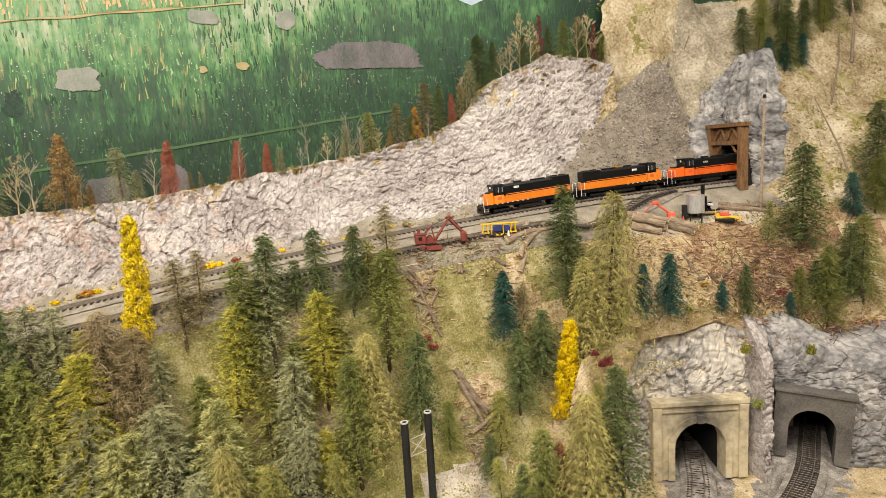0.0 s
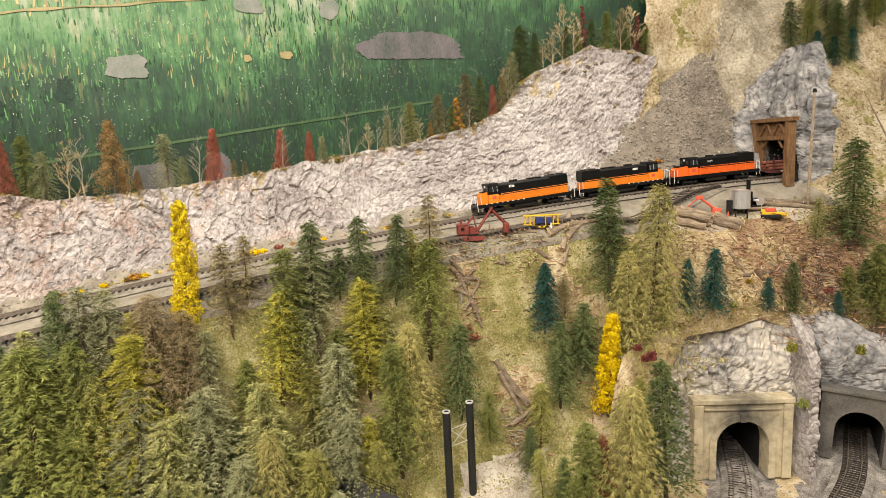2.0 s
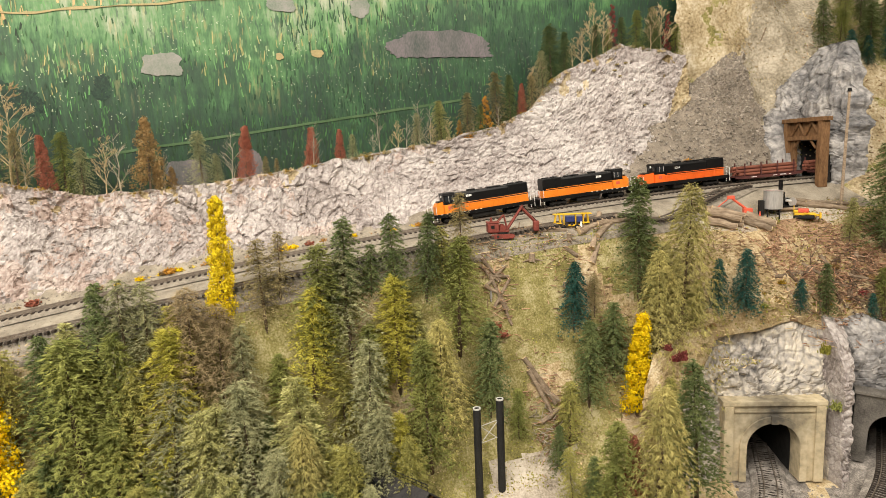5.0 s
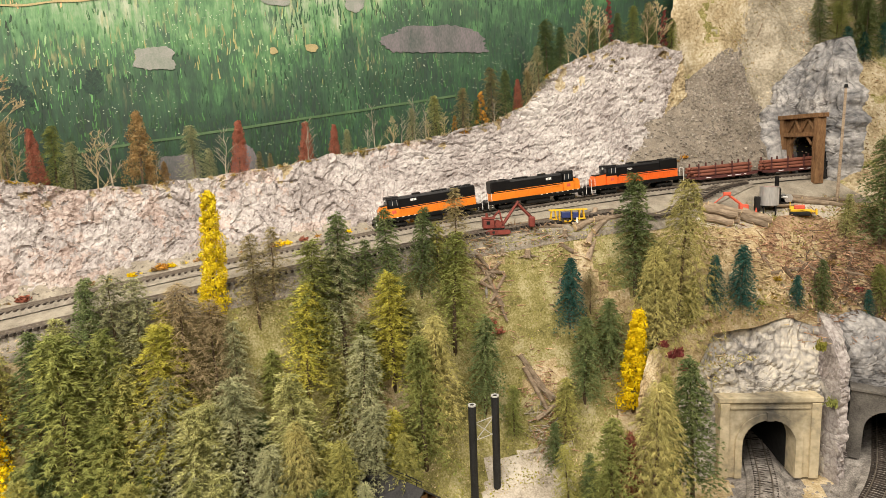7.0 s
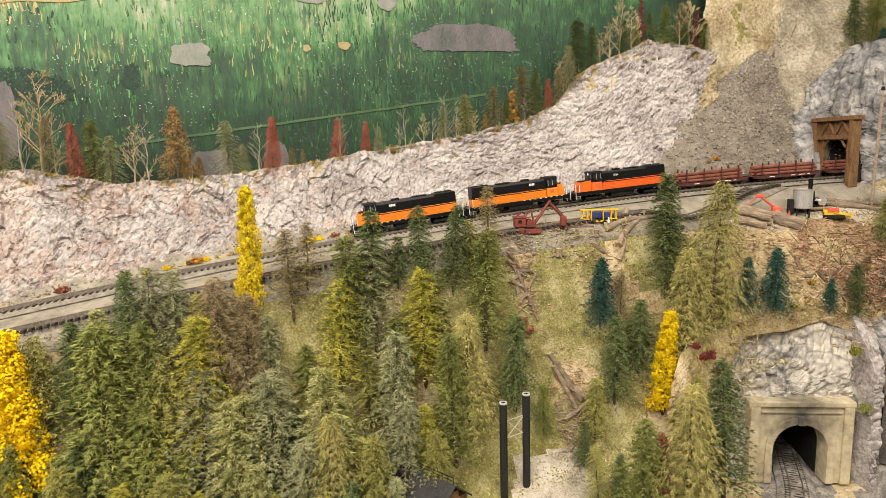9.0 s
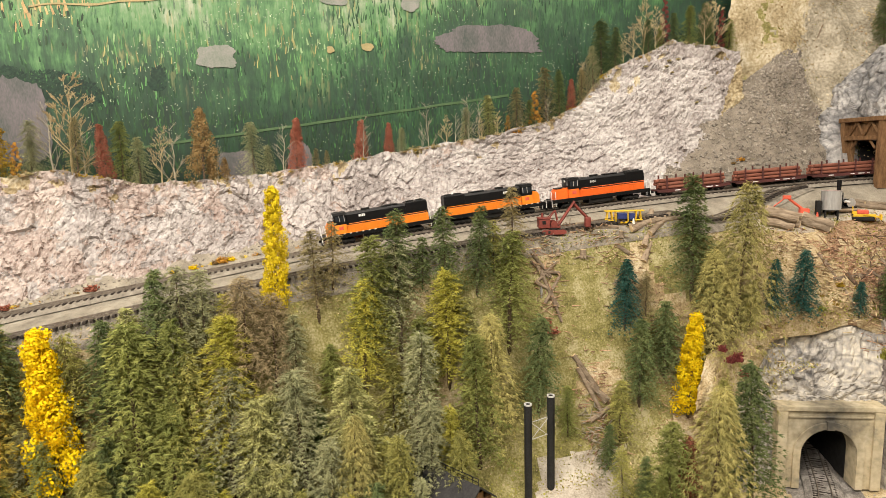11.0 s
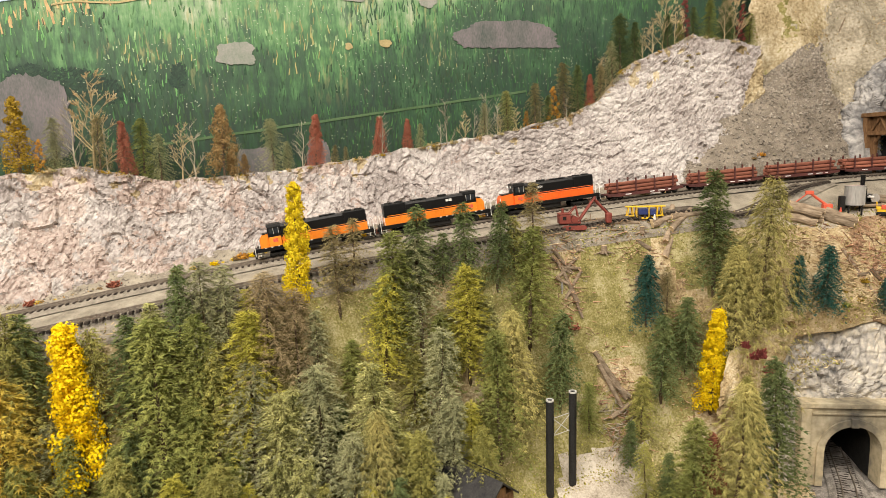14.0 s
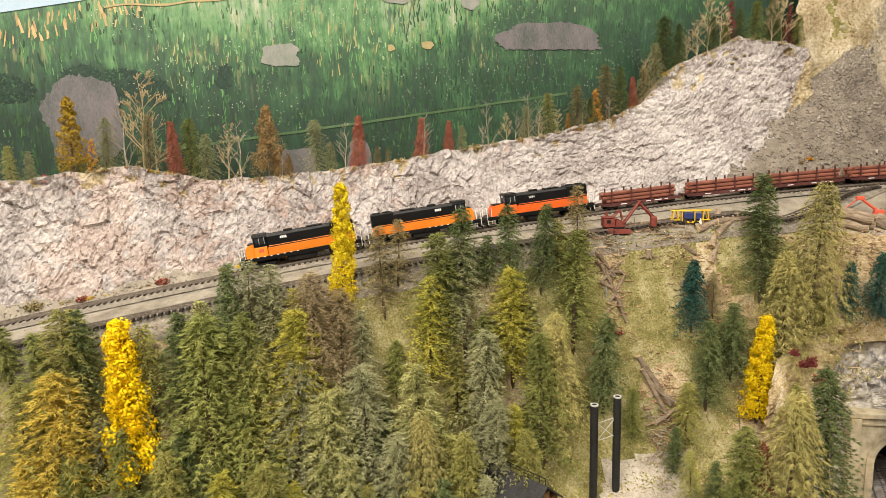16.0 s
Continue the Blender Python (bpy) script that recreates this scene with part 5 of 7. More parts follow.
def concrete_portal(m, half, high, w, spring, material, label, cap, detail=True):
    p = base("tunnel_portal", m, label, "tunnel portal", "lower tunnel portals")
    bm = portal_face(bmesh.new(), half, high, w, spring, -0.012, 0.02)
    part("face", bm, material, p)
    part("coping", box(bmesh.new(), -half - 0.003, half + 0.003, -0.016, 0.022, high, high + cap, 0.001), material, p)
    if detail:
        bm = bmesh.new()
        a, b = arch_points(w + 0.0005, spring), arch_points(w + 0.0125, spring)
        for k in range(len(a) - 1):
            q = [(a[k], -0.0155), (a[k + 1], -0.0155), (b[k + 1], -0.0155), (b[k], -0.0155)]
            bm.faces.new([bm.verts.new((x, y, z)) for (x, z), y in q])
            q = [(b[k], -0.0155), (b[k + 1], -0.0155), (b[k + 1], -0.011), (b[k], -0.011)]
            bm.faces.new([bm.verts.new((x, y, z)) for (x, z), y in q])
            q = [(a[k], -0.0155), (a[k], -0.011), (a[k + 1], -0.011), (a[k + 1], -0.0155)]
            bm.faces.new([bm.verts.new((x, y, z)) for (x, z), y in q])
        part("arch_ring", bm, material, p)
        part("keystone", box(bmesh.new(), -0.006, 0.006, -0.018, -0.012, spring + w - 0.001, spring + w + 0.015, 0.0006), material, p)
        for s in (-1, 1):
            part("pilaster", box(bmesh.new(), min(s * (half - 0.016), s * half), max(s * (half - 0.016), s * half), -0.0165, -0.0125, 0, high - 0.001, 0.0006), material, p)
        part("string_course", box(bmesh.new(), -half + 0.018, half - 0.018, -0.0145, -0.0125, high - 0.012, high - 0.009, 0.0004), material, p)
    # lining and end sheet: the tunnel's darkness is painted in near-black
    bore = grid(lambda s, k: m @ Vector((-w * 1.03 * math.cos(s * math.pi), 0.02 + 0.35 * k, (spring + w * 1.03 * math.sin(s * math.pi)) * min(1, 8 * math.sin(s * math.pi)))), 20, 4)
    tagged(part("tunnel_lining", bore, M["hollow_dark"]), "dark bore behind a lower tunnel portal", "tunnel", kind="structure")
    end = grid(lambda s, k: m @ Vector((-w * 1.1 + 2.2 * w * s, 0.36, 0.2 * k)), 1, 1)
    tagged(part("tunnel_end", end, M["hollow_dark"]), "near-black sheet painting in the dark end of the bore", "tunnel", kind="structure")


concrete_portal(P1, 0.086, 0.142, 0.0455, 0.064, portal_paint(), "yellowed concrete tunnel portal with moulded arch", 0.009)
concrete_portal(P2, 0.061, 0.124, 0.037, 0.058, M["concrete_dark"], "sooty dark concrete tunnel portal", 0.006, False)


def spur(m, bend, z0):
    def place(s):
        x = bend * max(0.0, -s) ** 2
        v = m @ Vector((x, s, z0))
        f = m.to_3x3() @ Vector((-2 * bend * max(0.0, -s), 1, 0))
        return v, f.normalized()
    return place


LOWER = (P1, P2)
track("lower track leading out of the concrete tunnel", spur(P1 @ pose(0, 0, 0, 0, 0, -17), -0.8, 0.002), -0.42, 0.3, 0.0084, -0.3, 0.12, 60, sunk=0.0016, gravel="yard")
track("lower track leading out of the dark tunnel", spur(P2 @ pose(0, 0, 0, 0, 0, -5), -0.6, 0.002), -0.36, 0.3, 0.0084, -0.3, 0.12, 60, gravel="yard")


# ---- train ----
S_TABLE = [0.0]
U0 = -1.7
for _k in range(1, 1500):
    S_TABLE.append(S_TABLE[-1] + 0.002 / track_dir(U0 + _k * 0.002)[0])
S_ZERO = S_TABLE[850]


def u_at(s):
    s += S_ZERO
    lo, hi = 0, len(S_TABLE) - 1
    while hi - lo > 1:
        mid = (lo + hi) // 2
        lo, hi = (mid, hi) if S_TABLE[mid] <= s else (lo, mid)
    return U0 + 0.002 * (lo + (s - S_TABLE[lo]) / (S_TABLE[hi] - S_TABLE[lo]))


def rail_point(s):
    u = u_at(s)
    return Vector((u, track_y(u), track_z(u) + 0.003 + 0.0062))


def on_rails(s, wheelbase, back=False):
    a, b = rail_point(s - wheelbase / 2), rail_point(s + wheelbase / 2)
    f = (a - b) if not back else (b - a)
    return Matrix.Translation((a + b) / 2) @ f.to_track_quat("X", "Z").to_matrix().to_4x4()


def wheelset(owner, x, r=0.0058):
    bm = bmesh.new()
    for y in (-0.0115, 0.0095):
        tube(bm, (x, y, r), (x, y + 0.002, r), r, None, 16)
    tube(bm, (x, -0.011, r), (x, 0.011, r), 0.0012, None, 6)
    part("wheelset", bm, M["steel_dark"], owner)


def truck(owner, x, axles, name="truck"):
    t = new(name)
    t.empty_display_size = 0.01
    t.parent = owner
    t.location = (x, 0, 0)
    span = 0.0105
    for y in (-1, 1):
        bm = bmesh.new()
        box(bm, -span * axles * 0.55, span * axles * 0.55, min(y * 0.0122, y * 0.0140), max(y * 0.0122, y * 0.0140), 0.0045, 0.0085, 0.0006)
        for k in range(axles):
            xx = (k - (axles - 1) / 2) * span * 1.15
            box(bm, xx - 0.002, xx + 0.002, min(y * 0.0140, y * 0.0152), max(y * 0.0140, y * 0.0152), 0.0035, 0.0085, 0.0004)
        part("sideframe", bm, M["steel_dark"], t)
    for k in range(axles):
        wheelset(t, (k - (axles - 1) / 2) * span * 1.15)


def locomotive(label, paint, cab_front, number=""):
    """x forward (cab end), rail top at z = 0, 205 mm over the pilots."""
    L = 0.1025
    o = base("locomotive", Matrix(), label, "locomotive", "diesel locomotives")
    frame_ = bmesh.new()
    box(frame_, -L, L, -0.0172, 0.0172, 0.0122, 0.0155, 0.0004)
    part("underframe", frame_, M["black"], o)
    sill = bmesh.new()
    box(sill, -L + 0.002, L - 0.002, -0.0176, -0.0166, 0.0110, 0.0168, 0.0002)
    box(sill, -L + 0.002, L - 0.002, 0.0166, 0.0176, 0.0110, 0.0168, 0.0002)
    part("side_sill", sill, M["black"], o)
    # long hood: painted lower half, black upper half with rounded shoulders
    x0, x1 = -L + 0.010, L - (0.047 if cab_front else 0.058)
    low = box(bmesh.new(), x0, x1, -0.0112, 0.0112, 0.0155, 0.0275, 0.0005)
    part("hood_lower", low, paint, o)
    up = bmesh.new()
    prof = [(-0.0114, 0.0277), (-0.0114, 0.0425), (-0.0096, 0.0455), (0.0096, 0.0455), (0.0114, 0.0425), (0.0114, 0.0277)]
    rows = [[up.verts.new((x, y, z)) for y, z in prof] for x in (x0, x1)]
    for k in range(5):
        up.faces.new((rows[0][k], rows[0][k + 1], rows[1][k + 1], rows[1][k]))
    up.faces.new(rows[0][::-1])
    up.faces.new(rows[1])
    part("hood_upper", up, M["black"], o)
    for k in range(9):
        xx = x0 + 0.006 + (x1 - x0 - 0.018) * k / 9
        w = (x1 - x0 - 0.018) / 9 - 0.0012
        for y in (-1, 1):
            part("hood_door", box(bmesh.new(), xx, xx + w, min(y * 0.0113, y * 0.01175), max(y * 0.0113, y * 0.01175), 0.0180, 0.0266, 0.0002), paint, o)
    # radiator section at the rear: taller, with a grille and fans
    part("radiator", box(bmesh.new(), x0 + 0.001, x0 + 0.040, -0.0128, 0.0128, 0.031, 0.0468, 0.0012), M["black"], o)
    for k in range(2):
        fan = bmesh.new()
        xx = x0 + 0.011 + 0.018 * k
        tube(fan, (xx, 0, 0.0466), (xx, 0, 0.0480), 0.0072, 0.0070, 18)
        part("fan", fan, M["steel_dark"], o)
    ex = bmesh.new()
    box(ex, x1 - 0.045, x1 - 0.030, -0.0035, 0.0035, 0.0454, 0.0482, 0.0004)
    part("exhaust_stack", ex, M["steel_dark"], o)
    part("roof_blister", box(bmesh.new(), x0 + 0.052, x0 + 0.080, -0.006, 0.006, 0.0454, 0.0474, 0.0006), M["black"], o)
    # cab
    c0, c1 = x1 + 0.0005, x1 + 0.0215
    part("cab", box(bmesh.new(), c0, c1, -0.0150, 0.0150, 0.0155, 0.0300, 0.0006), paint, o)
    part("cab_top", box(bmesh.new(), c0, c1, -0.0150, 0.0150, 0.0302, 0.0445, 0.0006), M["black"], o)
    roof = bmesh.new()
    prof = [(-0.0156, 0.0440), (-0.0120, 0.0476), (0.0120, 0.0476), (0.0156, 0.0440)]
    rows = [[roof.verts.new((x, y, z)) for y, z in prof] for x in (c0 - 0.001, c1 + 0.001)]
    for k in range(3):
        roof.faces.new((rows[0][k], rows[0][k + 1], rows[1][k + 1], rows[1][k]))
    roof.faces.new(rows[0][::-1])
    roof.faces.new(rows[1])
    roof.faces.new((rows[0][0], rows[1][0], rows[1][3], rows[0][3]))
    part("cab_roof", roof, M["black"], o)
    for y in (-1, 1):
        for a, b in ((c0 + 0.003, c0 + 0.0095), (c0 + 0.0115, c0 + 0.0180)):
            w = part("side_window", box(bmesh.new(), a, b, min(y * 0.0149, y * 0.0153), max(y * 0.0149, y * 0.0153), 0.0350, 0.0425), M["glass"], o)
            part("frame", box(bmesh.new(), a - 0.0006, a, min(y * 0.0149, y * 0.0156), max(y * 0.0149, y * 0.0156), 0.0345, 0.043), M["stack_lip"], w)
    for y0, y1 in ((-0.0128, -0.0058), (0.0058, 0.0128)):
        part("windshield", box(bmesh.new(), c1 - 0.0003, c1 + 0.0004, y0, y1, 0.0362, 0.0425), M["glass"], o)
    part("headlight", tube(bmesh.new(), (c1, 0, 0.0428), (c1 + 0.0016, 0, 0.0428), 0.0020, None, 10), M["lamp"], o, "white headlight lens")
    # nose
    n1 = L - 0.010
    nose = bmesh.new()
    hz = 0.0345 if cab_front else 0.0325
    prof = [(c1 + 0.0004, 0.0155), (n1, 0.0155), (n1, hz - 0.006), (n1 - 0.004, hz - 0.001), (c1 + 0.0004, hz + 0.001)]
    rows = [[nose.verts.new((x, y, z)) for x, z in prof] for y in (-0.0105, 0.0105)]
    for k in range(5):
        nose.faces.new((rows[0][k], rows[0][(k + 1) % 5], rows[1][(k + 1) % 5], rows[1][k]))
    nose.faces.new(rows[0][::-1])
    nose.faces.new(rows[1])
    bmesh.ops.recalc_face_normals(nose, faces=nose.faces)
    part("nose", nose, paint, o)
    part("nose_top", box(bmesh.new(), c1 + 0.0006, n1 - 0.005, -0.0085, 0.0085, hz - 0.0002, hz + 0.0014, 0.0004), M["black"], o)
    # steps, pilots, tank, handrails
    for s in (-1, 1):
        part("pilot", box(bmesh.new(), s * L - 0.0015, s * L + 0.0015, -0.0165, 0.0165, 0.0030, 0.0156, 0.0005), M["black"], o)
        part("coupler", box(bmesh.new(), min(s * L, s * (L + 0.005)), max(s * L, s * (L + 0.005)), -0.0018, 0.0018, 0.0075, 0.0115, 0.0005), M["steel_dark"], o)
        for y in (-1, 1):
            st = bmesh.new()
            for z in (0.0045, 0.0085, 0.0122):
                box(st, s * (L - 0.008) - 0.004, s * (L - 0.008) + 0.004, min(y * 0.0135, y * 0.0175), max(y * 0.0135, y * 0.0175), z, z + 0.0008)
            part("steps", st, M["black"], o)
            hr = bmesh.new()
            for dx in (-0.0005, -0.0085):
                tube(hr, (s * (L + dx), y * 0.0168, 0.006), (s * (L + dx), y * 0.0168, 0.0290), 0.00055, None, 6)
            tube(hr, (s * (L - 0.0005), y * 0.0168, 0.0290), (s * (L - 0.0005), y * 0.006, 0.0300), 0.0005, None, 6)
            part("grab_iron", hr, M["white"], o, "white end handrail")
    for y in (-1, 1):
        hr = bmesh.new()
        tube(hr, (x0 + 0.004, y * 0.0172, 0.0300), (c0 - 0.004, y * 0.0172, 0.0300), 0.00045, None, 5)
        part("handrail", hr, paint, o)
        for k in range(7):
            xx = x0 + 0.004 + (c0 - 0.008 - x0) * k / 6
            part("stanchion", tube(bmesh.new(), (xx, y * 0.0172, 0.0156), (xx, y * 0.0172, 0.0300), 0.0004, None, 4), paint, o)
    part("fuel_tank", box(bmesh.new(), -0.024, 0.026, -0.0145, 0.0145, 0.0035, 0.0122, 0.002), M["steel_dark"], o)
    truck(o, L - 0.040, 3)
    truck(o, -L + 0.040, 3)
    # white marks: road number and sill flashes
    for y in (-1, 1):
        if number:
            cu = bpy.data.curves.new("road_number", "FONT")
            cu.body, cu.size, cu.align_x, cu.extrude = number, 0.0058, "CENTER", 0.0001
            cu.materials.append(M["white"])
            tx = new("road_number", cu)
            tx.parent = o
            tx.matrix_basis = Matrix.Translation((x1 - 0.030, y * 0.0118, 0.0365)) @ (pose(0, 0, 0, 90, 0, 0) if y < 0 else pose(0, 0, 0, 90, 0, 180))
        else:
            for k in range(4):
                part("number_bar", box(bmesh.new(), x1 - 0.034 + 0.0029 * k, x1 - 0.0318 + 0.0029 * k, min(y * 0.0114, y * 0.0118), max(y * 0.0114, y * 0.0118), 0.0375, 0.0410), M["white"], o)
        for k in range(8):
            xx = x1 - 0.050 + 0.011 * k
            if cab_front:
                part("sill_mark", box(bmesh.new(), xx, xx + 0.0035, min(y * 0.0176, y * 0.0179), max(y * 0.0176, y * 0.0179), 0.0158, 0.0168), M["white"], o)
        part("herald", box(bmesh.new(), c0 + 0.006, c0 + 0.014, min(y * 0.0150, y * 0.0153), max(y * 0.0150, y * 0.0153), 0.0225, 0.0275, 0.0001), M["red_bright"], o)
    for q in [c for c in o.children_recursive if c.type == "MESH" and not (c.parent is not o and c.parent.type == "EMPTY")]:
        q.data.transform(Matrix.Diagonal((1, 1.08, 1.2, 1)))
    for q in [c for c in o.children if c.type == "FONT"]:
        q.location = (q.location.x, q.location.y * 1.1, q.location.z * 1.2)
    return o


def log_car(seed):
    """Bulkheadless skeleton flat car with stakes and a load of red-brown logs, 158 mm long."""
    rnd = random.Random(seed)
    L = 0.079
    o = base("log_car", Matrix(), "dark red flat car with stakes carrying red-brown logs", "log car", "log cars")
    deck = bmesh.new()
    box(deck, -L, L, -0.0165, 0.0165, 0.0110, 0.0128, 0.0003)
    part("deck", deck, M["maroon"], o)
    for y in (-1, 1):
        s = bmesh.new()
        prof = [(-L, 0.0085), (-L + 0.022, 0.0070), (L - 0.022, 0.0070), (L, 0.0085), (L, 0.0126), (-L, 0.0126)]
        a = [s.verts.new((x, y * 0.0168, z)) for x, z in prof]
        b = [s.verts.new((x, y * 0.0152, z)) for x, z in prof]
        s.faces.new(a)
        s.faces.new(b[::-1])
        for k in range(6):
            s.faces.new((a[k], a[(k + 1) % 6], b[(k + 1) % 6], b[k]))
        bmesh.ops.recalc_face_normals(s, faces=s.faces)
        part("side_sill", s, M["maroon"], o)
        for xx, w in ((-0.052, 0.006), (-0.040, 0.014), (-0.018, 0.010), (0.030, 0.012)):
            part("lettering_bar", box(bmesh.new(), xx, xx + w, min(y * 0.0168, y * 0.0171), max(y * 0.0168, y * 0.0171), 0.0092, 0.0108), M["white"], o)
        for k in range(4):
            xx = -0.058 + 0.0387 * k
            part("stake", box(bmesh.new(), xx - 0.0013, xx + 0.0013, min(y * 0.0150, y * 0.0172), max(y * 0.0150, y * 0.0172), 0.0110, 0.0395, 0.0003), M["maroon"], o)
    for s in (-1, 1):
        part("coupler", box(bmesh.new(), min(s * L, s * (L + 0.006)), max(s * L, s * (L + 0.006)), -0.0018, 0.0018, 0.0075, 0.0112, 0.0005), M["steel_dark"], o)
    for row, (n, z) in enumerate(((4, 0.0165), (4, 0.0232), (3, 0.0296))):
        for k in range(n):
            r = rnd.uniform(0.0031, 0.0038)
            y = (k - (n - 1) / 2) * 0.0073
            a, b = rnd.uniform(-0.076, -0.066), rnd.uniform(0.066, 0.076)
            lg = part("log", tube(bmesh.new(), (a, y, z + rnd.uniform(-0.0004, 0.0004)), (b, y + rnd.uniform(-0.0006, 0.0006), z), r, r * 0.9, 10), M["log_red"], o, smooth=False)
    truck(o, L - 0.022, 2)
    truck(o, -L + 0.022, 2)
    return o


TRAIN = []      # (thing, arc place of its middle at 0 s, wheelbase, faces backwards)


def train():
    first = locomotive("orange and black diesel locomotive leading the train", M["orange"], True)
    second = locomotive("orange and black diesel locomotive running cab-rearward", M["orange"], True)
    third = locomotive("red-orange and black diesel locomotive with white end handrails", M["orange_deep"], False, "5054")
    for k, (o, back) in enumerate(((first, False), (second, True), (third, False))):
        TRAIN.append((o, -0.149 + 0.1045 + 0.2150 * k, 0.125, back))
    s = -0.149 + 0.215 * 3 + 0.003
    for k in range(6):
        TRAIN.append((log_car(40 + k), s + 0.083 + 0.1705 * k, 0.114, False))


train()
SPEED = 0.0488


def motions():
    times = [0.5 * k for k in range(33)]
    for thing, s0, base_len, back in TRAIN:
        walk(thing, [(t, on_rails(s0 - SPEED * t, base_len, back)) for t in times])




# ---- fill of smaller firs between the tall ones ----
def undergrowth():
    rnd = random.Random(21)
    placed = [(o.location.x, o.location.y) for o in scene.objects if o.get("category") == "tree"]
    kinds = ["olive", "green", "grey", "dark", "lime", "olive", "green", "pale"]
    made = 0
    for _ in range(5000):
        u, p = rnd.uniform(-1.12, -0.30), rnd.uniform(0.132, 0.32)
        x, y = at_track(u, p)
        if x > -0.25 or min((x - a) ** 2 + (y - b) ** 2 for a, b in placed) < 0.030 ** 2:
            continue
        if (x + 0.25) ** 2 + (y - 0.83) ** 2 < 0.12 ** 2:
            continue
        if abs(x + 0.80) < 0.05 and y < 0.60:
            continue
        placed.append((x, y))
        tree("young_" + kinds[made % len(kinds)], x, y, ground_z(x, y) - 0.003, rnd.uniform(0.07, 0.105) if p < 0.165 else rnd.uniform(0.08, 0.13))
        made += 1
        if made == 140:
            break


undergrowth()


# ---- small things: logging deck and clearing ----
def lay(name, spots, r, length, material, label, group, cat="log"):
    """Logs lying on the ground: plan middle, heading in degrees, and how high they lie in a pile."""
    rnd = random.Random(len(spots) * 7 + 3)
    for x, y, head, lift in spots:
        ln, rr = length * rnd.uniform(0.8, 1.15), r * rnd.uniform(0.85, 1.15)
        dx, dy = math.cos(radians(head)) * ln / 2, math.sin(radians(head)) * ln / 2
        za, zb = ground_z(x - dx, y - dy), ground_z(x + dx, y + dy)
        a, b = Vector((x - dx, y - dy, za + rr * 0.85 + lift)), Vector((x + dx, y + dy, zb + rr * 0.85 + lift))
        o = base(name, Matrix.Translation((a + b) / 2), label, cat, group)
        m = (a + b) / 2
        n = 5
        bm = bmesh.new()
        q = (b - a).to_track_quat("Z", "Y")
        rings = []
        for k in range(n + 1):
            c = a.lerp(b, k / n) - m + Vector((0, 0, 0.15 * rr * math.sin(k * 2.0 + x * 50)))
            r_ = rr * (1 - 0.18 * k / n)
            rings.append([bm.verts.new(c + q @ Vector((math.cos(j * math.tau / 12) * r_ * rnd.uniform(0.93, 1.07), math.sin(j * math.tau / 12) * r_ * rnd.uniform(0.93, 1.07), 0))) for j in range(12)])
        for k in range(n):
            for j in range(12):
                bm.faces.new((rings[k][j], rings[k][(j + 1) % 12], rings[k + 1][(j + 1) % 12], rings[k + 1][j]))
        part("bark", bm, material, o)
        for ring_at, r_, s in ((a - m, rr * 0.98, -1), (b - m, rr * 0.80, 1)):
            d = (b - a).normalized() * s
            part("cut_end", tube(bmesh.new(), ring_at - d * 0.0006, ring_at + d * 0.0003, r_, None, 12), M["log_end"], o, "pale sawn end")


LOGS = "cut logs by the track"
lay("log", [(-0.138, 1.086, 15, 0), (-0.120, 1.084, 5, 0), (-0.150, 1.083, 22, 0), (-0.128, 1.098, 18, 0)], 0.0048, 0.105, M["log"], "grey-brown cut log lying by the siding", LOGS)
lay("log", [(-0.055, 1.118, 40, 0), (-0.040, 1.122, 62, 0), (-0.026, 1.132, 48, 0.004), (-0.046, 1.126, 75, 0.007), (-0.060, 1.124, 52, 0), (-0.015, 1.142, 30, 0)], 0.0062, 0.062, M["log"], "short thick cut log in a loose pile", LOGS)
lay("log", [(0.186, 1.230, -4, 0), (0.196, 1.243, -6, 0), (0.206, 1.256, -3, 0), (0.191, 1.2365, -5, 0.0125), (0.201, 1.2495, -4, 0.0125), (0.250, 1.250, -8, 0), (0.262, 1.263, -10, 0), (0.170, 1.262, 2, 0.0)], 0.0074, 0.060, M["log"], "thick cut log on the logging deck", "logs on the deck")
lay("log", [(0.385, 1.355, 10, 0), (0.405, 1.348, 4, 0), (0.42, 1.362, 14, 0), (0.37, 1.340, 8, 0)], 0.0046, 0.10, M["log"], "grey log lying beside the tunnel mouth", "logs by the tunnel")
lay("fallen_log", [(-0.148, 1.000, 0, 0.004), (-0.138, 0.998, -6, 0.003), (-0.128, 0.998, 4, 0.003), (-0.140, 0.992, -14, 0.007), (-0.122, 0.986, 34, 0.004)], 0.0046, 0.040, M["log"], "weathered grey log leaning down the slope", "fallen logs")
lay("fallen_log", [(0.30, 1.20, 25, 0), (0.40, 1.235, -20, 0), (0.44, 1.25, 15, 0), (0.36, 1.225, 5, 0), (0.28, 1.19, -30, 0)], 0.0036, 0.07, M["log"], "grey log among the slash", "fallen logs")


def stump(x, y, r, h):
    o = base("stump", pose(x, y, ground_z(x, y) - 0.002), "grey-brown tree stump with spreading roots", "stump", "stumps")
    part("bole", tube(bmesh.new(), (0, 0, 0), (0.0005, 0, h), r, r * 0.8, 11, True, 0.15), M["log"], o)
    part("cut_top", tube(bmesh.new(), (0.0005, 0, h - 0.0003), (0.0005, 0, h + 0.0004), r * 0.72, None, 11), M["log_end"], o)
    for k in range(5):
        a = k * 1.257 + x * 40
        part("root", tube(bmesh.new(), (0, 0, r * 0.8), (math.cos(a) * r * 3.2, math.sin(a) * r * 3.2, 0.0005), r * 0.42, r * 0.1, 6), M["log"], o)


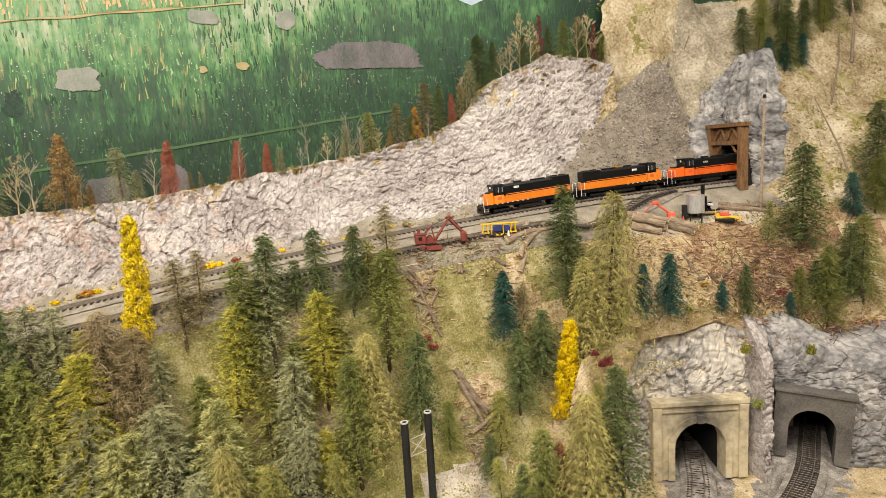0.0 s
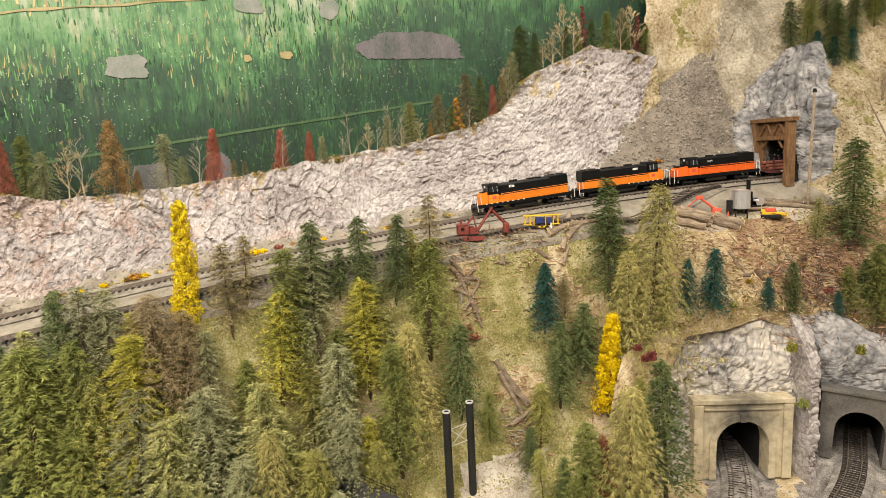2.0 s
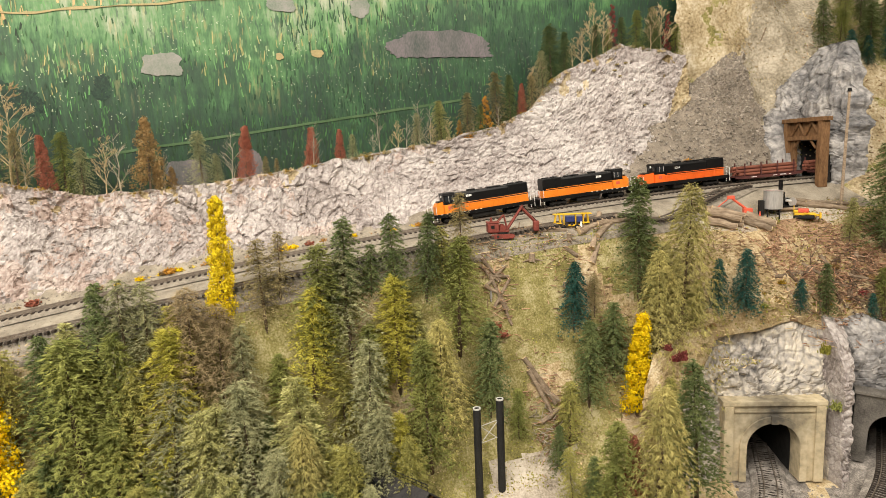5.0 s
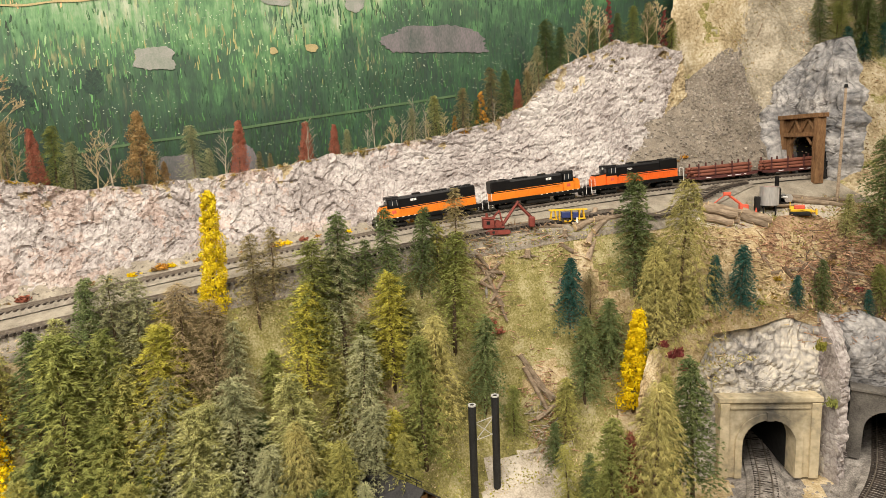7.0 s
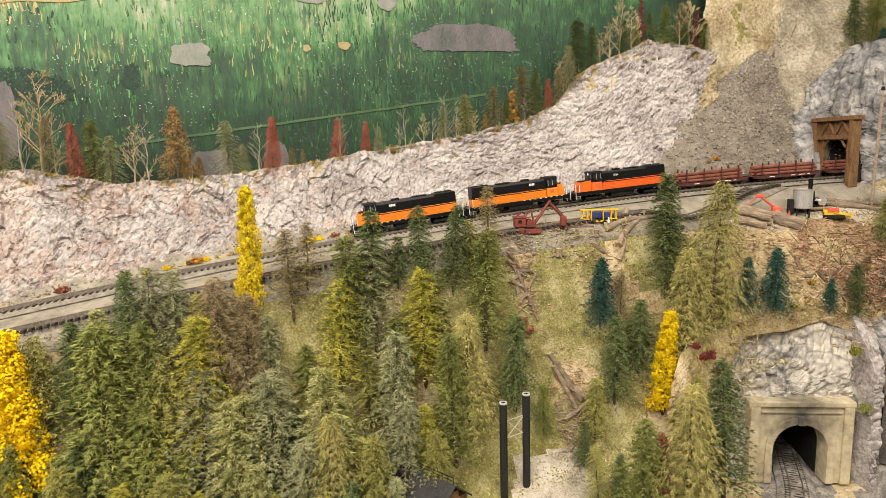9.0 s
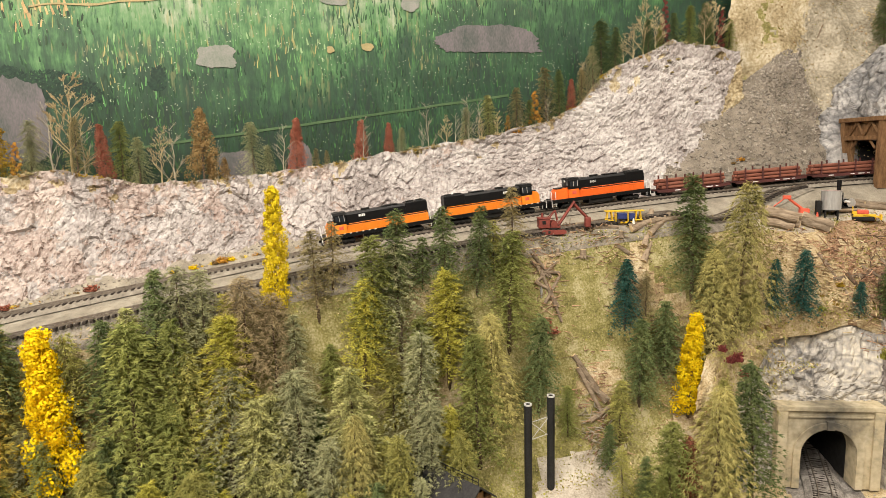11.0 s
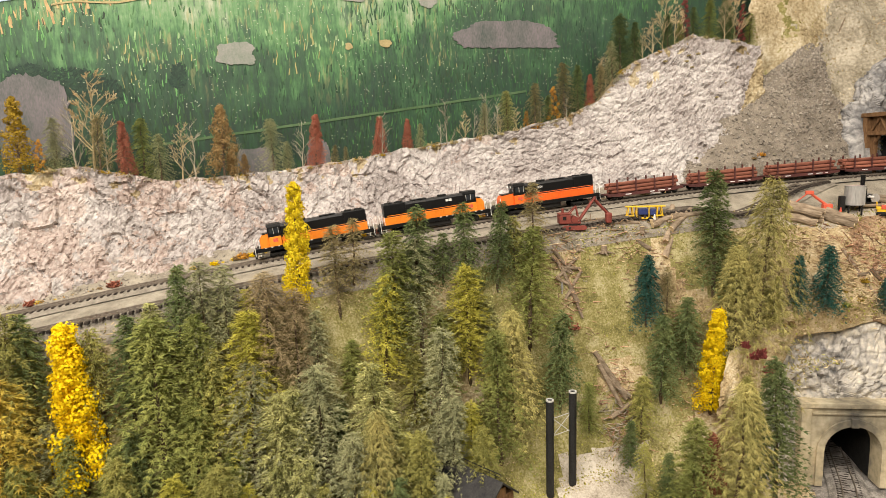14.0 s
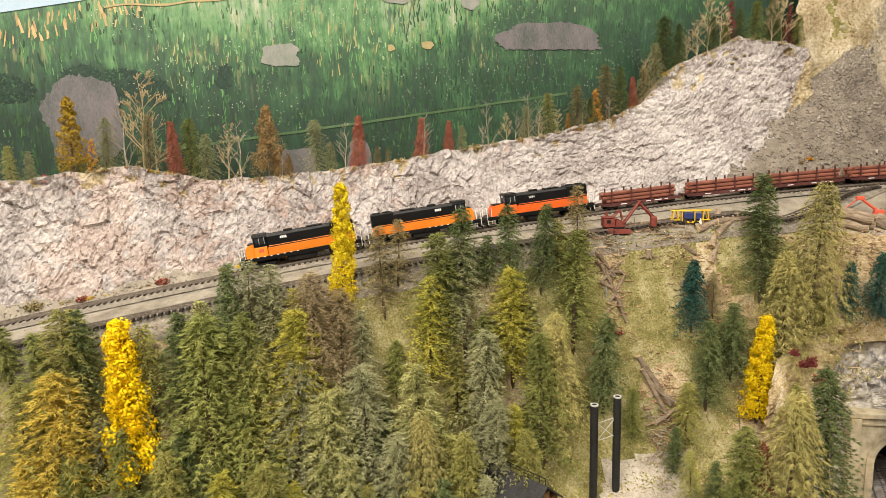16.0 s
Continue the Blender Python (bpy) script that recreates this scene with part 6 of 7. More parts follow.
for _x, _y, _r in ((-0.198, 1.031, 0.0045), (-0.156, 1.050, 0.006), (-0.093, 1.090, 0.005), (-0.10, 1.065, 0.004), (0.027, 1.138, 0.005), (0.06, 1.14, 0.004), (0.26, 1.20, 0.004),
                   (0.31, 1.21, 0.004), (0.43, 1.27, 0.005), (-0.05, 1.07, 0.004)):
    stump(_x, _y, _r, _r * 2.4)


def twigs(x, y, w, d, n, ln, label, material="twig", seed=1, tall=0.4):
    """A tangle of dry sticks over a patch of ground."""
    rnd = random.Random(seed)
    bm = bmesh.new()
    for _ in range(n):
        a, b = x + rnd.gauss(0, w / 2.4), y + rnd.gauss(0, d / 2.4)
        z = ground_z(a, b) + rnd.random() ** 2 * 0.010
        q = Vector((rnd.uniform(-1, 1), rnd.uniform(-1, 1), rnd.uniform(-tall, tall))).normalized() * ln * rnd.uniform(0.3, 1.0)
        c = Vector((a, b, z))
        if (c - q).z < ground_z(c.x - q.x, c.y - q.y) - 0.004:
            q.z = 0
        tube(bm, c - q / 2, c + q / 2, 0.0011 * rnd.uniform(0.4, 1.2), 0.0004, 4, False)
    tagged(part("slash_pile", bm, M[material] if material in M else LEAF[material]), label, "slash", kind="stuff")


twigs(-0.216, 1.008, 0.045, 0.02, 60, 0.04, "tangle of dry brown sticks on the clearing", seed=1)
twigs(-0.12, 1.068, 0.13, 0.025, 200, 0.025, "scattered dry sticks among stumps", seed=2)
twigs(-0.03, 1.09, 0.07, 0.03, 190, 0.025, "tangled pale roots and sticks", seed=3)
twigs(0.33, 1.205, 0.12, 0.045, 300, 0.026, "red-brown logging slash on the slope", "slash", seed=4)
twigs(0.41, 1.25, 0.09, 0.05, 300, 0.028, "red-brown logging slash on the slope", "slash", seed=5)
twigs(0.20, 1.19, 0.09, 0.03, 150, 0.025, "dry sticks below the deck edge", seed=6)
twigs(0.46, 1.265, 0.08, 0.05, 340, 0.026, "red-brown logging slash on the slope", "slash", seed=7)
twigs(0.36, 1.215, 0.16, 0.05, 350, 0.030, "red-brown logging slash on the slope", "slash", seed=21, tall=0.8)
twigs(0.44, 1.235, 0.14, 0.06, 700, 0.030, "brown roots and logging slash on the slope", "bark", seed=22, tall=0.8)
twigs(0.52, 1.28, 0.12, 0.06, 500, 0.028, "red-brown logging slash on the slope", "slash", seed=23, tall=0.8)
twigs(0.27, 1.185, 0.10, 0.04, 260, 0.024, "dry pale sticks below the deck", "tan", seed=24, tall=0.7)
twigs(0.10, 1.10, 0.10, 0.05, 220, 0.022, "dry pale sticks below the deck", "tan", seed=25)
lay("fallen_log", [(0.33, 1.215, 40, 0.002), (0.375, 1.222, -35, 0.003), (0.415, 1.24, 60, 0.003), (0.455, 1.25, -10, 0.002), (0.49, 1.262, 30, 0.003), (0.35, 1.20, 80, 0.004), (0.425, 1.225, 10, 0.004), (0.47, 1.24, 55, 0.004), (0.31, 1.195, -15, 0.002)], 0.0032, 0.042, M["bark"], "dark brown log among the slash", "fallen logs")
twigs(-0.125, 0.975, 0.04, 0.04, 140, 0.03, "grey dead sticks on the slope", "straw", seed=8)
twigs(-0.222, 1.028, 0.035, 0.012, 140, 0.014, "grey twigs beside the steam shovel", "straw", seed=9)
twigs(0.02, 1.05, 0.10, 0.06, 160, 0.02, "scattered dry sticks on the slope", seed=10)
twigs(-0.214, 1.008, 0.04, 0.022, 60, 0.036, "dense heap of red-brown sticks on the clearing", "slash", seed=11)
twigs(-0.122, 0.985, 0.05, 0.05, 260, 0.028, "heap of dead brown sticks round the fallen logs", "slash", seed=12)
lay("fallen_log", [(-0.222, 1.012, 8, 0.004), (-0.212, 1.008, 2, 0.005), (-0.226, 1.008, 14, 0.006), (-0.206, 1.006, -4, 0.009), (-0.214, 1.012, 38, 0.009), (-0.204, 1.010, 44, 0.008), (-0.218, 1.004, 20, 0.008), (-0.210, 1.014, 26, 0.006)], 0.0030, 0.036, M["log"], "thin brown log in the heap of slash", "fallen logs")


def steam_shovel(x, y, head):
    m = pose(x, y, ground_z(x, y), 0, 0, head)
    o = base("steam_shovel", m, "rusty red crawler steam shovel with raised boom", "steam shovel")
    for s in (-1, 1):
        bm = bmesh.new()
        pts = [(-0.021, 0.003), (-0.018, 0.0005), (0.018, 0.0005), (0.021, 0.003), (0.021, 0.0055), (0.018, 0.008), (-0.018, 0.008), (-0.021, 0.0055)]
        a = [bm.verts.new((px_, s * 0.008, pz)) for px_, pz in pts]
        b = [bm.verts.new((px_, s * 0.015, pz)) for px_, pz in pts]
        bm.faces.new(a)
        bm.faces.new(b[::-1])
        for k in range(8):
            bm.faces.new((a[k], a[(k + 1) % 8], b[(k + 1) % 8], b[k]))
        bmesh.ops.recalc_face_normals(bm, faces=bm.faces)
        part("crawler", bm, M["red_machine"], o)
    part("turntable", tube(bmesh.new(), (0, 0, 0.008), (0, 0, 0.011), 0.012, None, 16), M["steel_dark"], o)
    part("cab_body", box(bmesh.new(), -0.026, -0.006, -0.011, 0.011, 0.011, 0.027, 0.0015), M["red_machine"], o)
    part("cab_roof", box(bmesh.new(), -0.027, -0.004, -0.012, 0.012, 0.0272, 0.0292, 0.0008), M["red_machine"], o)
    part("window", box(bmesh.new(), -0.020, -0.014, -0.0114, -0.0108, 0.018, 0.024), M["steel_dark"], o)
    part("engine_bed", box(bmesh.new(), -0.006, 0.012, -0.009, 0.009, 0.011, 0.014, 0.0006), M["red_machine"], o)
    part("winch_drum", tube(bmesh.new(), (0.001, -0.008, 0.018), (0.001, 0.008, 0.018), 0.0042, None, 14), M["red_machine"], o)
    for s in (-1, 1):
        part("winch_gear", tube(bmesh.new(), (0.001, s * 0.0085, 0.018), (0.001, s * 0.0097, 0.018), 0.0062, None, 16), M["red_machine"], o)
        part("gantry_leg", tube(bmesh.new(), (-0.008, s * 0.008, 0.028), (0.004, s * 0.002, 0.041), 0.0010, None, 5), M["red_machine"], o)
        part("gantry_leg", tube(bmesh.new(), (0.010, s * 0.008, 0.014), (0.004, s * 0.002, 0.041), 0.0010, None, 5), M["red_machine"], o)
    part("boiler_stack", tube(bmesh.new(), (-0.018, 0.003, 0.029), (-0.018, 0.003, 0.037), 0.0024, 0.0020, 10), M["red_machine"], o)
    for s in (-1, 1):
        part("boom_side", tube(bmesh.new(), (0.010, s * 0.005, 0.016), (0.038, s * 0.003, 0.056), 0.0019, 0.0016, 4), M["red_machine"], o)
    for k in range(4):
        f = (k + 0.5) / 4
        part("boom_brace", tube(bmesh.new(), (0.010 + 0.028 * f, -0.0036, 0.016 + 0.040 * f), (0.012 + 0.028 * f, 0.0036, 0.019 + 0.040 * f), 0.0007, None, 4), M["red_machine"], o)
    part("dipper_stick", tube(bmesh.new(), (0.034, 0, 0.054), (0.060, 0, 0.026), 0.0026, None, 4), M["red_machine"], o)
    part("bucket", box(bmesh.new(), 0.056, 0.066, -0.006, 0.006, 0.010, 0.028, 0.002), M["red_machine"], o)
    part("hoist_cable", tube(bmesh.new(), (0.004, 0, 0.041), (0.038, 0, 0.056), 0.0004, None, 4), M["steel_dark"], o)
    part("hoist_cable", tube(bmesh.new(), (0.038, 0, 0.056), (0.062, 0, 0.028), 0.0004, None, 4), M["steel_dark"], o)


steam_shovel(-0.208, 1.054, 16)


def yellow_machine(x, y, head):
    m = pose(x, y, ground_z(x, y), 0, 0, head)
    o = base("yellow_machine", m, "small yellow and blue wheeled machine with a long flat top", "machine")
    part("top_deck", box(bmesh.new(), -0.034, 0.034, -0.006, 0.006, 0.0265, 0.0285, 0.0006), M["yellow_machine"], o)
    part("lower_deck", box(bmesh.new(), -0.014, 0.018, -0.005, 0.005, 0.0055, 0.0085, 0.0006), M["yellow_machine"], o)
    part("body", box(bmesh.new(), -0.012, 0.004, -0.0055, 0.0055, 0.013, 0.024, 0.0012), M["blue_machine"], o)
    part("engine_box", box(bmesh.new(), 0.008, 0.018, -0.0055, 0.0055, 0.012, 0.023, 0.0012), M["blue_machine"], o)
    for xx in (-0.026, 0.024):
        part("end_deck", box(bmesh.new(), xx - 0.007, xx + 0.007, -0.006, 0.006, 0.0105, 0.0122, 0.0004), M["yellow_machine"], o)
        for dx in (-0.005, 0.005):
            for s in (-1, 1):
                part("end_strut", tube(bmesh.new(), (xx + dx, s * 0.005, 0.0120), (xx + dx * 0.6, s * 0.005, 0.0268), 0.0010, None, 5), M["yellow_machine"], o)
    for xx in (-0.015, 0.006, 0.020):
        for s in (-1, 1):
            part("strut", tube(bmesh.new(), (xx, s * 0.0045, 0.0085), (xx, s * 0.0045, 0.0266), 0.0009, None, 6), M["yellow_machine"], o)
    for xx in (-0.016, 0.008):
        for s in (-1, 1):
            part("wheel", tube(bmesh.new(), (xx, s * 0.0062, 0.0045), (xx, s * 0.0092, 0.0045), 0.0046, None, 16), M["steel_dark"], o)


yellow_machine(-0.088, 1.108, 12)


def figure(x, y, coat, label):
    """A plain painted miniature figure, one mesh."""
    bm = bmesh.new()
    tube(bm, (0, 0, 0), (0, 0, 0.009), 0.0016, 0.0019, 8)
    tube(bm, (0, 0, 0.009), (0, 0, 0.0155), 0.0024, 0.0018, 8)
    tube(bm, (0, 0, 0.0158), (0, 0, 0.0190), 0.0014, 0.0011, 8)
    o = part("miniature_figure", bm, coat)
    o.location = (x, y, ground_z(x, y))
    tagged(o, label, "figurine", "miniature figures")


figure(-0.072, 1.104, M["white"], "tiny pale painted plastic figurine by the machine")
figure(0.262, 1.268, M["red_bright"], "tiny red painted plastic figurine on the logging deck")
figure(-0.222, 1.0, M["tank"], "tiny grey-blue painted figurine by the slash")


def tank(x, y):
    o = base("water_tank", pose(x, y, ground_z(x, y)), "weathered grey steel tank on short legs with rusty rim", "tank")
    part("shell", tube(bmesh.new(), (0, 0, 0.015), (0, 0, 0.050), 0.0172, None, 32, False), M["tank"], o)
    part("floor_plate", tube(bmesh.new(), (0, 0, 0.0145), (0, 0, 0.016), 0.0168, None, 32), M["steel_dark"], o)
    part("rusty_water", tube(bmesh.new(), (0, 0, 0.0455), (0, 0, 0.0465), 0.0166, None, 32), M["red_bright"], o, "rusty orange surface inside the open top")
    rim = bmesh.new()
    for k in range(32):
        a, b = k * math.tau / 32, (k + 1) * math.tau / 32
        tube(rim, (math.cos(a) * 0.0172, math.sin(a) * 0.0172, 0.050), (math.cos(b) * 0.0172, math.sin(b) * 0.0172, 0.050), 0.0007, None, 5)
    part("rim", rim, M["tank"], o)
    for k in range(6):
        a = k * math.tau / 6 + 0.3
        part("seam", box(bmesh.new(), math.cos(a) * 0.0173 - 0.0004, math.cos(a) * 0.0173 + 0.0004, math.sin(a) * 0.0173 - 0.0004, math.sin(a) * 0.0173 + 0.0004, 0.016, 0.049), M["tank"], o)
    part("control_box", box(bmesh.new(), -0.026, -0.0175, -0.010, 0.004, 0.004, 0.032, 0.001), M["steel_dark"], o, "dark steel box on the tank's side")
    for a in (0.6, 2.2, 3.8, 5.4):
        part("leg", box(bmesh.new(), math.cos(a) * 0.0145 - 0.0012, math.cos(a) * 0.0145 + 0.0012, math.sin(a) * 0.0145 - 0.0012, math.sin(a) * 0.0145 + 0.0012, -0.004, 0.0148), M["steel_dark"], o)


tank(0.290, 1.290)


def donkey_engine(x, y, head):
    o = base("donkey_engine", pose(x, y, ground_z(x, y), 0, 0, head), "black upright-boiler logging donkey engine on a sled", "donkey engine")
    for s in (-1, 1):
        part("skid", tube(bmesh.new(), (-0.028, s * 0.008, 0.003), (0.028, s * 0.008, 0.003), 0.0034, None, 8), M["log"], o)
    part("bed", box(bmesh.new(), -0.022, 0.022, -0.010, 0.010, 0.006, 0.009, 0.0006), M["steel_dark"], o)
    part("boiler", tube(bmesh.new(), (-0.010, 0, 0.009), (-0.010, 0, 0.036), 0.0085, 0.0080, 20), M["black"], o)
    part("chimney", tube(bmesh.new(), (-0.010, 0, 0.036), (-0.010, 0, 0.060), 0.0036, 0.0042, 14), M["black"], o)
    part("drum", tube(bmesh.new(), (0.010, -0.008, 0.016), (0.010, 0.008, 0.016), 0.0065, None, 18), M["steel_dark"], o)
    for s in (-1, 1):
        part("flange", tube(bmesh.new(), (0.010, s * 0.0085, 0.016), (0.010, s * 0.0095, 0.016), 0.0088, None, 18), M["tank"], o)
    part("cylinder", tube(bmesh.new(), (-0.004, -0.009, 0.020), (0.006, -0.009, 0.018), 0.0026, None, 10), M["white"], o)


donkey_engine(0.318, 1.316, 20)


def loader(x, y, head):
    o = base("crawler_loader", pose(x, y, ground_z(x, y), 0, 0, head), "yellow crawler log loader with orange hood", "loader")
    for s in (-1, 1):
        part("track_frame", box(bmesh.new(), -0.018, 0.018, min(s * 0.007, s * 0.013), max(s * 0.007, s * 0.013), 0.0, 0.008, 0.0025), M["steel_dark"], o)
    part("chassis", box(bmesh.new(), -0.016, 0.020, -0.0068, 0.0068, 0.004, 0.012, 0.001), M["yellow_machine"], o)
    part("hood", box(bmesh.new(), -0.010, 0.008, -0.0068, 0.0068, 0.0122, 0.020, 0.0015), M["red_bright"], o)
    part("seat_frame", box(bmesh.new(), -0.018, -0.010, -0.006, 0.006, 0.012, 0.017, 0.001), M["yellow_machine"], o)
    for s in (-1, 1):
        part("lift_arm", tube(bmesh.new(), (0.0, s * 0.0085, 0.012), (0.027, s * 0.0085, 0.007), 0.0012, None, 5), M["yellow_machine"], o)
        part("roll_post", tube(bmesh.new(), (-0.017, s * 0.0058, 0.016), (-0.017, s * 0.0058, 0.026), 0.0007, None, 5), M["yellow_machine"], o)
    part("fork_rack", box(bmesh.new(), 0.026, 0.029, -0.013, 0.013, 0.002, 0.012, 0.0006), M["yellow_machine"], o)


loader(0.348, 1.300, -15)


def log_boom(x, y, head):
    o = base("boom_crane", pose(x, y, ground_z(x, y), 0, 0, head), "orange-red folded log boom arm on a low base", "crane")
    part("foot_block", box(bmesh.new(), 0.020, 0.036, -0.006, 0.006, 0.0, 0.012, 0.001), M["red_bright"], o)
    part("upper_arm", tube(bmesh.new(), (0.026, 0, 0.010), (-0.004, 0, 0.034), 0.0028, 0.0022, 5), M["red_bright"], o)
    part("fore_arm", tube(bmesh.new(), (-0.004, 0, 0.034), (-0.040, 0, 0.004), 0.0013, 0.0010, 5), M["red_bright"], o)
    part("grapple", box(bmesh.new(), -0.010, 0.004, -0.003, 0.003, 0.030, 0.037, 0.001), M["red_bright"], o)


log_boom(0.213, 1.272, 4)


# ---- mill with twin stacks at the foot of the slope ----
def mill():
    g = 0.905
    o = base("smoke_stack", Matrix.Translation((-0.227, 0.860, g - 0.038)), "slender black steel smoke stack with pale pipe end", "smoke stack", "mill stacks")
    part("shaft", tube(bmesh.new(), (0, 0, -0.10), (0, 0, 0.186), 0.0060, None, 24), M["stack"], o, smooth=False)
    lip = bmesh.new()
    n = 24
    ring = [[lip.verts.new((math.cos(k / n * math.tau) * r, math.sin(k / n * math.tau) * r, z)) for k in range(n)] for r, z in ((0.0061, 0.1850), (0.0061, 0.1872), (0.0040, 0.1872), (0.0040, 0.1862))]
    for a, b in zip(ring, ring[1:]):
        for k in range(n):
            lip.faces.new((a[k], a[(k + 1) % n], b[(k + 1) % n], b[k]))
    part("lip", lip, M["stack_lip"], o, "pale grey pipe rim")
    # black disc just under the rim, painted as the pipe's dark inside
    part("throat", tube(bmesh.new(), (0, 0, 0.1855), (0, 0, 0.1864), 0.0041, None, 20), M["hollow_dark"], o)
    copy_thing(o, Matrix.Translation((-0.195, 0.884, g - 0.031)))
    br = base("stack_brace", Matrix.Translation((-0.227, 0.860, g)), "thin wire cross braces between the smoke stacks", "brace")
    for za, zb in ((0.118, 0.122), (0.090, 0.094), (0.090, 0.120), (0.118, 0.092)):
        part("rod", tube(bmesh.new(), (0.004, 0.003, za), (0.028, 0.021, zb), 0.0006, None, 5), M["stack_lip"], br)
    h = base("mill_building", Matrix.Translation((-0.335, 0.795, 0.903)) @ pose(0, 0, 0, 0, 0, -28), "dark tar-roofed mill building with a rooftop railing", "building")
    part("wall", box(bmesh.new(), -0.055, 0.055, -0.03, 0.03, -0.05, 0.035, 0.001), M["timber"], h)
    for s in (-1, 1):
        bm = bmesh.new()
        vs = [(-0.060, s * 0.036, 0.028), (0.060, s * 0.036, 0.028), (0.060, 0, 0.058), (-0.060, 0, 0.058)]
        a = [bm.verts.new(v) for v in vs]
        b = [bm.verts.new((v[0], v[1], v[2] + 0.003)) for v in vs]
        bm.faces.new(a[::-1])
        bm.faces.new(b)
        for k in range(4):
            bm.faces.new((a[k], a[(k + 1) % 4], b[(k + 1) % 4], b[k]))
        bmesh.ops.recalc_face_normals(bm, faces=bm.faces)
        part("roof_slope", bm, M["roof_dark"], h)
    for s in (-1, 1):
        part("gable", box(bmesh.new(), min(s * 0.0535, s * 0.0545), max(s * 0.0535, s * 0.0545), -0.012, 0.012, 0.034, 0.048), M["timber"], h)
    part("skylight", box(bmesh.new(), -0.035, -0.018, -0.022, -0.008, 0.044, 0.060, 0.001), M["roof_dark"], h)
    part("skylight_pane", box(bmesh.new(), -0.033, -0.020, -0.0228, -0.0220, 0.047, 0.058), M["glass"], h)
    part("ridge_rail", tube(bmesh.new(), (-0.030, 0, 0.071), (0.056, 0, 0.071), 0.0007, None, 5), M["stack"], h)
    part("ridge_rail", tube(bmesh.new(), (-0.030, 0, 0.066), (0.056, 0, 0.066), 0.0005, None, 5), M["stack"], h)
    for k in range(9):
        part("rail_post", tube(bmesh.new(), (-0.030 + 0.01075 * k, 0, 0.060), (-0.030 + 0.01075 * k, 0, 0.0712), 0.0006, None, 5), M["stack"], h)


mill()


# ---- fallen and dead trunks on the hill ----
def snag(u0, k0, u1, k1, r, proud, label):
    a, b = hill_point(u0, k0), hill_point(u1, k1)
    dx, dy = track_dir(u0)
    out = Vector((dy, -dx, 0.2))
    a, b = a + out * 0.001, b + out * proud
    o = base("dead_trunk", Matrix.Translation(a), label, "tree trunk", "dead trunks")
    mid = (b - a) * 0.5 + Vector((0.006, -0.004, 0.004))
    bm = bmesh.new()
    tube(bm, (0, 0, 0), mid, r, r * 0.75, 8)
    tube(bm, mid, b - a, r * 0.75, r * 0.3, 8)
    part("bole", bm, M["log"], o)
    for f in (0.35, 0.55, 0.7, 0.85):
        c = (b - a) * f
        part("snapped_limb", tube(bmesh.new(), c, c + Vector((0.012 * (1 if f < 0.6 else -1), -0.008, 0.008)), r * 0.3, r * 0.08, 5), M["log"], o)


snag(0.592, 0.02, 0.625, 0.50, 0.0030, 0.012, "bare dead trunk standing on the tan hillside")
snag(0.675, 0.47, 0.80, 0.78, 0.0024, 0.020, "grey leaning dead trunk on the tan hillside")
snag(0.78, 0.62, 0.86, 0.92, 0.0036, 0.03, "thick bare trunk on the hill crest")
snag(0.40, 0.60, 0.44, 0.80, 0.0015, 0.004, "thin bare stick on the hillside")


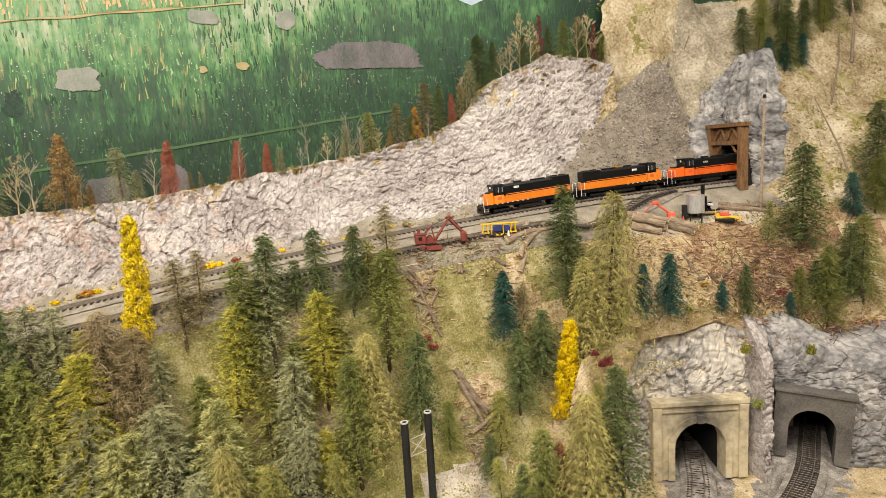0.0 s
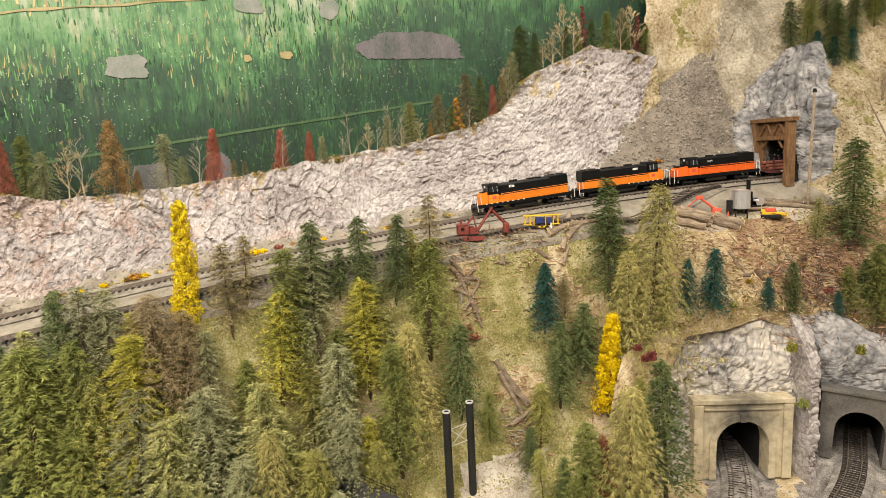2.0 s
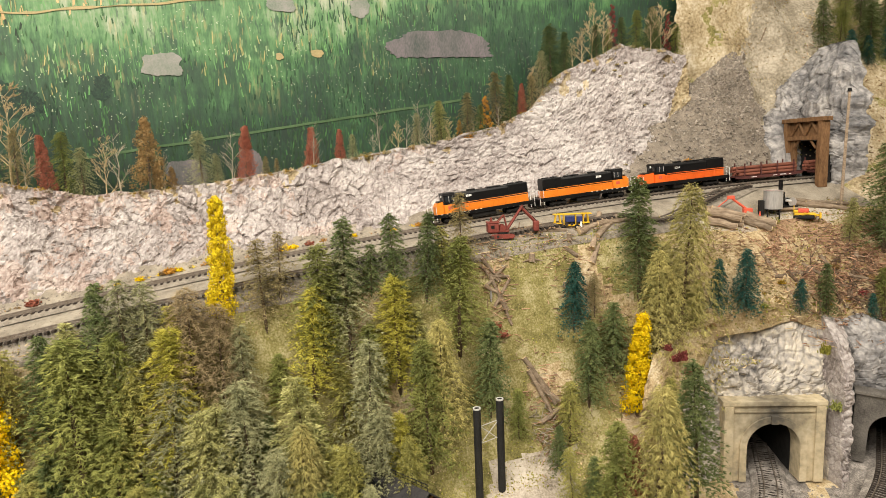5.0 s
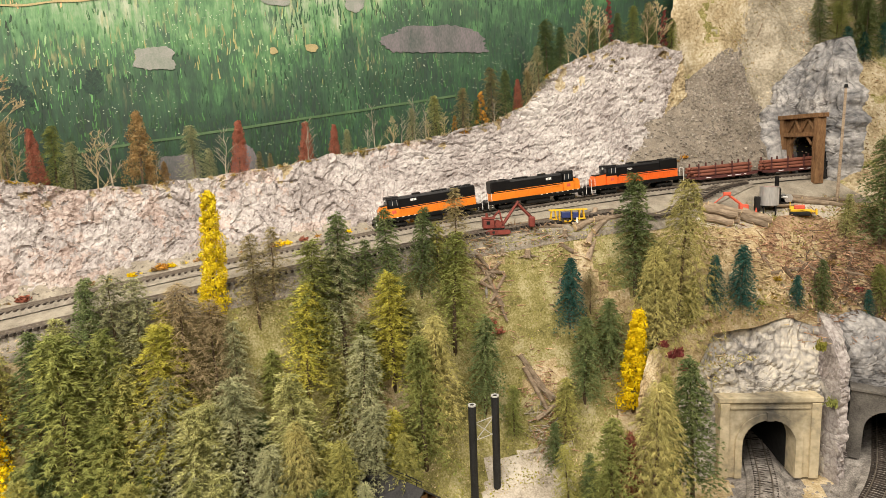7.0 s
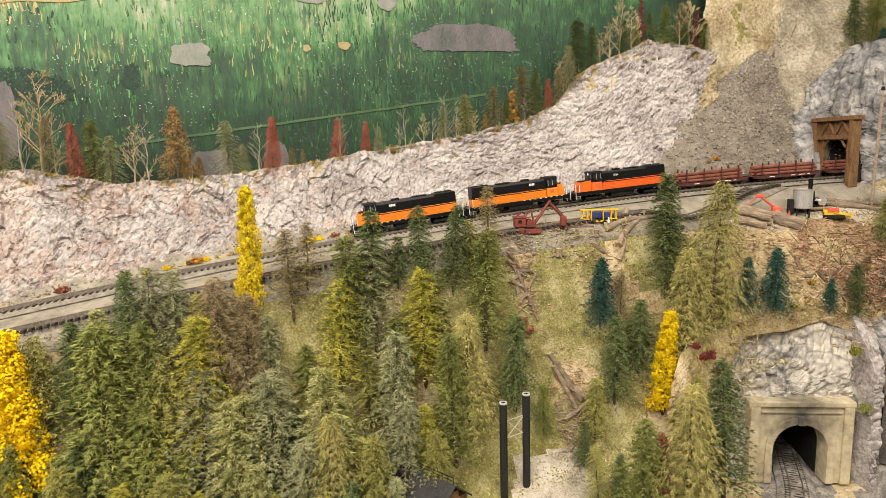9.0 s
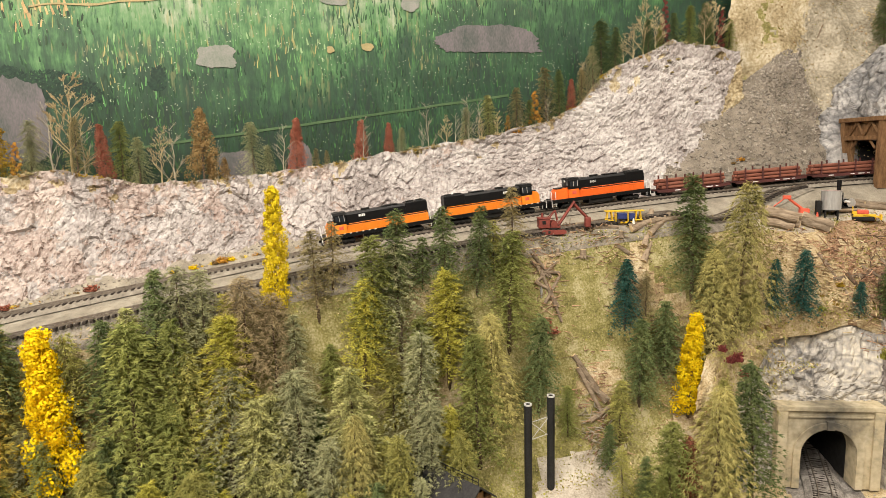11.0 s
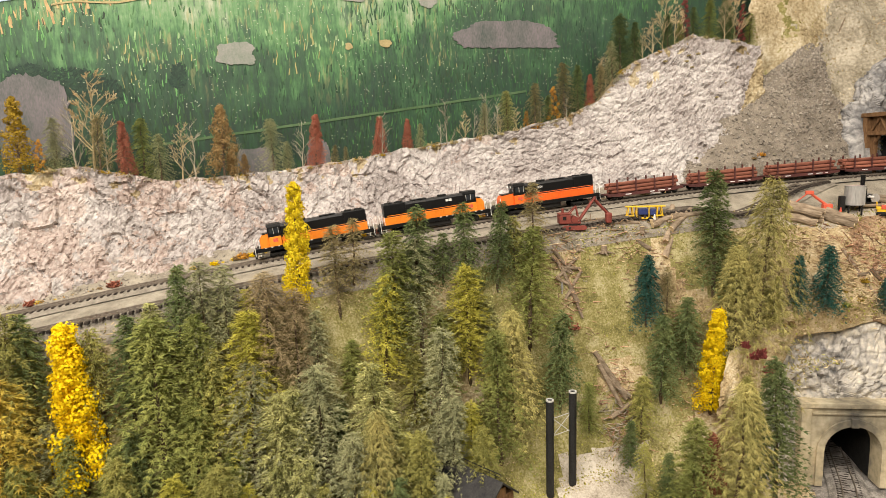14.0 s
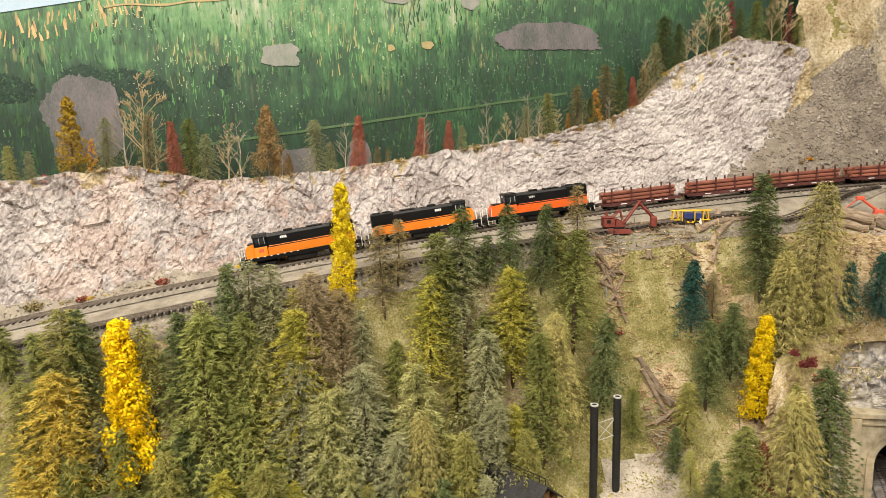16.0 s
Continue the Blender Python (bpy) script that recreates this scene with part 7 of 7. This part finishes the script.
def hill_scatter():
    """Stones, stump ends and sticks over the tan hill, and on the turf slope."""
    rnd = random.Random(9)
    bm = bmesh.new()
    for _ in range(1500):
        v = hill_point(rnd.uniform(0.47, 0.90), rnd.uniform(0.0, 0.75))
        q = Vector((rnd.uniform(-1, 1), rnd.uniform(-1, 1), rnd.uniform(-0.7, 0.7))).normalized() * rnd.uniform(0.003, 0.013)
        tube(bm, v - q / 2, v + q / 2, rnd.uniform(0.0005, 0.0016), 0.0005, 4, True)
    tagged(part("hill_sticks", bm, M["twig"]), "dry sticks and chips strewn on the hillside", "slash", kind="stuff")
    for name, material, count, size in (("hill_straw", LEAF["tan"], 7000, 0.0021), ("hill_scraps", LEAF["rust"], 2200, 0.0020), ("hill_moss", LEAF["moss"], 2600, 0.0020)):
        bm = bmesh.new()
        for _ in range(count):
            u, k0 = rnd.uniform(0.16, 0.90), rnd.uniform(0.0, 0.9)
            if noise.noise((u * 11, k0 * 9, count)) < -0.12:
                continue
            c = hill_point(u, k0)
            k = size * rnd.uniform(0.5, 1.7)
            a = Vector((rnd.uniform(-1, 1), rnd.uniform(-1, 1), rnd.uniform(-0.6, 0.8))).normalized() * k
            b = a.cross(Vector((rnd.uniform(-1, 1), rnd.uniform(-1, 1), 1))).normalized() * k * 0.7
            bm.faces.new([bm.verts.new(c + v) for v in (a, b, -a, -b)])
        tagged(part(name, bm, material), "loose straw, chips and moss strewn on the hillside", "scatter", kind="stuff")
    for name, material, count, size in (("turf_flock", LEAF["moss"], 22000, 0.0019), ("straw_flock", LEAF["tan"], 13000, 0.0018)):
        bm = bmesh.new()
        for _ in range(count):
            u, p = rnd.uniform(-1.2, 0.6), 0.115 + 0.16 * rnd.random()
            if u > -0.02 and p > WALL_P:
                p = rnd.uniform(0.12, WALL_P)
            x, y = at_track(u, p)
            if x > 0.09 and p > WALL_P or noise.noise((x * 12, y * 12, count)) < -0.1:
                continue
            c = Vector((x, y, ground_z(x, y) + 0.0005))
            k = size * rnd.uniform(0.5, 1.6)
            a = Vector((rnd.uniform(-1, 1), rnd.uniform(-1, 1), rnd.uniform(-0.2, 0.8))).normalized() * k
            b = a.cross(Vector((rnd.uniform(-1, 1), rnd.uniform(-1, 1), 1))).normalized() * k * 0.7
            bm.faces.new([bm.verts.new(c + v) for v in (a, b, -a * 0.5, -b)])
        tagged(part(name, bm, material), "loose ground foam and straw flock on the slope", "grass", kind="stuff")


hill_scatter()


def verge():
    """Low weeds, straw and moss along the lip of the trackside shelf."""
    rnd = random.Random(41)
    for name, material, count, size in (("verge_weeds", LEAF["green"], 2600, 0.0030), ("verge_straw", LEAF["tan"], 2400, 0.0026), ("verge_moss", LEAF["olive"], 3200, 0.0030), ("verge_rust", LEAF["rust"], 900, 0.0026)):
        bm = bmesh.new()
        for _ in range(count):
            u = rnd.uniform(-1.25, 0.0)
            x, y = at_track(u, 0.126 + rnd.gauss(0, 0.007))
            if noise.noise((u * 25, count, 0)) < -0.15:
                continue
            c = Vector((x, y, ground_z(x, y) + rnd.random() ** 2 * 0.005))
            k = size * rnd.uniform(0.4, 1.4)
            a = Vector((rnd.uniform(-1, 1), rnd.uniform(-1, 1), rnd.uniform(-0.3, 1.2))).normalized() * k
            b = a.cross(Vector((rnd.uniform(-1, 1), rnd.uniform(-1, 1), 1))).normalized() * k * 0.4
            bm.faces.new([bm.verts.new(c + v) for v in (a, b, -a, -b)])
        tagged(part(name, bm, material), "low weeds and straw along the trackside edge", "weeds", kind="stuff")



def slope_litter():
    """Ground litter of leaf scraps and needles over the logged slope below the deck."""
    rnd = random.Random(43)
    for name, material, count, size in (("litter_rust", LEAF["rust"], 2600, 0.0030), ("litter_brown", LEAF["brown"], 3400, 0.0030), ("litter_green", LEAF["olive"], 5200, 0.0028), ("litter_straw", LEAF["tan"], 3600, 0.0028)):
        bm = bmesh.new()
        for _ in range(count):
            u, p = rnd.uniform(-0.2, 0.62), rnd.uniform(0.085, 0.29)
            x, y = at_track(u, p)
            if noise.noise((x * 22, y * 22, count * 0.01)) < 0.0 or u > 0.1 and p > 0.235:
                continue
            c = Vector((x, y, ground_z(x, y) + rnd.random() ** 2 * 0.005))
            k = size * rnd.uniform(0.4, 1.4)
            a = Vector((rnd.uniform(-1, 1), rnd.uniform(-1, 1), rnd.uniform(-0.3, 1.2))).normalized() * k
            b = a.cross(Vector((rnd.uniform(-1, 1), rnd.uniform(-1, 1), 1))).normalized() * k * 0.4
            bm.faces.new([bm.verts.new(c + v) for v in (a, b, -a, -b)])
        tagged(part(name, bm, material), "scraps of brown and green litter on the logged slope", "litter", kind="stuff")


verge()
slope_litter()


# ---- moss tufts, shrubs on the brow of the wall ----
for _x, _y, _z, _r, _t, _k in ((0.338, 1.128, 1.072, 0.011, 2.6, "moss"), (0.445, 1.125, 1.07, 0.010, 2.8, "moss"), (0.356, 1.118, 0.975, 0.012, 2.0, "green"), (0.070, 1.032, 1.10, 0.010, 1.6, "maroon"), (0.080, 1.022, 1.085, 0.010, 1.6, "maroon"), (0.098, 1.008, 1.068, 0.010, 1.6, "maroon"), (0.09, 1.015, 1.09, 0.012, 2.0, "maroon"),
                               (0.045, 0.965, 1.02, 0.008, 3.0, "red"), (0.18, 0.99, 0.84, 0.01, 1, "gold_dull")):
    bush(_k, _x, _y, _z, _r, _t)
for _x, _y, _r, _k in ((0.245, 1.155, 0.010, "green"), (0.225, 1.15, 0.014, "tan"), (0.20, 1.145, 0.010, "tan"), (0.15, 1.10, 0.010, "rust"), (0.385, 1.245, 0.014, "rust"), (0.45, 1.255, 0.014, "rust"),
                       (0.35, 1.19, 0.012, "green"), (0.43, 1.235, 0.013, "maroon"), (0.08, 1.045, 0.012, "maroon"), (-0.203, 0.996, 0.016, "red"), (-0.214, 0.994, 0.012, "red"), (0.28, 1.185, 0.012, "gold_dull")):
    bush(_k, _x, _y, ground_z(_x, _y) - 0.001, _r)


def brow_tufts():
    """Grass and weeds hanging over the brow of the lower rock wall."""
    rnd = random.Random(61)
    kinds = ["tan", "moss", "rust", "green", "straw", "tan", "gold_dull", "brown"]
    for k in range(260):
        u = rnd.uniform(0.03, 0.60)
        x, y = at_track(u, brow_p(u) - rnd.uniform(0.0, 0.016))
        tuft(kinds[rnd.randrange(8)], x, y, ground_z(x, y) - 0.002, rnd.uniform(0.003, 0.009))
    grow_tufts("brow_tufts", "grass and weed tufts along the brow of the rock wall")


brow_tufts()


# ---- bench that carries the layout ----
def bench():
    o = base("layout_bench", Matrix(), "plain wooden bench carrying the layout", "bench")
    part("top", box(bmesh.new(), -2.1, 1.6, 0.30, 2.0, 0.70, 0.74, 0.004), M["wood_edge"], o)
    for x in (-2.0, -0.8, 0.4, 1.5):
        for y in (0.36, 1.9):
            part("leg", box(bmesh.new(), x - 0.035, x + 0.035, y - 0.035, y + 0.035, 0.0, 0.70, 0.003), M["wood_edge"], o)


bench()


# ---- dark tufts and clefts on the pale cliff ----
def cliff_tufts():
    for u, z, r in ((0.042, 1.600, 0.006), (0.046, 1.612, 0.006), (0.065, 1.615, 0.006), (0.052, 1.588, 0.005), (0.10, 1.525, 0.005), (0.118, 1.555, 0.004), (0.0, 1.60, 0.006), (0.045, 1.40, 0.006)):
        k = (z - track_z(u)) / (crest_z(u) - track_z(u))
        x, y = at_track(u, -0.040 - 0.065 * k - 0.012 * math.sin(k * math.pi))
        bush("brown", x, y, z, r)
    for u, k, kind, r in ((0.165, 0.22, "orange", 0.012), (0.19, 0.22, "straw", 0.008), (0.15, 0.20, "rust", 0.008)):
        x, y = at_track(u, -0.034 - 0.088 * k + 0.012)
        bush(kind, x, y, track_z(u) + 0.275 * k, r)


cliff_tufts()


def cliff_rubble():
    """Pale plaster crumbs and stones along the foot of the cliff and on the trackside."""
    rnd = random.Random(31)
    for name, material, count, p0, p1, size in (("rubble", M["scree"], 2600, -0.060, -0.020, 0.0034), ("gravel_crumbs", M["scree"], 1600, -0.02, 0.118, 0.0010)):
        bm = bmesh.new()
        for _ in range(count):
            u, p = rnd.uniform(-1.3, 0.35), rnd.uniform(p0, p1)
            if abs(p) < 0.018 or abs(p - 0.10) < 0.018:
                continue
            x, y = at_track(u, p)
            c = Vector((x, y, (ground_z(x, y) if p > -0.02 else bank_z(min(u, 0.02), (-0.020 - p) / 0.044)) + 0.0006))
            r = size * (0.25 + 0.75 * rnd.random() ** 3)
            q = Euler((rnd.random() * 6, rnd.random() * 6, rnd.random() * 6)).to_matrix()
            vs = [bm.verts.new(c + q @ Vector(d) * r * rnd.uniform(0.7, 1.3)) for d in ((1, 0, 0), (-1, 0, 0), (0, 1, 0), (0, -1, 0), (0, 0, 0.8), (0, 0, -0.8))]
            for i, j, k in ((0, 2, 4), (2, 1, 4), (1, 3, 4), (3, 0, 4), (2, 0, 5), (1, 2, 5), (3, 1, 5), (0, 3, 5)):
                bm.faces.new((vs[i], vs[j], vs[k]))
        tagged(part(name, bm, material), "small pale stones and crumbs along the track", "stones", kind="stuff")


cliff_rubble()


def yard_stones():
    """Loose stones on the ground before the lower portals."""
    rnd = random.Random(37)
    bm = bmesh.new()
    for _ in range(1500):
        x, y = rnd.uniform(0.18, 0.75), rnd.uniform(0.80, 1.12)
        z = LOWER_Z - 0.004 + 0.035 * step(0.36, 0.40, x - 0.2 * (1.1 - y)) - 0.10 * step(0.95, 0.5, y) + 0.004 * noise.noise((x * 30, y * 30, 0)) + 0.010 * noise.noise((x * 9, y * 9, 2))
        c = Vector((x, y, z + 0.0004))
        r = 0.0008 + 0.0032 * rnd.random() ** 4
        q = Euler((rnd.random() * 6, rnd.random() * 6, rnd.random() * 6)).to_matrix()
        vs = [bm.verts.new(c + q @ Vector(d) * r * rnd.uniform(0.7, 1.3)) for d in ((1, 0, 0), (-1, 0, 0), (0, 1, 0), (0, -1, 0), (0, 0, 0.8), (0, 0, -0.8))]
        for i, j, k in ((0, 2, 4), (2, 1, 4), (1, 3, 4), (3, 0, 4), (2, 0, 5), (1, 2, 5), (3, 1, 5), (0, 3, 5)):
            bm.faces.new((vs[i], vs[j], vs[k]))
    tagged(part("yard_stones", bm, M["scree"]), "loose stones on the ground before the lower tunnels", "stones", kind="stuff")


yard_stones()

motions()
